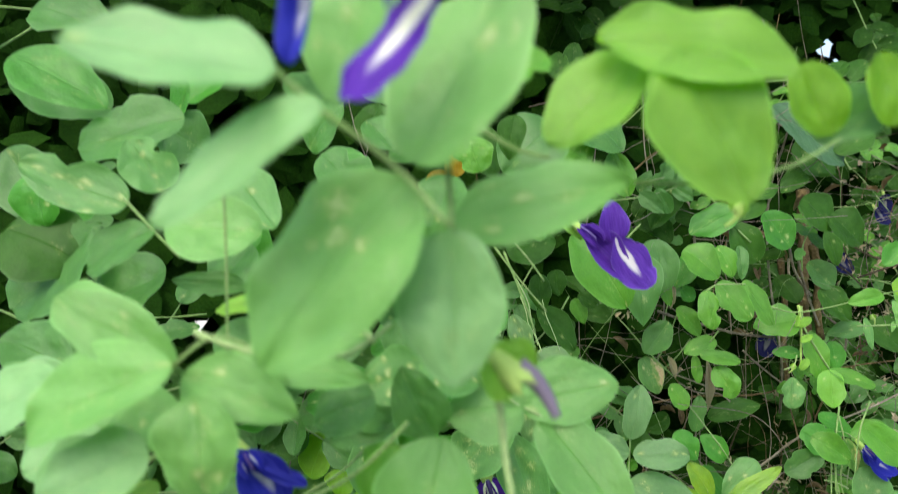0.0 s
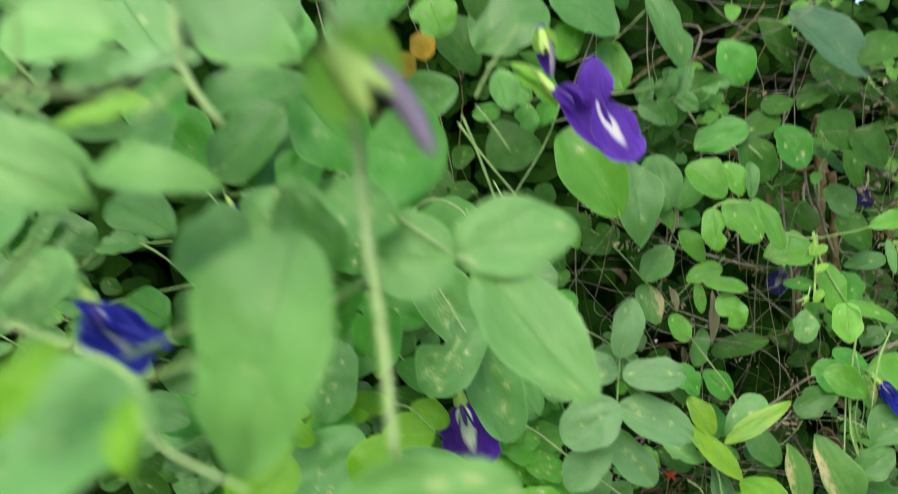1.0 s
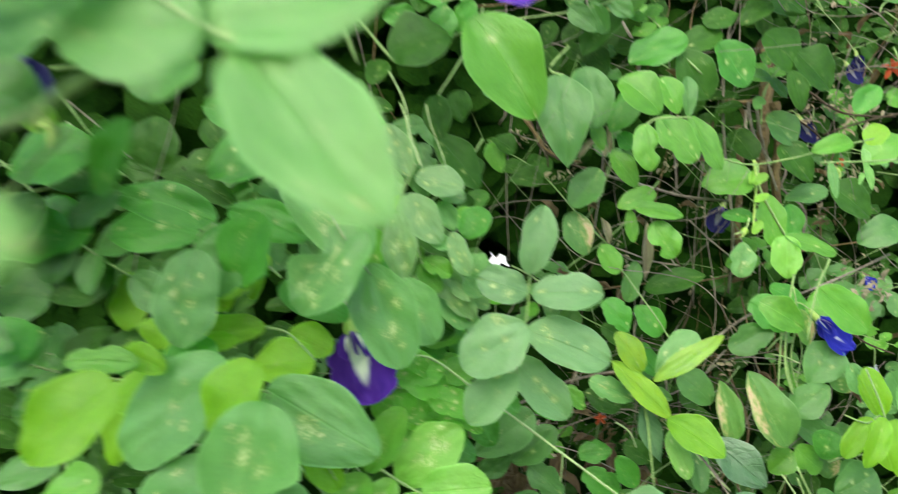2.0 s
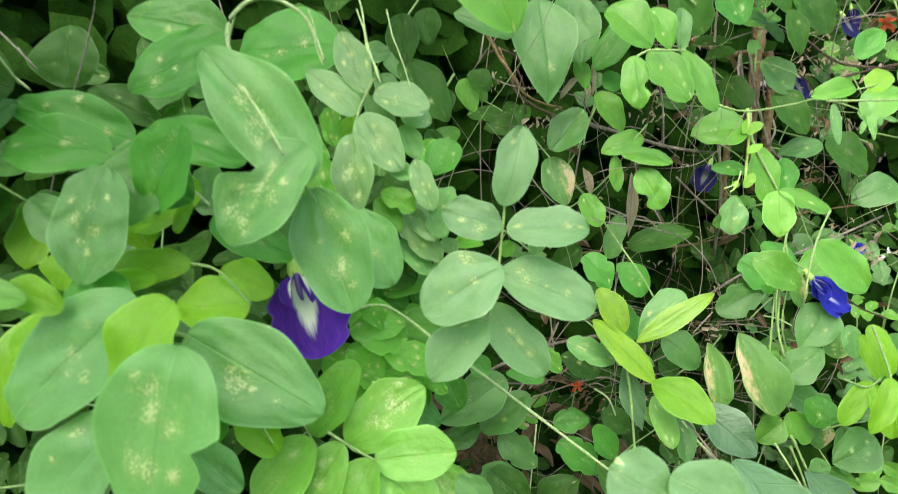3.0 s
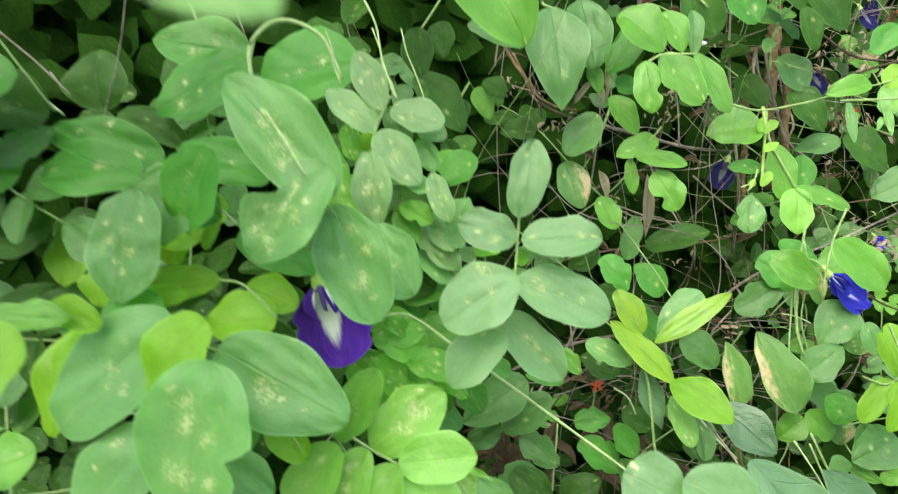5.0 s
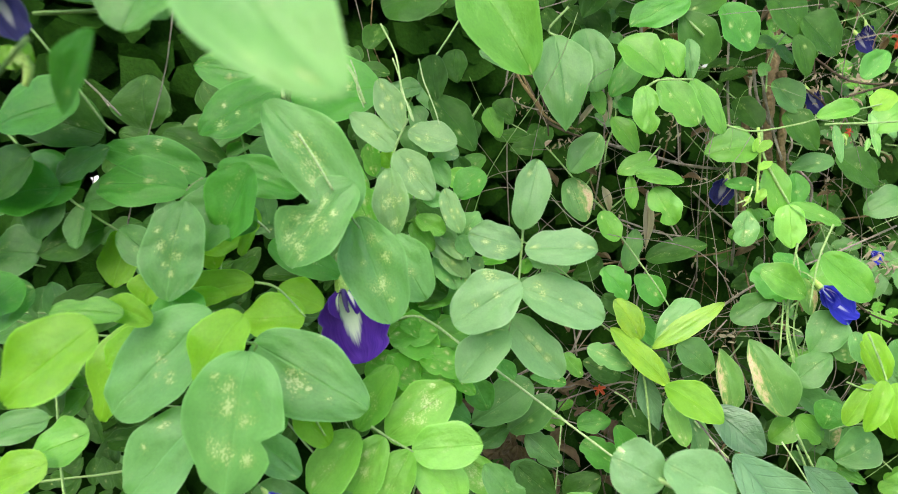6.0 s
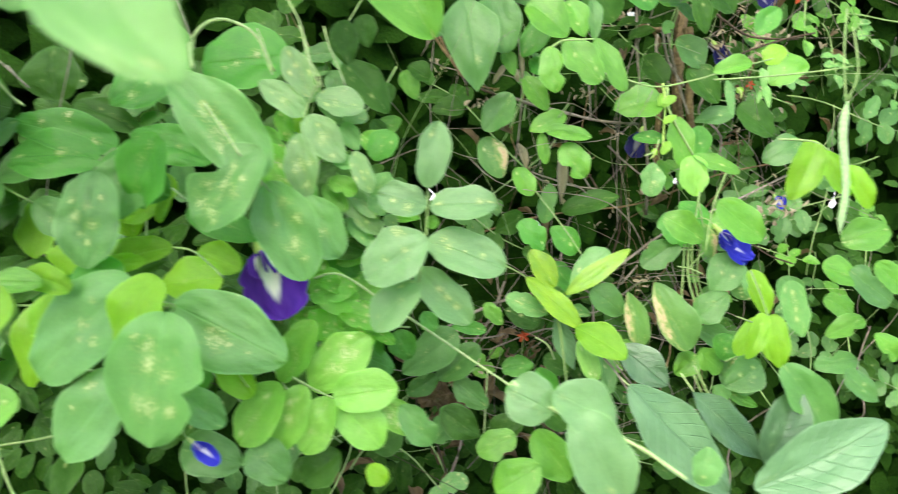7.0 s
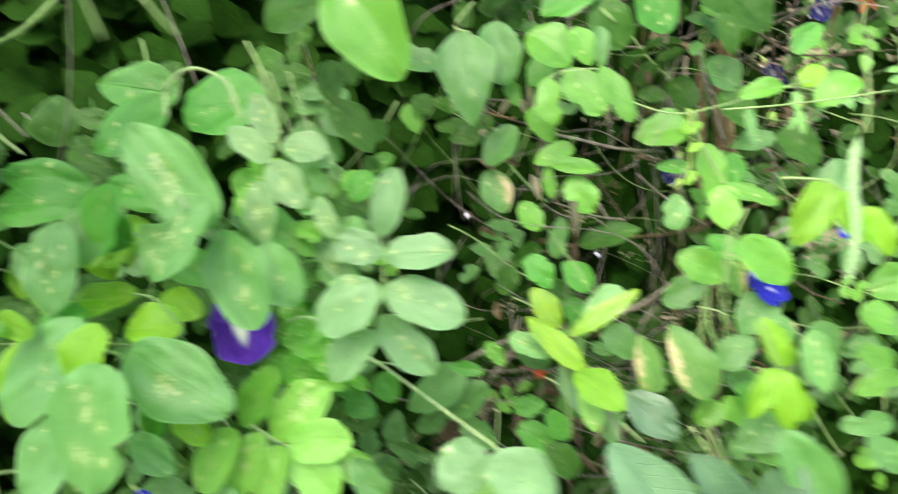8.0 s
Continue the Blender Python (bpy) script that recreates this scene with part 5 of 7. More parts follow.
stem(g, "green", 0.77, [(-75.5, 329.9, 1152.9), (-61, 328.9, 1137.8), (-49.1, 328.2, 1126.5)])

g = thing("compound_leaf", (-171.1, 393.5, 1224.9), "shaded green leaves behind the flowers", "leaf", "pea leaves on the front of the hedge")
leaf(g, "green", (-171.1, 393.5, 1224.9), (-118.4, 393.3, 1196.6), 36.3)
leaf(g, "mid", (-76.9, 395.6, 1192.7), (-133.3, 389.4, 1174.2), 39.0)
leaf(g, "dark", (-164.5, 438.4, 1100.2), (-215.6, 438.1, 1124.4), 55.0)
leaf(g, "mid", (-114.1, 441.8, 1101), (-163.9, 435.2, 1075.1), 57.5)
leaf(g, "mid", (-161.6, 441.8, 1125.3), (-210.8, 431.9, 1074.3), 72.3)
leaf(g, "green", (-198.5, 443.9, 1160.5), (-190.5, 440.1, 1126.6), 38.6)
leaf(g, "mid", (48.5, 278.6, 1084), (26.3, 275.7, 1073), 22.3)
leaf(g, "mid", (71.4, 278.3, 1069.5), (57.9, 280.7, 1094.9), 21.5)
leaf(g, "fresh", (58.7, 276.9, 1065), (46.3, 273.5, 1045.6), 20.6)
leaf(g, "mid", (18.5, 416.8, 1151.8), (-8.1, 417.9, 1174), 34.4)
leaf(g, "dark", (11.3, 494.6, 1209.6), (8.1, 490.9, 1182.7), 25.1)
leaf(g, "fresh", (73.7, 495.9, 1187.6), (82, 493.4, 1164.7), 27.3)
leaf(g, "dark", (104.2, 499.9, 1203.5), (101.1, 495.8, 1172.7), 19.6)
stem(g, "green", 0.85, [(45, 354.4, 1046.3), (20.2, 349.2, 1019.1), (-2.1, 345.8, 1004.6)])

g = thing("compound_leaf", (28, 297.4, 1140), "pale leaf crossing close to the lens", "leaf", "pea leaves on the front of the hedge")
leaf(g, "pale", (28, 297.4, 1140), (58.2, 298.3, 1131.2), 25.8)
leaf(g, "pale", (-47.4, 312.1, 1143.9), (-6.7, 315, 1140.7), 33.9)
leaf(g, "pale", (4.4, 238.3, 1105.5), (28.3, 239.5, 1100.7), 14.4)
leaf(g, "pale", (15.2, 258.5, 1099.3), (49.6, 260.7, 1095.5), 14.4)
leaf(g, "grey", (56.0, 209.2, 1060.3), (30.9, 198.0, 1049.2), 28.2, shape=1)
leaf(g, "young", (59.8, 197.4, 1066.5), (61.8, 189.6, 1055.9), 6.2, shape=0)
leaf(g, "young", (47.4, 197.8, 1075.1), (39.2, 190.5, 1060.5), 10.8, shape=0)
leaf(g, "dusty", (28.2, 296.0, 1131.9), (-2.1, 297.6, 1126.8), 10.7)
leaf(g, "lime", (13.5, 292.2, 1117.8), (-18.3, 293.3, 1110.3), 10.7)
leaf(g, "mid", (14.7, 408.0, 1138.0), (-19.1, 396.4, 1117.4), 29.3)
leaf(g, "grey", (-44.4, 377.5, 1166.5), (-19.1, 369.2, 1136.2), 25.1)
leaf(g, "mid", (-55.8, 381.4, 1078.9), (-24.6, 376.3, 1064.1), 24.8)
leaf(g, "mid", (-60.3, 449.0, 1117.1), (-85.8, 436.3, 1086.5), 37.2)
leaf(g, "green", (20.4, 452.7, 1099.9), (4.3, 441.7, 1074.3), 27.9)
leaf(g, "grey", (-98.6, 378.4, 1082.1), (-109.4, 368.0, 1057.4), 28.4)
leaf(g, "mid", (63.3, 340.1, 1134.4), (72.6, 346.3, 1165), 29.3)
leaf(g, "mid", (2.2, 384, 1065.7), (27.5, 388.4, 1078.8), 26.7)
leaf(g, "green", (67.7, 347.6, 1105.7), (98.1, 349.1, 1099.8), 41.8)
leaf(g, "green", (14.8, 432.9, 1129), (50.4, 429.4, 1092.5), 38.6)
leaf(g, "mid", (-55.4, 484.3, 1084.2), (-12.1, 495.2, 1125.5), 59.4)
leaf(g, "green", (-60.2, 554.5, 1022.3), (-109.1, 547.4, 1005.3), 43.0)
leaf(g, "dark", (-88, 546.3, 989.3), (-116, 538.9, 960.5), 45.0)
leaf(g, "green", (-147.7, 541.2, 988.5), (-118.4, 540.8, 972.6), 31.1)
stem(g, "straw", 1.38, [(39.4, 258.2, 1143.7), (42.7, 255.1, 1124.7), (52.7, 253.6, 1111.3)])
stem(g, "straw", 0.96, [(42.7, 254.7, 1122), (32.1, 252.1, 1112.4)])
stem(g, "straw", 0.41, [(40.9, 191.1, 1080.5), (50, 191.4, 1078), (62.8, 191.4, 1072), (66.7, 190.1, 1062.2), (82.2, 190, 1054.4)])

# most leaves here take the dark kind: shade overhead set by colour
g = thing("compound_leaf", (242.7, 739.5, 1233.8), "spotted leaves high in the hedge, most with shade put into the green", "leaf", "pea leaves on the front of the hedge")
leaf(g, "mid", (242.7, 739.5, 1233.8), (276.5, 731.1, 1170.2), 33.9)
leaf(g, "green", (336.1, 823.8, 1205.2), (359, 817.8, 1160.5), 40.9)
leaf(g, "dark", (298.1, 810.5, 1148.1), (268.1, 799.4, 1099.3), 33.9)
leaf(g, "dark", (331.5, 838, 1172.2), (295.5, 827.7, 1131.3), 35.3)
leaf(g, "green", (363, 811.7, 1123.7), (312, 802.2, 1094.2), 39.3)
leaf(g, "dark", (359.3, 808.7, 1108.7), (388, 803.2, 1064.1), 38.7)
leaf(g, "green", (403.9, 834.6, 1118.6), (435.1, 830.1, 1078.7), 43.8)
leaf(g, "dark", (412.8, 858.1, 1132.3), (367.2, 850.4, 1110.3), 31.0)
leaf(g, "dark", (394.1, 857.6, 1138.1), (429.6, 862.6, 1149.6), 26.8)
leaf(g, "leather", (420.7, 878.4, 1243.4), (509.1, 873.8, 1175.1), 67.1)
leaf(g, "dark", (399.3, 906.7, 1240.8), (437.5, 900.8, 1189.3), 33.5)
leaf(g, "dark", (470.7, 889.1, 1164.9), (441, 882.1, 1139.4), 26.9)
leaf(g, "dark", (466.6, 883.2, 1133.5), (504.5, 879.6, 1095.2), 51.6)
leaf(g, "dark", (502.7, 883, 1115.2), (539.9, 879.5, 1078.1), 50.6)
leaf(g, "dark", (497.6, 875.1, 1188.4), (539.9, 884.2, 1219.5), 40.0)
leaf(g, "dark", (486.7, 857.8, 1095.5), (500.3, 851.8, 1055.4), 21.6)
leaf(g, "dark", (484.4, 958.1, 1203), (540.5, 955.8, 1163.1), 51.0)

g = thing("compound_leaf", (137, 572.2, 1202.1), "mid-green pea leaf beside a purple flower", "leaf", "pea leaves on the front of the hedge")
leaf(g, "mid", (137, 572.2, 1202.1), (98.4, 562, 1162.7), 54.8)
leaf(g, "mid", (151.5, 627, 1216.6), (201, 625.1, 1182.6), 51.2)
leaf(g, "fresh", (194.1, 644.7, 1181.8), (209.9, 639.2, 1143.2), 26.1)
leaf(g, "fresh", (165.4, 636.3, 1113.1), (211.1, 628.2, 1045.5), 52.6)
leaf(g, "dark", (104.2, 661.5, 1088.5), (149.4, 667.5, 1101), 54.2)
leaf(g, "dark", (57.5, 678.4, 1206.5), (92.5, 672.6, 1157.2), 40.7)
leaf(g, "sick", (114.8, 468.4, 1144), (121.7, 465.1, 1122.1), 16.2)
leaf(g, "fresh", (172.2, 620.5, 1170.3), (150.4, 620.9, 1182.7), 39.5)
leaf(g, "orange", (59.9, 582.1, 1179.2), (60.5, 578.6, 1159.2), 18.6)
leaf(g, "orange", (40.3, 577.6, 1162.9), (50.8, 575.7, 1147.2), 20.7)
stem(g, "green", 0.82, [(92.6, 481.8, 1114.9), (109.5, 479.5, 1094.2), (128, 477.4, 1073.6)])
stem(g, "green", 0.93, [(125, 473.3, 1167), (111.7, 468.7, 1147), (102.9, 464.7, 1128.6)])
flower("purple", (90.9, 578.7, 905.6), (107.5, 565.4, 857.5), 49.6, 0, True, "deep purple butterfly pea flower with a white throat")
b = flower("blue", (514.6, 791.4, 858.7), (543, 781.7, 825.2), 29.9, 0, False, "bright blue butterfly pea flower among the leaves")
petal(b, "blue", (512.6, 788.2, 854.2), (549.7, 781.1, 831.1), 20.6)
petal(b, "blue", (514.9, 787.3, 858.9), (528.6, 782.1, 840.7), 20.5)
b = flower("violet_fold", (142.5, 453.5, 1134.2), (173.2, 450.2, 1101.1), 21.5, 0, False, "violet butterfly pea flower seen from the side, petals folded")
petal(b, "violet", (165.5, 449.3, 1127), (187.5, 447.4, 1097.2), 27.5)
petal(b, "violet_fold", (165.9, 451.3, 1123.5), (162.4, 455.1, 1149.8), 18.5, form=2)
petal(b, "violet_fold", (142.1, 459.7, 1139.3), (136.2, 464.0, 1166.5), 10.1, form=1)
leaf(b, "lime", (121.8, 459.1, 1145.6), (144.5, 455.9, 1134.4), 6.5, shape=0)
leaf(b, "lime", (123.5, 460.5, 1141.6), (146.9, 459.4, 1124.1), 7.1, shape=1)
b = flower("blue", (-5.3, 285, 1056.9), (11.1, 282.6, 1035.4), 20.8, 0, False, "bright blue butterfly pea flower among the leaves")
petal(b, "blue_fold", (-9, 281.9, 1058.5), (21.2, 282, 1045.1), 8.0)
flower("purple", (80.3, 170.2, 1206), (62.4, 166, 1182.4), 11.8, 0, True, "deep purple butterfly pea flower with a white throat")
flower("blue", (51.8, 184.5, 1213.2), (47.6, 181.3, 1191.4), 8.4, 0, False, "bright blue butterfly pea flower among the leaves")
flower("navy", (491.1, 998.7, 935.2), (479.2, 990.2, 902.2), 30.2, 0, True, "dark blue butterfly pea flower half hidden in the leaves")
flower("navy", (604.8, 1066.5, 1045.3), (625.2, 1057.9, 1014.9), 28.2, 0, True, "dark blue butterfly pea flower half hidden in the leaves")
flower("navy", (693.6, 1118.6, 1132.8), (698.7, 1109.6, 1099.8), 21.9, 0, True, "dark blue butterfly pea flower half hidden in the leaves")
flower("blue", (69.5, 473, 820.4), (85.1, 469, 808.3), 11.0, 0, False, "bright blue butterfly pea flower among the leaves")
flower("blue", (706.9, 1040.2, 839.9), (718.6, 1035.4, 822.8), 18.3, 0, False, "bright blue butterfly pea flower among the leaves")
flower("navy", (643.6, 1045.9, 1115.1), (660.7, 1039, 1091.2), 21.5, 0, True, "dark blue butterfly pea flower half hidden in the leaves")
bud("violet", (91.5, 205, 1123.5), (108.2, 203.6, 1107.4), 15.2, "pale green bud with a rolled violet petal tip")
tagged(stem(None, "straw", 1.09, [(87.8, 215.2, 1136.9), (91.1, 213.8, 1127.2), (92.2, 212.8, 1121.3)], 0.8, "vine"), "pale straw-coloured twining vine", "vine")
tagged(stem(None, "straw", 1.24, [(91.1, 217.4, 1118.7), (93.6, 216.2, 1110.6), (95.9, 213.3, 1093.4), (99, 210.7, 1077.1), (102.3, 206.6, 1052.8)], 0.8, "vine"), "pale straw-coloured twining vine", "vine")
red_flower((318.4, 822.9, 725.1), 7.4)
red_flower((736.9, 1112.6, 1114.4), 14.6)
red_flower((614.4, 973.2, 997.2), 5.9)
bud("green", (181.3, 287.1, 1159.3), (174.4, 285.5, 1150), 6.2, "closed pale green flower bud on a vine")
bud("violet", (136.7, 458.4, 1163.4), (142.4, 454.6, 1139.5), 11.3, "pale green bud with a rolled violet petal tip")
bud("green", (-25.5, 452.9, 1046.6), (-21.6, 448.5, 1030.5), 15.5, "closed pale green flower bud on a vine")
pod((506.6, 605.5, 1006.9), (500.8, 576.6, 915.3), 7.7)
tagged(stem(None, "bark", 8.72, [(543.3, 1055, 1137.7), (543.4, 1041, 1085.8), (541.7, 1030.5, 1046.8), (538.6, 1020.1, 1007.8), (538.9, 1009.6, 968.9), (543.6, 992, 904.3)], 0.8, "branch"), "brown woody upright branch inside the hedge", "branch")
tagged(stem(None, "bark", 4.13, [(458.3, 1058.5, 1079.1), (486.1, 1056.4, 1073.8), (514.1, 1052.9, 1063.2), (548.3, 1053.8, 1070.2)], 0.8, "branch"), "brown woody upright branch inside the hedge", "branch")
tagged(stem(None, "grey", 1.99, [(303.8, 892.6, 985.3), (326.8, 890.1, 978.2), (361.3, 887.2, 970.5), (401.5, 883.7, 961.5), (447.1, 881.7, 958.2)], 0.8, "branch"), "thin grey bare branch crossing the hedge", "branch")
tagged(stem(None, "brown", 1.86, [(219.2, 977.3, 1062.1), (239.2, 969.1, 1033.1), (252.9, 960.9, 1003.8), (291, 954.9, 984.7), (334.7, 951.9, 977.8)], 0.8, "twig"), "thin brown twig in a gap of the hedge", "twig")
tagged(stem(None, "straw", 0.59, [(116.7, 625.6, 1053.3), (121.8, 622.2, 1040.9), (124.3, 619.2, 1029.9), (129.2, 617, 1022.3), (132.9, 614.3, 1012.3)], 0.8, "vine"), "pale straw-coloured twining vine", "vine")
tagged(stem(None, "straw", 0.48, [(135.3, 614.7, 1053), (139.1, 611, 1039.4), (142.6, 608.9, 1031.8), (147.2, 606, 1021.3), (150.9, 603.2, 1011.3)], 0.8, "vine"), "pale straw-coloured twining vine", "vine")
tagged(stem(None, "straw", 0.54, [(90.1, 615.3, 1050.8), (94.5, 612.4, 1040.3), (95.5, 609.9, 1031.1), (100.4, 607, 1020.5)], 0.8, "vine"), "pale straw-coloured twining vine", "vine")
tagged(stem(None, "straw", 1.38, [(45.4, 611.3, 1024.3), (44.2, 615.7, 1040.9), (53.8, 618.9, 1052.8), (65.7, 620, 1056.4), (79.6, 619.1, 1052.4), (90.2, 617, 1043.7), (100.1, 611.7, 1023)], 0.8, "vine"), "pale straw-coloured twining vine", "vine")
tagged(stem(None, "straw", 0.65, [(111.4, 604.3, 1073.4), (121.8, 599.5, 1054.7), (126.6, 594.2, 1034.2), (134.4, 589, 1013.9)], 0.8, "vine"), "pale straw-coloured twining vine", "vine")
tagged(stem(None, "green", 1.17, [(501.8, 821.7, 893.7), (496.5, 812.2, 857.4), (494.6, 801.2, 816), (504, 790.1, 775.2)], 0.8, "vine"), "thin green vine climbing over the leaves", "vine")
tagged(stem(None, "green", 0.96, [(500.7, 819, 883.4), (505.8, 810.7, 852.6), (500.2, 799.8, 811.1), (508, 791.4, 780.5)], 0.8, "vine"), "thin green vine climbing over the leaves", "vine")
tagged(stem(None, "green", 0.90, [(316.6, 787.5, 903), (335.1, 780.9, 879.8), (353.6, 774.2, 856.5), (365.4, 769.2, 838.8)], 0.8, "vine"), "thin green vine climbing over the leaves", "vine")
tagged(stem(None, "green", 0.90, [(306.2, 813.4, 999), (296, 806.4, 972), (284.5, 800.8, 949.7), (263, 795.3, 926.9)], 0.8, "vine"), "thin green vine climbing over the leaves", "vine")
tagged(stem(None, "brown", 1.32, [(380.2, 919.3, 937.5), (390.4, 912.2, 911.8), (406.5, 905.8, 889.3), (416.3, 901, 872.3)], 0.8, "twig"), "thin brown twig in a gap of the hedge", "twig")
tagged(stem(None, "grey", 1.14, [(401.7, 759.6, 728.4), (415.3, 754.7, 711.6), (434.4, 748.5, 690)], 0.8, "branch"), "thin grey bare branch crossing the hedge", "branch")
tagged(stem(None, "brown", 1.20, [(299.9, 862.2, 715.2), (324.2, 860.3, 710.5), (354.7, 857.6, 703.3), (367.6, 852, 683.5)], 0.8, "twig"), "thin brown twig in a gap of the hedge", "twig")
tagged(stem(None, "brown", 0.97, [(285, 898.4, 655.4), (309.4, 906.4, 687.8), (327.8, 911.1, 707.4)], 0.8, "twig"), "thin brown twig in a gap of the hedge", "twig")
tagged(stem(None, "green", 0.86, [(448, 663, 758.9), (457.5, 657.3, 738.6), (467.2, 650.6, 714.1)], 0.8, "vine"), "thin green vine climbing over the leaves", "vine")
tagged(stem(None, "grey", 0.77, [(-127.2, 695.9, 1021.5), (-121, 693.8, 1014.3), (-114.9, 691.7, 1007.1)], 0.8, "branch"), "thin grey bare branch crossing the hedge", "branch")
tagged(stem(None, "bark", 5.85, [(533.2, 988.8, 1065), (541.8, 981.9, 1021.9), (539.4, 974, 978.6), (545.8, 966.9, 935.5)], 0.8, "branch"), "brown woody upright branch inside the hedge", "branch")
tagged(stem(None, "grey", 1.72, [(488.6, 933.3, 1060.6), (496.4, 928, 1026.8), (507.7, 923, 993.1), (518.8, 919.1, 966.1)], 0.8, "branch"), "thin grey bare branch crossing the hedge", "branch")
tagged(stem(None, "brown", 1.38, [(423.4, 948.7, 1178.4), (471.5, 952.2, 1175.7), (519.3, 957.3, 1181.8)], 0.8, "twig"), "thin brown twig in a gap of the hedge", "twig")
tagged(stem(None, "green", 0.76, [(98, 437.9, 1118), (107.1, 435.9, 1097.6), (118.1, 433.1, 1070.5)], 0.8, "vine"), "thin green vine climbing over the leaves", "vine")
tagged(stem(None, "green", 0.69, [(104.7, 439, 1123.2), (113.6, 438.3, 1113.1), (122.4, 437.4, 1101.3)], 0.8, "vine"), "thin green vine climbing over the leaves", "vine")

g = thing("compound_leaf", (353.4, 841.4, 939.5), "withered tan leaf scraps hanging in the hedge", "leaf", "pea leaves on the front of the hedge")
leaf(g, "flake", (353.4, 841.4, 939.5), (352.7, 825, 878.7), 10.8)
leaf(g, "flake", (306.9, 843.4, 941.5), (315.5, 835.7, 914), 9.4)
leaf(g, "dead", (272.7, 791, 820.5), (275.5, 786, 802.2), 7.3)
leaf(g, "dead", (219.5, 866.4, 645.7), (239.8, 855.8, 607.7), 24.8)
leaf(g, "dead", (196.4, 879, 612.8), (240.6, 880, 621.1), 25.7)
leaf(g, "dead", (235.1, 889, 615.5), (262.3, 880.4, 585.6), 23.3)
stem(g, "brown", 1.08, [(352.9, 848.7, 942), (358.7, 852.8, 958), (365.9, 858.3, 979.3)])
tagged(stem(None, "grey", 1.91, [(502.8, 991.5, 1064.9), (507.4, 983.2, 1034.4), (517.3, 977.4, 1013.3), (530.8, 972.3, 995.5)], 0.8, "branch"), "thin grey bare branch crossing the hedge", "branch")
tagged(stem(None, "grey", 1.24, [(430, 935.6, 925.6), (452.6, 929.7, 905.7), (484.7, 922.6, 882.1), (507, 918.6, 869.4)], 0.8, "branch"), "thin grey bare branch crossing the hedge", "branch")
tagged(stem(None, "grey", 1.20, [(333.8, 909.8, 897.4), (358.3, 907.2, 889.8), (382.7, 904.5, 882.3), (413, 902.9, 879.1)], 0.8, "branch"), "thin grey bare branch crossing the hedge", "branch")
tagged(stem(None, "brown", 1.29, [(416, 998.1, 1042.5), (421.5, 988.1, 1005.3), (423.2, 974.7, 955.4)], 0.8, "twig"), "thin brown twig in a gap of the hedge", "twig")
tagged(stem(None, "brown", 1.29, [(209.3, 1003.2, 1041.8), (234.7, 1005.4, 1052.4), (267.8, 1000, 1035.3)], 0.8, "twig"), "thin brown twig in a gap of the hedge", "twig")
tagged(stem(None, "brown", 1.51, [(548.5, 953.6, 1082.6), (579.6, 947, 1060.8), (604, 944.4, 1053.3), (651.1, 943, 1052.7)], 0.8, "twig"), "thin brown twig in a gap of the hedge", "twig")
tagged(stem(None, "grey", 0.79, [(-121.8, 636, 1047.3), (-97.7, 631.6, 1029.4), (-74.7, 626.6, 1009)], 0.8, "branch"), "thin grey bare branch crossing the hedge", "branch")
tagged(stem(None, "straw", 1.08, [(-121.3, 632.1, 1032.3), (-100.9, 627.4, 1013.6), (-78, 623.3, 996.6)], 0.8, "vine"), "pale straw-coloured twining vine", "vine")
flower("navy", (-27, 443, 1070.1), (-13, 438.6, 1049.3), 14.9, 0, True, "dark blue butterfly pea flower half hidden in the leaves")
tagged(stem(None, "green", 0.86, [(539.8, 678.4, 1072.6), (537.1, 668, 1039.7), (538.2, 656.3, 1002.8)], 0.8, "vine"), "thin green vine climbing over the leaves", "vine")
tagged(stem(None, "green", 0.85, [(454.9, 713.8, 1015.5), (497.5, 714.1, 1018.3), (544.8, 715.2, 1023.3), (577.9, 716.3, 1028.2)], 0.8, "vine"), "thin green vine climbing over the leaves", "vine")

g = thing("compound_leaf", (489.5, 765.1, 1013.2), "tiny pale drooping leaflet on a thin vine", "leaf", "pea leaves on the front of the hedge")
leaf(g, "grey", (489.5, 765.1, 1013.2), (494.9, 754.9, 981.2), 8.9)
tagged(stem(None, "green", 1.03, [(488.6, 738.6, 929.5), (476, 729.3, 899.8), (468.6, 716.9, 860.4)], 0.8, "vine"), "thin green vine climbing over the leaves", "vine")
tagged(stem(None, "green", 1.00, [(449.1, 666.4, 766.5), (469.4, 654.2, 728.6), (494.6, 643.4, 695.6)], 0.8, "vine"), "thin green vine climbing over the leaves", "vine")

g = thing("compound_leaf", (64.6, 303.2, 1087.4), "soft spotted leaf below the near stalk", "leaf", "pea leaves on the front of the hedge")
leaf(g, "sick", (64.6, 303.2, 1087.4), (39.2, 300, 1079.2), 25.2)
leaf(g, "sick", (62.3, 303.2, 1088.4), (87.1, 304, 1081.1), 21.5)
leaf(g, "mid", (48, 337.1, 1051.9), (18.1, 336.3, 1061.6), 21.4)
leaf(g, "mid", (49.3, 337.2, 1052), (17.4, 333.2, 1041.2), 19.7)
stem(g, "green", 0.95, [(63.3, 261.6, 1081.1), (45, 257.4, 1062.9), (22.7, 253.9, 1051.3)])
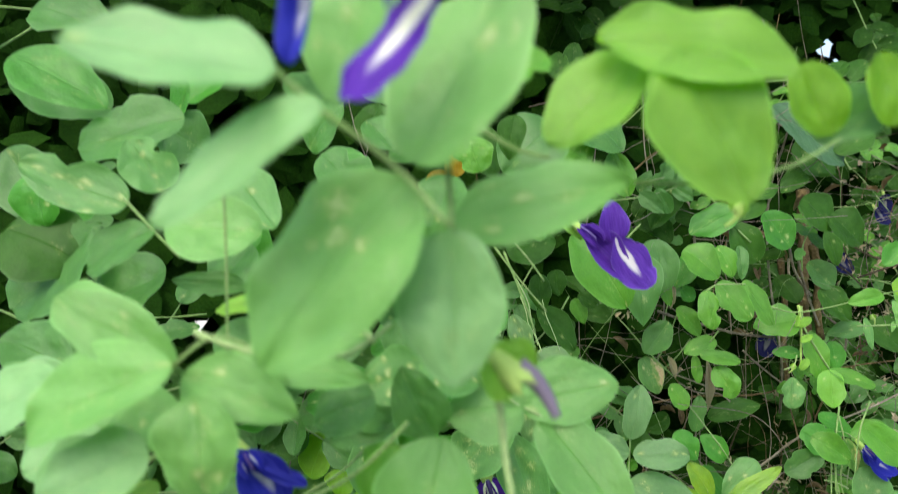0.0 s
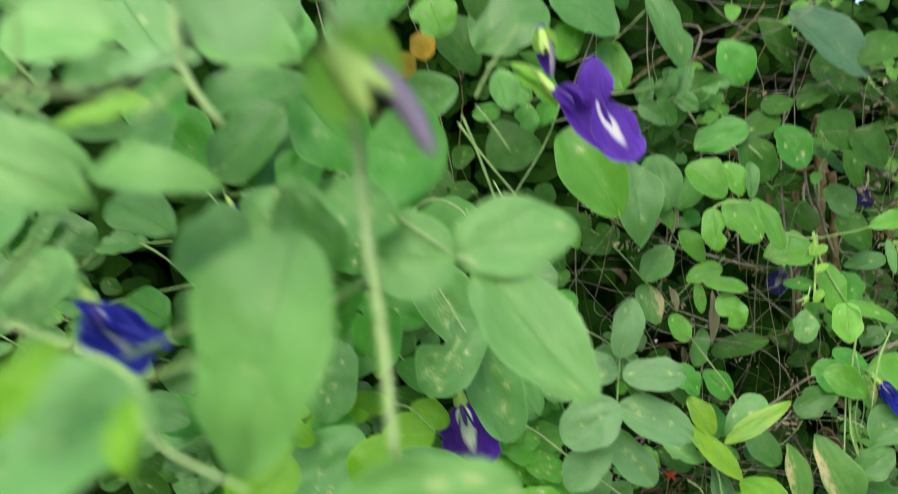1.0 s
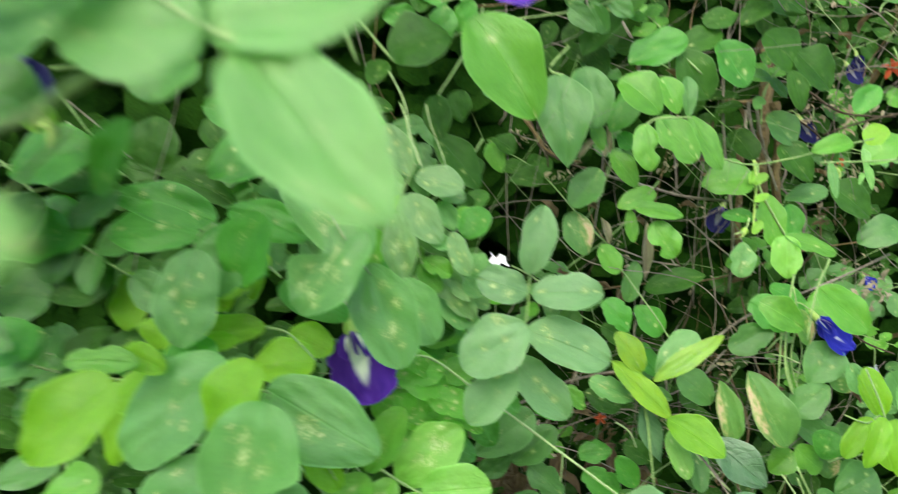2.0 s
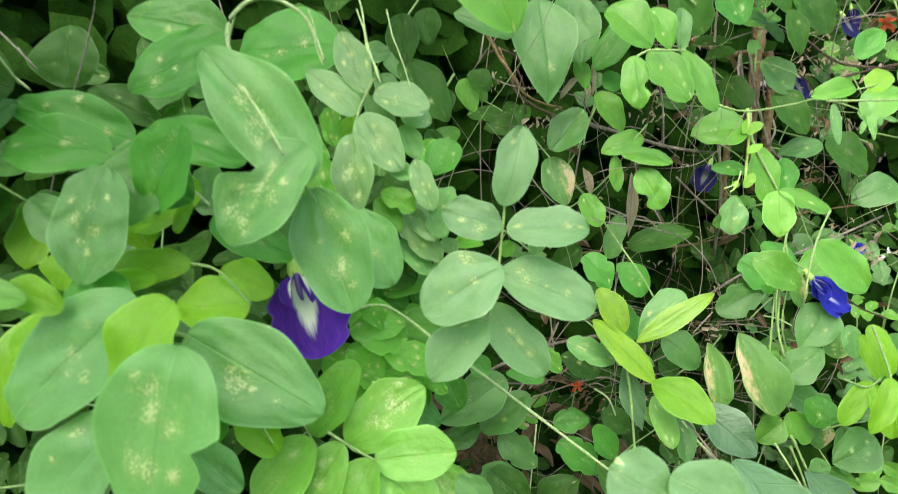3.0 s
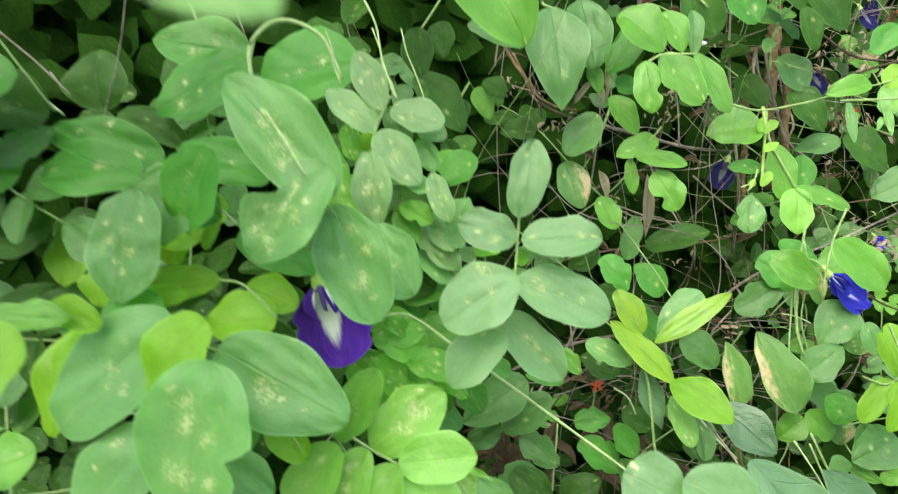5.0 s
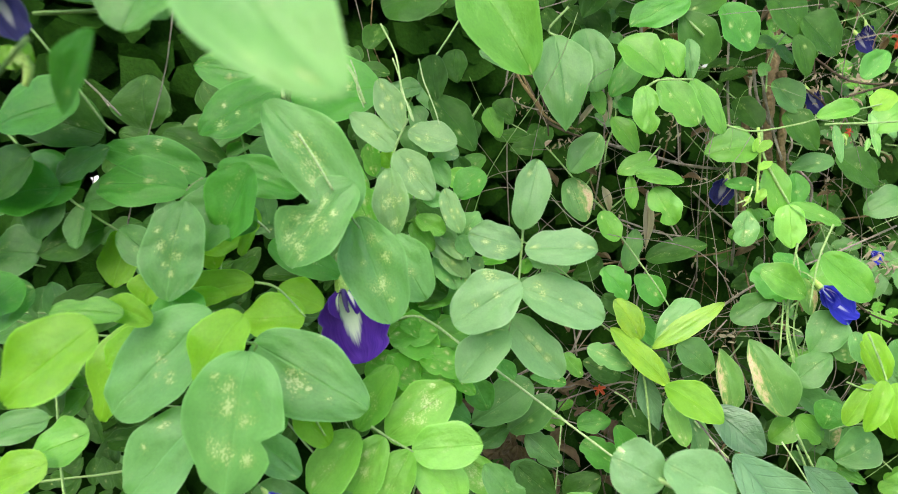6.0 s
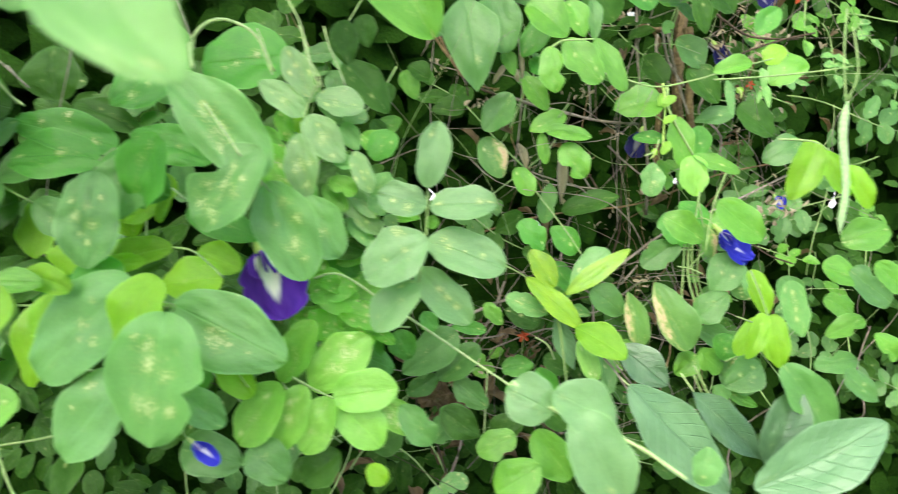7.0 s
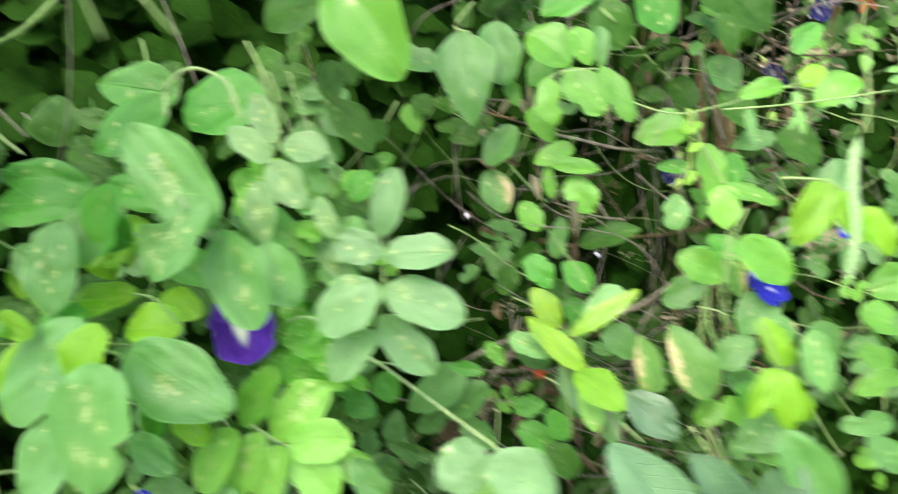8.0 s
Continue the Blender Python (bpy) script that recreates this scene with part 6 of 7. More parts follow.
stem(g, "straw", 0.88, [(10.1, 213.2, 1124), (24.9, 213.6, 1119.2), (39.5, 214.5, 1117.2), (52.6, 215.7, 1118.9), (64, 217.8, 1127.1)])
stem(g, "straw", 0.96, [(52.8, 209, 1141.4), (59.1, 209.1, 1138.5), (64.7, 208.9, 1134.6)])
tagged(stem(None, "bark", 4.94, [(525, 1068.9, 1033.6), (529.9, 1050.4, 965.7), (526.5, 1035.8, 911), (530.8, 1017.3, 843)], 0.8, "branch"), "brown woody upright branch inside the hedge", "branch")
tagged(stem(None, "grey", 1.70, [(469.3, 910.6, 1055.2), (468.4, 905.8, 1037.1), (474.8, 900.8, 1019.3), (482.3, 895.9, 1002.1)], 0.8, "branch"), "thin grey bare branch crossing the hedge", "branch")
tagged(stem(None, "bark", 1.65, [(211.2, 899, 1060.3), (224.2, 893.1, 1039.6), (237, 888.2, 1023.2), (246.4, 884.1, 1008.7)], 0.8, "branch"), "brown woody upright branch inside the hedge", "branch")
tagged(stem(None, "bark", 1.39, [(223, 900.9, 1049.5), (232.7, 895.7, 1031.1), (243.2, 891.9, 1018.2), (250.4, 888.6, 1006.8), (269, 885.7, 998), (288.6, 884.2, 994.6)], 0.8, "branch"), "brown woody upright branch inside the hedge", "branch")
tagged(stem(None, "brown", 1.14, [(244.3, 910.4, 1029.4), (251.7, 905.9, 1013.3), (255.2, 898.4, 986.1)], 0.8, "twig"), "thin brown twig in a gap of the hedge", "twig")
tagged(stem(None, "grey", 0.99, [(370.3, 884.8, 1025.1), (378.8, 886.5, 1032.4), (386.6, 878.4, 1003.5), (389.3, 867.6, 963.8)], 0.8, "branch"), "thin grey bare branch crossing the hedge", "branch")
tagged(stem(None, "grey", 1.08, [(358.5, 853.8, 947.4), (364.7, 848.7, 929.4), (376.4, 843.1, 910), (386.8, 838.4, 893.8)], 0.8, "branch"), "thin grey bare branch crossing the hedge", "branch")
tagged(stem(None, "grey", 0.98, [(322.2, 844.1, 907.5), (344.4, 840.6, 897), (368.8, 839.9, 897.1), (382.7, 837.1, 888.3)], 0.8, "branch"), "thin grey bare branch crossing the hedge", "branch")
tagged(stem(None, "young", 1.63, [(465.2, 865.9, 1004.2), (467.8, 859.6, 981.3), (466.7, 852.6, 955.1), (465.6, 845.8, 929.9)], 0.8, "vine"), "light green twining vine", "vine")
tagged(stem(None, "straw", 0.87, [(461.7, 850.1, 945.4), (457.8, 847.1, 933.7), (446.1, 845.9, 927.9)], 0.8, "vine"), "pale straw-coloured twining vine", "vine")
tagged(stem(None, "grey", 0.99, [(284.6, 827.8, 804.6), (287.6, 822.7, 786.1), (290.7, 816.9, 765)], 0.8, "branch"), "thin grey bare branch crossing the hedge", "branch")
tagged(stem(None, "grey", 0.88, [(268.6, 807.3, 726.7), (281.7, 811.3, 743.3), (292, 815.5, 759.7)], 0.8, "branch"), "thin grey bare branch crossing the hedge", "branch")
tagged(stem(None, "straw", 1.03, [(322.2, 769.9, 748), (335.5, 767.4, 740.1), (342.8, 763.2, 725.5)], 0.8, "vine"), "pale straw-coloured twining vine", "vine")
tagged(stem(None, "straw", 0.96, [(274, 780.2, 703.9), (272.9, 773.5, 679.1), (270.4, 762.5, 637.8)], 0.8, "vine"), "pale straw-coloured twining vine", "vine")
tagged(stem(None, "straw", 1.07, [(373.3, 689.4, 762.4), (385.1, 685.3, 748.7), (402.7, 680.7, 733.5)], 0.8, "vine"), "pale straw-coloured twining vine", "vine")
tagged(stem(None, "green", 1.25, [(468, 759.3, 878.6), (467.2, 751.8, 850.6), (467.4, 744.3, 822.7), (474.2, 737.9, 799.7)], 0.8, "vine"), "thin green vine climbing over the leaves", "vine")
tagged(stem(None, "green", 0.96, [(463.2, 753.1, 855.1), (461.7, 744.4, 822.4), (460.7, 738.1, 799.1)], 0.8, "vine"), "thin green vine climbing over the leaves", "vine")
tagged(stem(None, "straw", 0.75, [(464.3, 766.4, 827.5), (476.9, 765.5, 825.7), (489.6, 763.8, 820.5)], 0.8, "vine"), "pale straw-coloured twining vine", "vine")
tagged(stem(None, "grey", 0.80, [(418.1, 800.5, 795.1), (435.9, 805.5, 815.5)], 0.8, "branch"), "thin grey bare branch crossing the hedge", "branch")
tagged(stem(None, "straw", 0.77, [(437.4, 665.9, 759.3), (452, 660, 739.2), (462.6, 655.4, 723.1)], 0.8, "vine"), "pale straw-coloured twining vine", "vine")
tagged(stem(None, "straw", 0.69, [(458.4, 662.7, 749.9), (465, 658.7, 735.6), (469.9, 655.2, 723.4)], 0.8, "vine"), "pale straw-coloured twining vine", "vine")
tagged(stem(None, "green", 0.91, [(491.2, 694.5, 755.9), (502.4, 695.4, 760.8), (525, 696, 765.4)], 0.8, "vine"), "thin green vine climbing over the leaves", "vine")
tagged(stem(None, "brown", 1.46, [(562.4, 921.9, 1030.7), (591.2, 924, 1041.6), (625.9, 925.9, 1052.2), (660.7, 926.8, 1059.5)], 0.8, "twig"), "thin brown twig in a gap of the hedge", "twig")
tagged(stem(None, "brown", 1.08, [(536.7, 948.7, 1050), (561.5, 943.5, 1033.7), (577.3, 938.5, 1017)], 0.8, "twig"), "thin brown twig in a gap of the hedge", "twig")
tagged(stem(None, "brown", 1.14, [(576.4, 846.8, 830.9), (599.8, 842, 815.5), (628.6, 838.5, 805.9)], 0.8, "twig"), "thin brown twig in a gap of the hedge", "twig")

g = thing("flower_shoot", (461.1, 849.3, 980.6), "slender shoot with small pale bracts", "plant", "")
leaf(g, "lime", (461.1, 849.3, 980.6), (475.6, 851.8, 991.6), 10.0)
leaf(g, "lime", (462.9, 844.5, 963.1), (476.4, 846.5, 972), 8.9)
leaf(g, "lime", (461, 835.9, 931.1), (470.1, 839.4, 944.9), 9.6)
leaf(g, "lime", (457.9, 849.3, 980.4), (460.5, 853, 994.5), 6.5)
bud("green", (458.9, 847.3, 934.8), (451.7, 844.9, 925), 6.5, "closed pale green flower bud on a vine")

g = thing("compound_leaf", (547.1, 816.6, 1022.8), "pale drooping shoot tip with folded leaflets", "leaf", "pea leaves on the front of the hedge")
leaf(g, "pale", (547.1, 816.6, 1022.8), (550, 810.5, 1000.2), 9.3)
leaf(g, "pale", (548.7, 812.4, 1007.4), (555.7, 805.8, 983.6), 8.6)
leaf(g, "pale", (547, 810.5, 1000.1), (543.5, 807.3, 987.9), 5.2)
bud("green", (533.8, 832.2, 1002.2), (536.3, 829.2, 991.3), 7.2, "closed pale green flower bud on a vine")

g = thing("compound_leaf", (499.2, 796.2, 864.9), "small leaves half dried at the edge", "leaf", "pea leaves on the front of the hedge")
leaf(g, "brown", (499.2, 796.2, 864.9), (507.9, 786.6, 830.4), 19.8)
leaf(g, "blotched", (540.7, 780.6, 812), (543.8, 773.8, 787.2), 32.7)
leaf(g, "grey", (526, 744.5, 830), (537.7, 736.8, 802.6), 19.5)
leaf(g, "green", (300.6, 773.2, 873), (325.3, 765.1, 845.7), 27.4, shape=9)
leaf(g, "green", (338.2, 799.7, 859.9), (365.2, 791.8, 833.8), 28.2)
leaf(g, "blotched", (516.8, 741.4, 740.8), (518.8, 734.9, 716.8), 24.3)
leaf(g, "grey", (480.3, 680.1, 740.1), (484.6, 675.4, 723), 17.0)
leaf(g, "fresh", (495.6, 686.4, 726.6), (522.6, 682.4, 714.6), 12.5)
leaf(g, "green", (514.1, 732.9, 766.7), (503.5, 726.5, 741.8), 29.5)
leaf(g, "green", (202.8, 686.8, 810.8), (216.3, 682.7, 796.9), 17.4)
leaf(g, "green", (231.1, 701.4, 791.2), (262.6, 699.5, 787.5), 13.8)
leaf(g, "fresh", (264, 734.1, 800.8), (281.4, 728.3, 781), 16.5, shape=9)
leaf(g, "green", (342.5, 808.5, 816.3), (373.1, 799.6, 786.8), 26.3)
leaf(g, "dark", (290.1, 778.3, 775.4), (326.8, 773.6, 762.2), 27.0)
# flake clumps: dry scraps, some put where bright background shows through
debris((226.7, 906.6, 1013.3), 14.8, 14, "scraps 956", "flake")
debris((272, 895.4, 977), 17.0, 16, "scraps 1103", "flake")
debris((391, 918.1, 997.3), 16.4, 18, "scraps 1275", "flake")
debris((462.2, 978.6, 1076.1), 16.1, 14, "scraps 1247", "flake")
debris((479.7, 925, 879.4), 16.1, 14, "scraps 1592", "flake")
debris((631.2, 987.2, 1049.8), 28.0, 26, "scraps 1556", "flake")
debris((622.9, 948.7, 982.9), 21.1, 20, "scraps 1668", "flake")
debris((662.2, 933.5, 854.4), 25.5, 26, "scraps 1912", "flake")
debris((390.9, 913.5, 903.6), 26.5, 16, "scraps 1418", "dead")
debris((464.6, 856.5, 777.4), 15.2, 16, "scraps 1780", "flake")
debris((221.5, 826.4, 639), 35.1, 26, "scraps 1580", "dead")
debris((337.8, 857.1, 688.8), 24.1, 14, "scraps 1680", "dead")
debris((436, 770.7, 686.7), 18.1, 12, "scraps 1980", "dead")
debris((577.7, 1007.3, 1041.6), 22.2, 14, "scraps 1465", "flake")
debris((282.4, 846.1, 795.3), 10.2, 8, "scraps 1440", "flake")
debris((612.5, 1014.4, 1071.6), 22.2, 16, "scraps 1475", "flake")
debris((577.6, 916.5, 935.5), 20.5, 12, "scraps 1690", "dead")
debris((617.8, 889.1, 838.5), 20.5, 14, "scraps 1920", "flake")
debris((578.5, 930.6, 987.9), 12.0, 10, "scraps 1605", "flake")
debris((354, 836.3, 690.3), 11.7, 8, "scraps 1730", "flake")

g = thing("compound_leaf", (150.3, 627.5, 869.3), "crinkled fresh green leaflets crowded behind the spotted leaves", "leaf", "pea leaves on the front of the hedge")
leaf(g, "crinkled", (150.3, 627.5, 869.3), (171.9, 620.1, 843.5), 24.5, shape=9)
leaf(g, "green", (149.9, 619.5, 838.9), (169.9, 610.1, 805.9), 22.2)
leaf(g, "crinkled", (152.2, 586.7, 832.7), (168.8, 585.9, 831.1), 10.5)
leaf(g, "crinkled", (103.4, 610.7, 840.6), (127.7, 605.8, 824.3), 27.5)
leaf(g, "green", (154.2, 629, 797.4), (180, 625.2, 785.6), 21.8)
leaf(g, "crinkled", (167.3, 597, 834.1), (181.9, 594.1, 824.5), 10.7)
leaf(g, "crinkled", (81.4, 645, 967.1), (101, 635.4, 933.1), 28.9, shape=9)
leaf(g, "green", (89.4, 649.7, 946.9), (120.2, 642.2, 921.5), 28.8)
leaf(g, "grey", (165.7, 598.8, 937.7), (176.2, 595.1, 924.8), 13.5)
leaf(g, "green", (127.4, 628.6, 909.9), (149.9, 623.2, 891.8), 24.3, shape=9)
leaf(g, "green", (182.6, 654.8, 974.7), (162.3, 650.5, 956.9), 25.2)
leaf(g, "crinkled", (154.5, 665.2, 972.4), (174.7, 661.8, 961.3), 18.4)
leaf(g, "crinkled", (100, 631.4, 995.6), (105.2, 625.1, 972.5), 13.9)
leaf(g, "young", (108.4, 639.7, 988.8), (116, 636.5, 977.6), 14.2)
leaf(g, "crinkled", (73.2, 658.5, 978.3), (91.3, 649.7, 947), 25.9)
leaf(g, "crinkled", (147.1, 635.7, 899.6), (173.8, 630.6, 883), 23.0, shape=9)
leaf(g, "green", (129, 633.5, 889.8), (152.3, 627, 867.6), 24.7)
leaf(g, "crinkled", (112.4, 621.8, 883), (131.2, 616.9, 866.4), 20.4)
leaf(g, "green", (158.5, 641.3, 882.9), (178.6, 634.2, 858.3), 22.9)
leaf(g, "green", (180.7, 642.9, 813.1), (193.6, 636.6, 790.8), 23.8)
leaf(g, "silver", (145.9, 614.4, 994.4), (164.3, 612.9, 990.5), 15.8)
stem(g, "brown", 0.52, [(167.2, 609.1, 918.3), (166.8, 605.5, 904.9), (170.2, 602, 891.8)])
debris((98.3, 611.9, 961.1), 4.7, 4, "scraps 810", "flake")
debris((168.9, 605.5, 905), 6.9, 6, "scraps 1188", "flake")

g = thing("compound_leaf", (155.9, 598.7, 858.6), "shiny crinkled green leaflets between the flower and the stalk", "leaf", "pea leaves on the front of the hedge")
leaf(g, "crinkled", (155.9, 598.7, 858.6), (120.6, 589.3, 866.6), 27.2, shape=9)
leaf(g, "crinkled", (143, 596.3, 867.8), (128.2, 586.9, 877.8), 13.8)
leaf(g, "crinkled", (139.8, 591.4, 829.8), (120.5, 586.1, 854.8), 23.0, shape=9)
leaf(g, "crinkled", (175.8, 608.9, 840.6), (140.9, 596.6, 837.7), 25.3, shape=9)
leaf(g, "fresh", (176.6, 624.8, 861.7), (149.8, 612, 857.6), 21.5)
leaf(g, "crinkled", (154.8, 601.8, 831.3), (134, 593.7, 845.5), 16.4)
leaf(g, "silver", (151, 610.6, 941.7), (169.7, 592.7, 923), 17.7)
leaf(g, "silver", (130.4, 614.2, 933.8), (152, 599.8, 928.4), 20.6, shape=1)
leaf(g, "grey", (151.2, 616, 923.1), (167.1, 597.2, 900.9), 20.2)
leaf(g, "fresh", (164.1, 633.4, 892.5), (138, 618.2, 879.6), 22.9)
leaf(g, "silver", (174.2, 628.9, 915.7), (183.2, 614.9, 910.4), 10.8)
leaf(g, "crinkled", (181.7, 638.1, 912), (201.2, 625.8, 914.4), 11.1)
leaf(g, "fresh", (151.1, 626.9, 905.9), (140.8, 613.6, 901.5), 13.0)

g = thing("compound_leaf", (-9.7, 518.5, 1083), "broad soft green pea leaf behind the budding vine", "leaf", "pea leaves on the front of the hedge")
leaf(g, "mid", (-9.7, 518.5, 1083), (-53.1, 505.8, 1100.8), 55.5, shape=0)
leaf(g, "green", (-85.8, 542.2, 1080.1), (-123.9, 534.2, 1122), 47.5)
leaf(g, "mid", (-5.8, 549.1, 1139), (-50.9, 530.9, 1126.5), 42.6)
leaf(g, "mid", (29.6, 549.8, 1183.6), (45.8, 544.4, 1214.5), 53.0)
leaf(g, "mid", (43.3, 559.5, 1117), (86.9, 555.1, 1140.2), 39.6, shape=1)
leaf(g, "green", (86.9, 368.7, 1112.5), (79.8, 354.9, 1078.9), 30.2, shape=1)
leaf(g, "mid", (43.3, 434.3, 1077.4), (37.6, 419.7, 1052.7), 32.6, shape=1)
leaf(g, "sick", (72.6, 384.1, 1067.6), (53.9, 377.1, 1085.5), 27.8, shape=1)
stem(g, "green", 1.51, [(50.4, 539.7, 1116.8), (13.7, 530.6, 1082.7), (-16.1, 526, 1071.1), (-61.3, 521.5, 1066.7)])

g = thing("compound_leaf", (-72.1, 573.9, 1022.7), "rounded shaded leaflets below the budding vine", "leaf", "pea leaves on the front of the hedge")
leaf(g, "green", (-72.1, 573.9, 1022.7), (-112.9, 554.9, 1003.5), 43.0, shape=1)
leaf(g, "green", (-83.4, 563.2, 967.5), (-120.1, 547, 962.1), 41.3, shape=1)
leaf(g, "green", (-136.1, 578, 961.1), (-167.6, 566, 976.9), 35.8)
leaf(g, "green", (26.5, 538, 945.6), (47.4, 535.2, 988.9), 44.5, shape=1)
leaf(g, "mid", (27.6, 553.4, 974.7), (11.1, 533.3, 938.2), 41.3, shape=1)
leaf(g, "green", (-94.1, 532.8, 916), (-112.1, 515.7, 896.8), 37.2)
leaf(g, "mid", (-124.6, 511.2, 923.6), (-87, 500.4, 913.7), 27.7)
leaf(g, "green", (-4.8, 529.7, 913.3), (18.8, 515.5, 891.5), 32.3)

g = thing("compound_leaf", (-145.1, 442.5, 1200.1), "dusty green leaflets high on the shaded side of the hedge", "leaf", "pea leaves on the front of the hedge")
leaf(g, "mid", (-145.1, 442.5, 1200.1), (-199.2, 429.6, 1222), 42.3, shape=1)
leaf(g, "mid", (-246.3, 483, 1174.9), (-205.4, 467.2, 1125.6), 43.5, shape=1)
leaf(g, "mid", (-222, 487, 1271.1), (-164.3, 476.1, 1250.6), 42.6)
leaf(g, "green", (-137.3, 504.3, 1204.9), (-120.2, 495.7, 1223.8), 32.3)
leaf(g, "green", (-18.4, 456.8, 1167.1), (20.1, 445.5, 1153.9), 32.5, shape=1)
leaf(g, "mid", (7.8, 472.5, 1196.8), (28.5, 459.4, 1178.6), 25.9, shape=1)
leaf(g, "mid", (-31.5, 477.5, 1178), (-6.8, 470.8, 1207.4), 34.1)
leaf(g, "green", (-87.3, 478.8, 1138.9), (-66.8, 464.4, 1110.1), 38.7, shape=1)

g = thing("compound_leaf", (-18.4, 259.3, 1086.1), "pale green leaflets low on the near vine", "leaf", "pea leaves on the front of the hedge")
leaf(g, "pale", (-18.4, 259.3, 1086.1), (-35.5, 244.8, 1076.8), 24.3)
leaf(g, "dusty", (-71.4, 256.2, 1050.3), (-36.3, 249.3, 1072.8), 22.7)
leaf(g, "mid", (-173.4, 373.6, 1072.8), (-128.4, 363, 1061.8), 31.0, shape=1)
leaf(g, "mid", (-146.1, 397.1, 1084.2), (-125.4, 383.5, 1062.1), 36.0)
leaf(g, "mid", (61.5, 329.5, 1079.6), (38.3, 314.6, 1070.6), 28.4, shape=9)
leaf(g, "mid", (5.8, 360.7, 1037.5), (33.9, 352.6, 1053.8), 23.4)
leaf(g, "green", (46.9, 362, 1026.5), (65, 354, 1048.7), 20.5)

g = thing("compound_leaf", (-24.5, 517.1, 1206.1), "green leaflets behind the near purple flower", "leaf", "pea leaves on the front of the hedge")
leaf(g, "mid", (-24.5, 517.1, 1206.1), (-56.5, 505.6, 1226.9), 35.6, shape=1)
leaf(g, "green", (-113.6, 555.9, 1239.4), (-141.2, 537.4, 1211.7), 43.0, shape=1)
leaf(g, "mid", (-109.8, 496, 1176.5), (-134.7, 484.5, 1194), 42.6, shape=1)
leaf(g, "mid", (-14.4, 542.9, 1237.4), (25.2, 530.5, 1215.9), 37.2, shape=1)
leaf(g, "green", (49.6, 567.5, 1233.7), (26.6, 548.8, 1202.2), 34.4, shape=1)
leaf(g, "mid", (87.2, 593.3, 1251), (58.1, 573.3, 1213.6), 40.3, shape=1)
leaf(g, "mid", (13.9, 525.7, 1176), (47.4, 517.2, 1183.7), 36.4, shape=1)
leaf(g, "green", (-23.7, 513, 1178.7), (-4.3, 498.3, 1151.6), 31.7, shape=1)
leaf(g, "green", (-184.7, 496.1, 1148.5), (-211.2, 479, 1128.9), 47.5, shape=1)
leaf(g, "mid", (-181, 482.9, 1193.4), (-132.5, 472.2, 1178.3), 41.6, shape=1)

g = thing("compound_leaf", (-49.1, 263.8, 1052.2), "pale and lime leaflets low on the near vine", "leaf", "pea leaves on the front of the hedge")
leaf(g, "lime", (-49.1, 263.8, 1052.2), (-61.4, 247.9, 1033.7), 17.0)
leaf(g, "lime", (-33.2, 269.8, 1050.6), (-42.4, 254.3, 1033), 14.5)
leaf(g, "dusty", (-59.3, 280, 1064.2), (-82.2, 264.5, 1053.6), 23.7)
leaf(g, "pale", (-77.9, 300.9, 1077.9), (-44, 289.3, 1064), 27.9)
leaf(g, "dusty", (-111.2, 309.1, 1081.9), (-80.2, 295.9, 1059), 24.1)
leaf(g, "pale", (-24.2, 294.1, 1072.6), (-24, 278.7, 1050.7), 24.6)
leaf(g, "pale", (-69.6, 272.3, 1119), (-29.9, 261.5, 1107.9), 22.2)
stem(g, "green", 1.26, [(-16.9, 280.2, 1077.1), (-35.2, 275.9, 1058), (-55.5, 272.7, 1047.6), (-78.9, 269.9, 1040.5)])

DEPTH0 = 0.57
DEPTHX = 0.55
LAYERS = ((0.06, 250), (0.16, 360), (0.27, 300))

# ---- the inside of the hedge: more leaves, twigs and litter ----
def front(x, z):
    """Distance of the hedge's leafy front."""
    return DEPTH0 + DEPTHX * max(-0.2, min(0.75, x)) + 0.03 * noise.noise((x * 5, z * 5, 3))


def sprig(kind, count, seed, size):
    """A whole compound leaf: paired leaflets and one at the end, on a thin stalk."""
    rng = random.Random(seed)
    ob = thing("compound_leaf", (0, 0, 0), "", "leaf", "leaves inside the hedge")
    reach = size * (count // 2 + 1) * 0.75
    bm = bmesh.new()
    line = [Vector((0.05 * reach * math.sin(3 * k / 5), reach * k / 5, -0.10 * reach * (k / 5) ** 2)) for k in range(-5, 6)]
    tube_into(bm, line, 0.0011, 0.0007, 5)
    part("stalk", bm, STEM["green"], ob)
    for k in range(count):
        v = 1.0 if k == count - 1 else 0.35 + 0.6 * (k // 2) / max(1, count // 2)
        foot = Vector((0.0, reach * v, -0.10 * reach * v * v))
        turn = 0 if k == count - 1 else (1 if k % 2 else -1) * rng.uniform(50, 80)
        way = Matrix.Rotation(radians(turn), 3, "Z") @ Vector((0, 1, rng.uniform(-0.35, 0.15)))
        blade_ob = under(new("leaflet", rng.choice(BLADES[kind])), ob)
        long = size * rng.uniform(0.8, 1.15)
        blade_ob.matrix_basis = blade_pose(foot, foot + way.normalized() * long, long * rng.uniform(0.55, 0.75), rng.uniform(-15, 15), Vector((0, 0, 1)))
    return ob


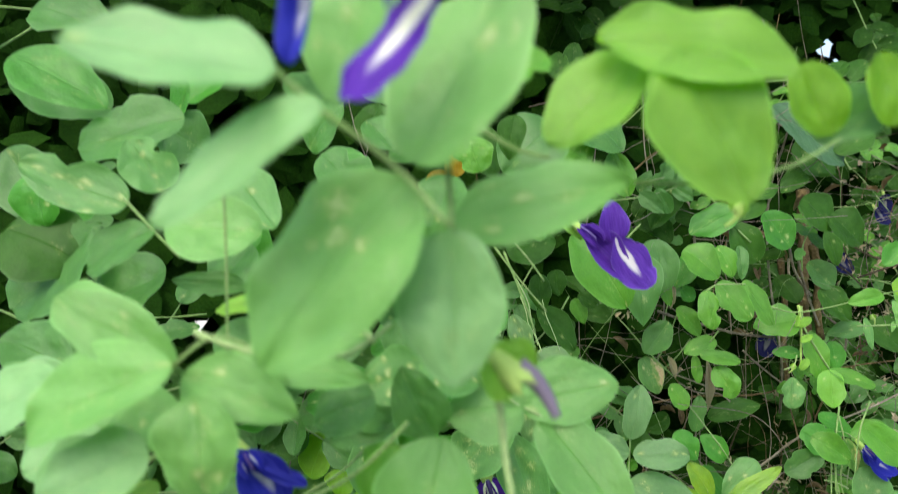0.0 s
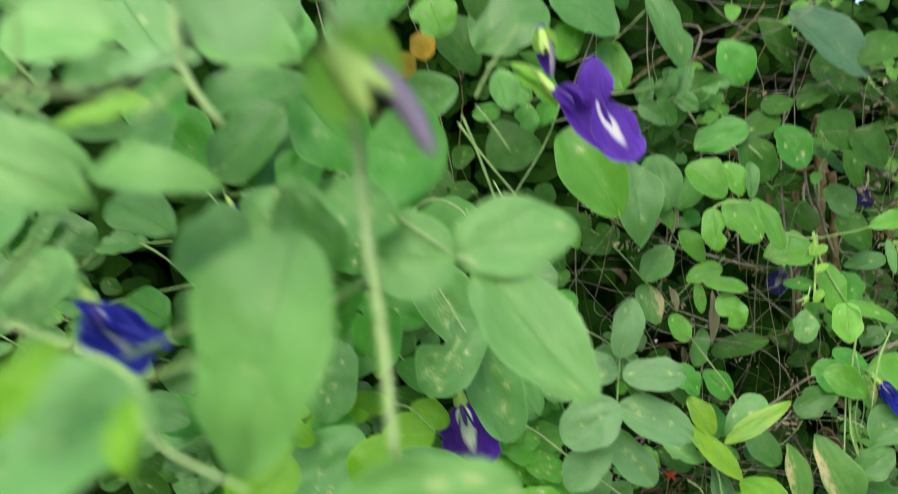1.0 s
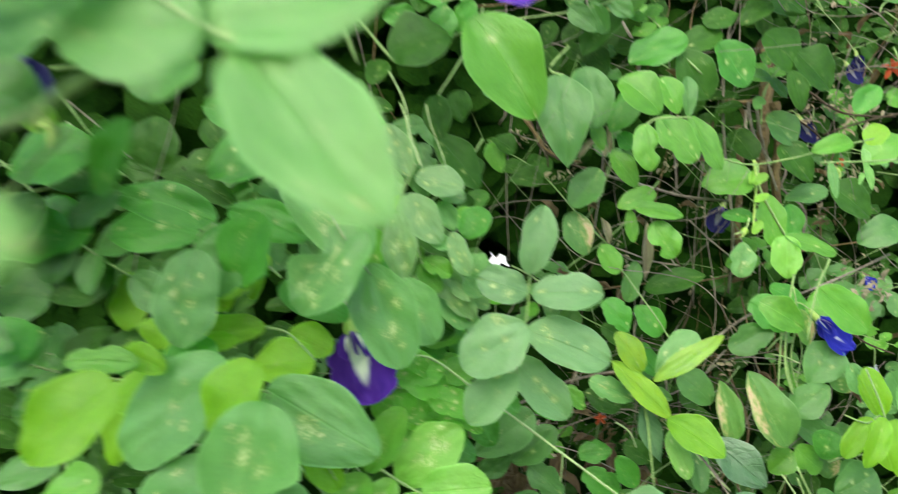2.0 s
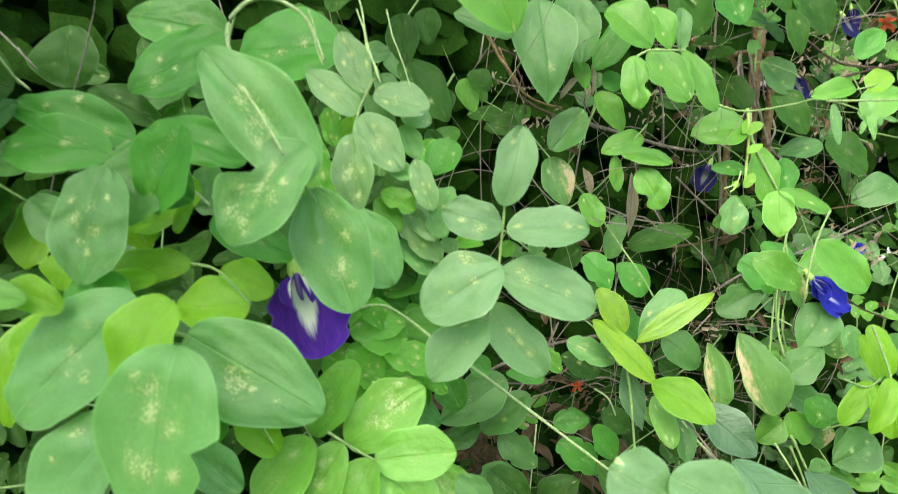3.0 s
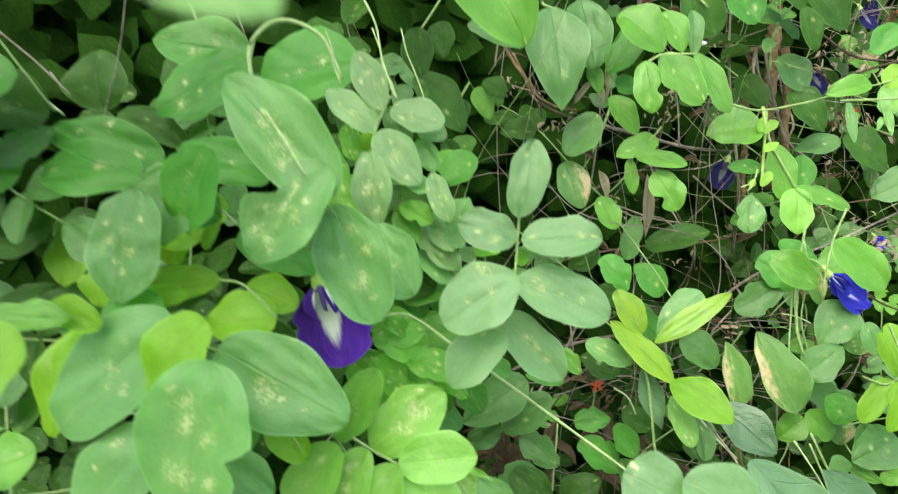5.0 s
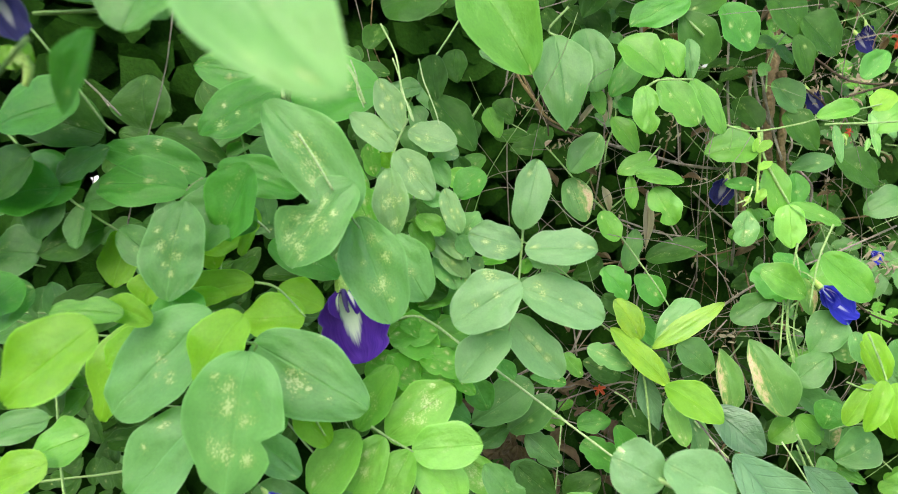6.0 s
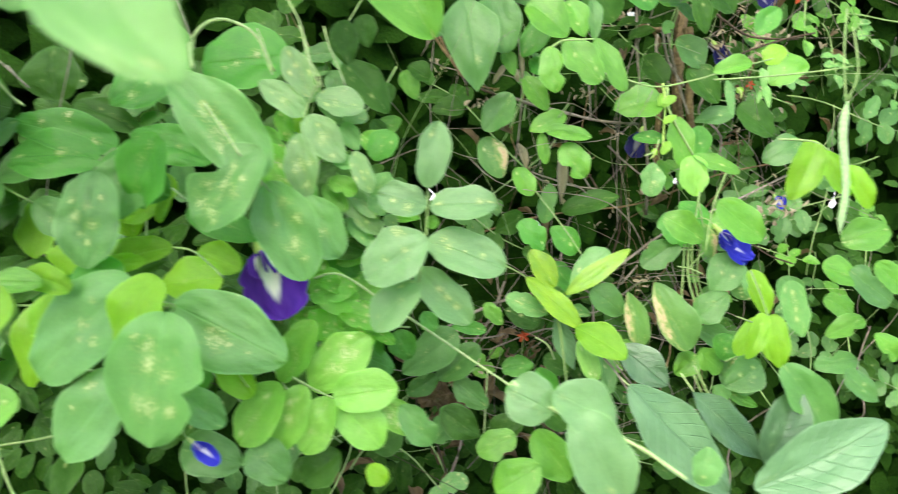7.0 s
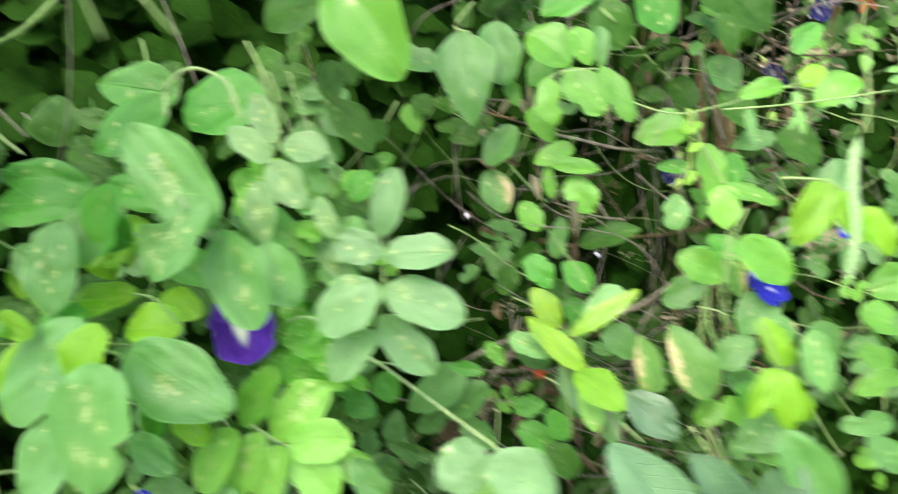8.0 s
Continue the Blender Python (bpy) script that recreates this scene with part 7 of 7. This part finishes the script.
WORDS = {
    "light": "light green pea leaf at the open end of the hedge",
    "mid": "grey-green pea leaf with paired oval leaflets inside the hedge", "dark": "pea leaf inside the hedge, shade put into its dark green",
    "fresh": "fresh green pea leaf between the darker leaves", "green": "broad green pea leaf on the shaded side of the hedge", "deep": "pea leaf deep in the hedge, its green darkened for shade", "sick": "pea leaf with pale flecks inside the hedge",
}
PROTOS = []
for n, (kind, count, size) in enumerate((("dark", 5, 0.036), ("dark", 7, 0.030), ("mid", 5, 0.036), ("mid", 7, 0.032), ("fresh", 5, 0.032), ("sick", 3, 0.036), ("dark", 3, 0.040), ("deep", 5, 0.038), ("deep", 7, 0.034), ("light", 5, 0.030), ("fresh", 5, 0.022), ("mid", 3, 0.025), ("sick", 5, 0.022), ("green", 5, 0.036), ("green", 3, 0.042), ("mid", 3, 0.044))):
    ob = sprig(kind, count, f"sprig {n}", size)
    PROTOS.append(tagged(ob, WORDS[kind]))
spot = random.Random(5)


def hang(proto, x, y, z, lean):
    """Pose of a compound leaf that holds its upper faces out of the hedge."""
    return pose(x, y, z, 55 + spot.uniform(-25, 25), spot.uniform(-25, 25), 0) @ pose(0, 0, 0, 0, 0, lean)


def gather(ob, m, store):
    """Adds the blades of a compound leaf at the pose m to a store of loose geometry."""
    for o in ob.children:
        mesh = o.data
        if not mesh.uv_layers:
            continue
        n = len(mesh.vertices)
        if mesh.name not in FLAT:
            co, uv, quads = np.empty(n * 3), np.empty(len(mesh.loops) * 2), np.empty(len(mesh.loops), dtype=int)
            mesh.vertices.foreach_get("co", co)
            mesh.uv_layers[0].data.foreach_get("uv", uv)
            mesh.loops.foreach_get("vertex_index", quads)
            FLAT[mesh.name] = co.reshape(-1, 3), uv, quads.reshape(-1, 4)
        co, uv, quads = FLAT[mesh.name]
        full = np.array(m @ o.matrix_parent_inverse @ o.matrix_basis)
        verts, faces, uvs, count = store.setdefault(mesh.materials[0].name, ([], [], [], [0]))
        faces.append(quads + count[0])
        uvs.append(uv)
        verts.append(co @ full[:3, :3].T + full[:3, 3])
        count[0] += n


FLAT = {}
# narrow openings where daylight comes through the hedge: a point in it and the slope of the opening
OPENINGS = [
    (Vector((0.532, 1.000, 1.330)), Vector((0.413, 0.899, 0.149))),
    (Vector((0.550, 0.998, 1.305)), Vector((0.429, 0.895, 0.125))),
    (Vector((-0.301, 0.894, 0.946)), Vector((-0.405, 0.884, -0.234))),
    (Vector((-0.085, 0.969, 1.274)), Vector((-0.198, 0.971, 0.131))),
    (Vector((0.180, 0.932, 0.896)), Vector((0.084, 0.957, -0.277))),
    (Vector((0.216, 1.033, 0.845)), Vector((0.059, 0.970, -0.236))),
    (Vector((0.567, 1.060, 0.705)), Vector((0.405, 0.859, -0.314))),
    (Vector((0.555, 1.098, 0.849)), Vector((0.395, 0.903, -0.167))),
    (Vector((0.605, 1.146, 1.033)), Vector((0.424, 0.905, 0.021))),
    (Vector((0.376, 1.015, 0.803)), Vector((0.157, 0.952, -0.264))),
    (Vector((0.508, 1.208, 1.070)), Vector((0.314, 0.948, 0.058))),
    (Vector((0.806, 1.168, 0.944)), Vector((0.549, 0.834, -0.057))),
    (Vector((0.824, 1.129, 0.803)), Vector((0.567, 0.804, -0.181))),
    (Vector((0.774, 1.096, 0.679)), Vector((0.535, 0.791, -0.296))),
]


def in_opening(c, radius):
    for p, way in OPENINGS:
        off = c - p
        if (off - way * off.dot(way)).length < radius:
            return True
    return False


used, store = set(), {}
for layer, (gap, chance) in enumerate(LAYERS):
    for k in range(chance):
        x = spot.uniform(-0.55, 1.25)
        z = spot.uniform(0.35, 1.85)
        y = front(x, z) + gap + spot.uniform(0, 0.10) + (0.06 if x > 0.22 else 0.0)
        # darker kinds further in and to the right: leaf colour carries the shade
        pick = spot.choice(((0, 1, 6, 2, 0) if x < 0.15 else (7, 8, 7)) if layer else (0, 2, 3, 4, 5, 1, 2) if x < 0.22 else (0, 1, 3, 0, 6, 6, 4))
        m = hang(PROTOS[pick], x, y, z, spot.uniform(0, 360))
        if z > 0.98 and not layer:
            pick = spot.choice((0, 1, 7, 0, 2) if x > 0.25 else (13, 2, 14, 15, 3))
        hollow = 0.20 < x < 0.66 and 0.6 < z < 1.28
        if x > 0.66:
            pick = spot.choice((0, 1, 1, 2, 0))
            m = hang(PROTOS[pick], x, y, z, spot.uniform(0, 360))
        if spot.random() < ((0.35 if y < 0.60 else 0.96) if x < 0.1 and z > 1.04 else (0.85 if z < 0.74 else 0.80 if layer else 0.66) if hollow else 0.5 if x > 0.22 else 0.0):
            continue
        if layer and in_opening(m.translation, 0.05):
            continue
        if layer:
            gather(PROTOS[pick], m, store)
        elif pick in used:
            copy_thing(PROTOS[pick], m)
        else:
            PROTOS[pick].matrix_basis = m
            used.add(pick)
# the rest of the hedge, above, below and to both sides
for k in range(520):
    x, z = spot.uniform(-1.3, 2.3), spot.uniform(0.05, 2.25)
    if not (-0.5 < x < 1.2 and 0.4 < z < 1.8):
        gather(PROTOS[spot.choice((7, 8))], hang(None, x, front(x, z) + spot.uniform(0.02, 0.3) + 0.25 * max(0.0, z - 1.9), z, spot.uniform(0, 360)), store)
for key, (verts, faces, uvs, count) in store.items():
    mesh = bpy.data.meshes.new("inner_leaves")
    mesh.from_pydata(np.concatenate(verts).tolist(), [], np.concatenate(faces).tolist())
    layer = mesh.uv_layers.new(name="UVMap")
    layer.data.foreach_set("uv", np.concatenate(uvs))
    mesh.polygons.foreach_set("use_smooth", [True] * len(mesh.polygons))
    mesh.materials.append(bpy.data.materials[key])
    tagged(new("inner_leaves", mesh), "pea leaves inside the hedge, most with shade put into the colour", "foliage", kind="stuff")

# small leaves between the larger ones
for k in range(36):
    x, z = spot.uniform(0.24, 0.95), spot.uniform(0.62, 1.3)
    pick = spot.choice((10, 11, 12, 10))
    m = hang(PROTOS[pick], x, front(x, z) + spot.uniform(0.05, 0.22), z, spot.uniform(0, 360))
    if pick in used:
        copy_thing(PROTOS[pick], m)
    else:
        PROTOS[pick].matrix_basis = m
        used.add(pick)

# the far end, where fresh and shade-toned leaves hang further forward
for k in range(28):
    x, z = spot.uniform(0.76, 1.25), spot.uniform(0.55, 1.5)
    pick = spot.choice((4, 0, 3, 1, 2, 0))
    m = hang(PROTOS[pick], x, front(x, z) + spot.uniform(0.02, 0.16), z, spot.uniform(0, 360))
    if pick in used:
        copy_thing(PROTOS[pick], m)
    else:
        PROTOS[pick].matrix_basis = m
        used.add(pick)

for ob in PROTOS:
    if PROTOS.index(ob) not in used:
        ob.matrix_basis = hang(ob, spot.uniform(-0.4, -0.2), 0.8, spot.uniform(0.6, 1.2), 90)

# twigs and vines that show in the gaps
for n in range(78):
    x, z = (spot.uniform(0.2, 0.7), spot.uniform(0.55, 1.2)) if n % 3 else (spot.uniform(-0.3, 1.0), spot.uniform(0.35, 1.5))
    y = front(x, z) + spot.uniform(0.06, 0.34)
    upright = spot.random() < 0.75
    way = Vector((spot.uniform(-0.3, 0.3), spot.uniform(-0.1, 0.1), 1)) if upright else Vector((1, spot.uniform(-0.2, 0.3), spot.uniform(-0.5, 0.5)))
    long = spot.uniform(0.18, 0.55)
    points = [Vector((x, y, z)) + way * long * (k / 5 - 0.5) + Vector((spot.uniform(-1, 1), spot.uniform(-1, 1), spot.uniform(-1, 1))) * 0.018 for k in range(6)]
    bm = bmesh.new()
    r = spot.choice((0.0005, 0.0006, 0.0008, 0.0011, 0.0018))
    tube_into(bm, smooth_line(points, 4), r, r * 0.6, 6, 0.15)
    kind = spot.choice(("brown", "grey", "bark", "grey", "grey"))
    tagged(part("twig", bm, STEM[kind], None), "thin bare twig inside the hedge" if kind != "green" else "thin green vine inside the hedge", "twig", "twigs in the hedge")

# fine pale tendrils and dry stalks that catch the light
for n in range(120):
    x, z = spot.uniform(0.2, 0.85), spot.uniform(0.55, 1.25)
    y = front(x, z) + spot.uniform(0.0, 0.2)
    way = Vector((spot.uniform(-1, 1), spot.uniform(-0.3, 0.3), spot.uniform(-1, 1))).normalized()
    side = way.cross(Vector((0, 1, 0))).normalized()
    long, curl = spot.uniform(0.10, 0.30), spot.uniform(-0.035, 0.035)
    points = [Vector((x, y, z)) + way * long * (k / 6 - 0.5) + side * curl * math.sin(k * 0.9) for k in range(7)]
    bm = bmesh.new()
    r = spot.uniform(0.00025, 0.0006)
    tube_into(bm, smooth_line(points, 3), r, r * 0.6, 5, 0.15)
    kind = spot.choice(("straw", "grey", "green", "grey", "grey"))
    tagged(part("tendril", bm, STEM[kind], None), "thin curling pale tendril between the leaves", "tendril", "tendrils in the hedge")

# dense far leaves that close the hedge behind, shade put into their colour
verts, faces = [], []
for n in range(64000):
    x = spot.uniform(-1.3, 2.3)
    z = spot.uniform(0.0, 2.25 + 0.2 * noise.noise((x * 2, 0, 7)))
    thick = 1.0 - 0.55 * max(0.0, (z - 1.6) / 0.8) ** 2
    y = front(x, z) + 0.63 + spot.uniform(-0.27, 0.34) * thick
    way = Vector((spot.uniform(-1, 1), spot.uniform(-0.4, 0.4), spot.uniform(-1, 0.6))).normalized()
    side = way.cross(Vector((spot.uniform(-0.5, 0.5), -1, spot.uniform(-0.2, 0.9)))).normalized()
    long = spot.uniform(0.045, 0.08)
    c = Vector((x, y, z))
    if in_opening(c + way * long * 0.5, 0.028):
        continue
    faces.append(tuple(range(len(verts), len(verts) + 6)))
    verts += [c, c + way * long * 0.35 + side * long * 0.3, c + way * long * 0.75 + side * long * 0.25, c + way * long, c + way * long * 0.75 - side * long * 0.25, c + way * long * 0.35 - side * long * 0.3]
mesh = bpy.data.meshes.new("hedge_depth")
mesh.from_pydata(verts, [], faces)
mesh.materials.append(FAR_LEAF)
tagged(new("hedge_depth", mesh), "deep mass of small leaves, shade put into their near-black green", "foliage", kind="stuff")

# pale scraps, partly for bright specks, that hang in the open middle of the hedge
scraps = random.Random(31)
for n in range(30):
    x, z = scraps.uniform(0.24, 0.78), scraps.uniform(0.66, 1.18)
    debris((1000 * x, 1000 * (front(x, z) + scraps.uniform(0.06, 0.24)), 1000 * z), scraps.uniform(9, 22), scraps.randint(5, 10), f"loose {n}", "flake")

# dry leaf litter caught in the hedge, most of it low
for n in range(100):
    low = n < 45
    x = spot.uniform(0.1, 0.5) if low else spot.uniform(0.25, 0.8)
    y = front(x, 0.6) + (spot.uniform(0.1, 0.4) if low else spot.uniform(0.05, 0.2))
    z = spot.uniform(0.45, 0.62) if low else spot.uniform(0.62, 1.2)
    ob = tagged(new("dry_leaf", spot.choice(BLADES["dead"])), "curled dry brown leaf caught in the hedge", "leaf", "dry leaves in the hedge")
    ob.matrix_basis = pose(x, y, z, spot.uniform(-60, 60), spot.uniform(-60, 60), spot.uniform(0, 360)) @ Matrix.Diagonal((0.018, 0.045, 0.03, 1) if low else (0.009, 0.026, 0.02, 1))
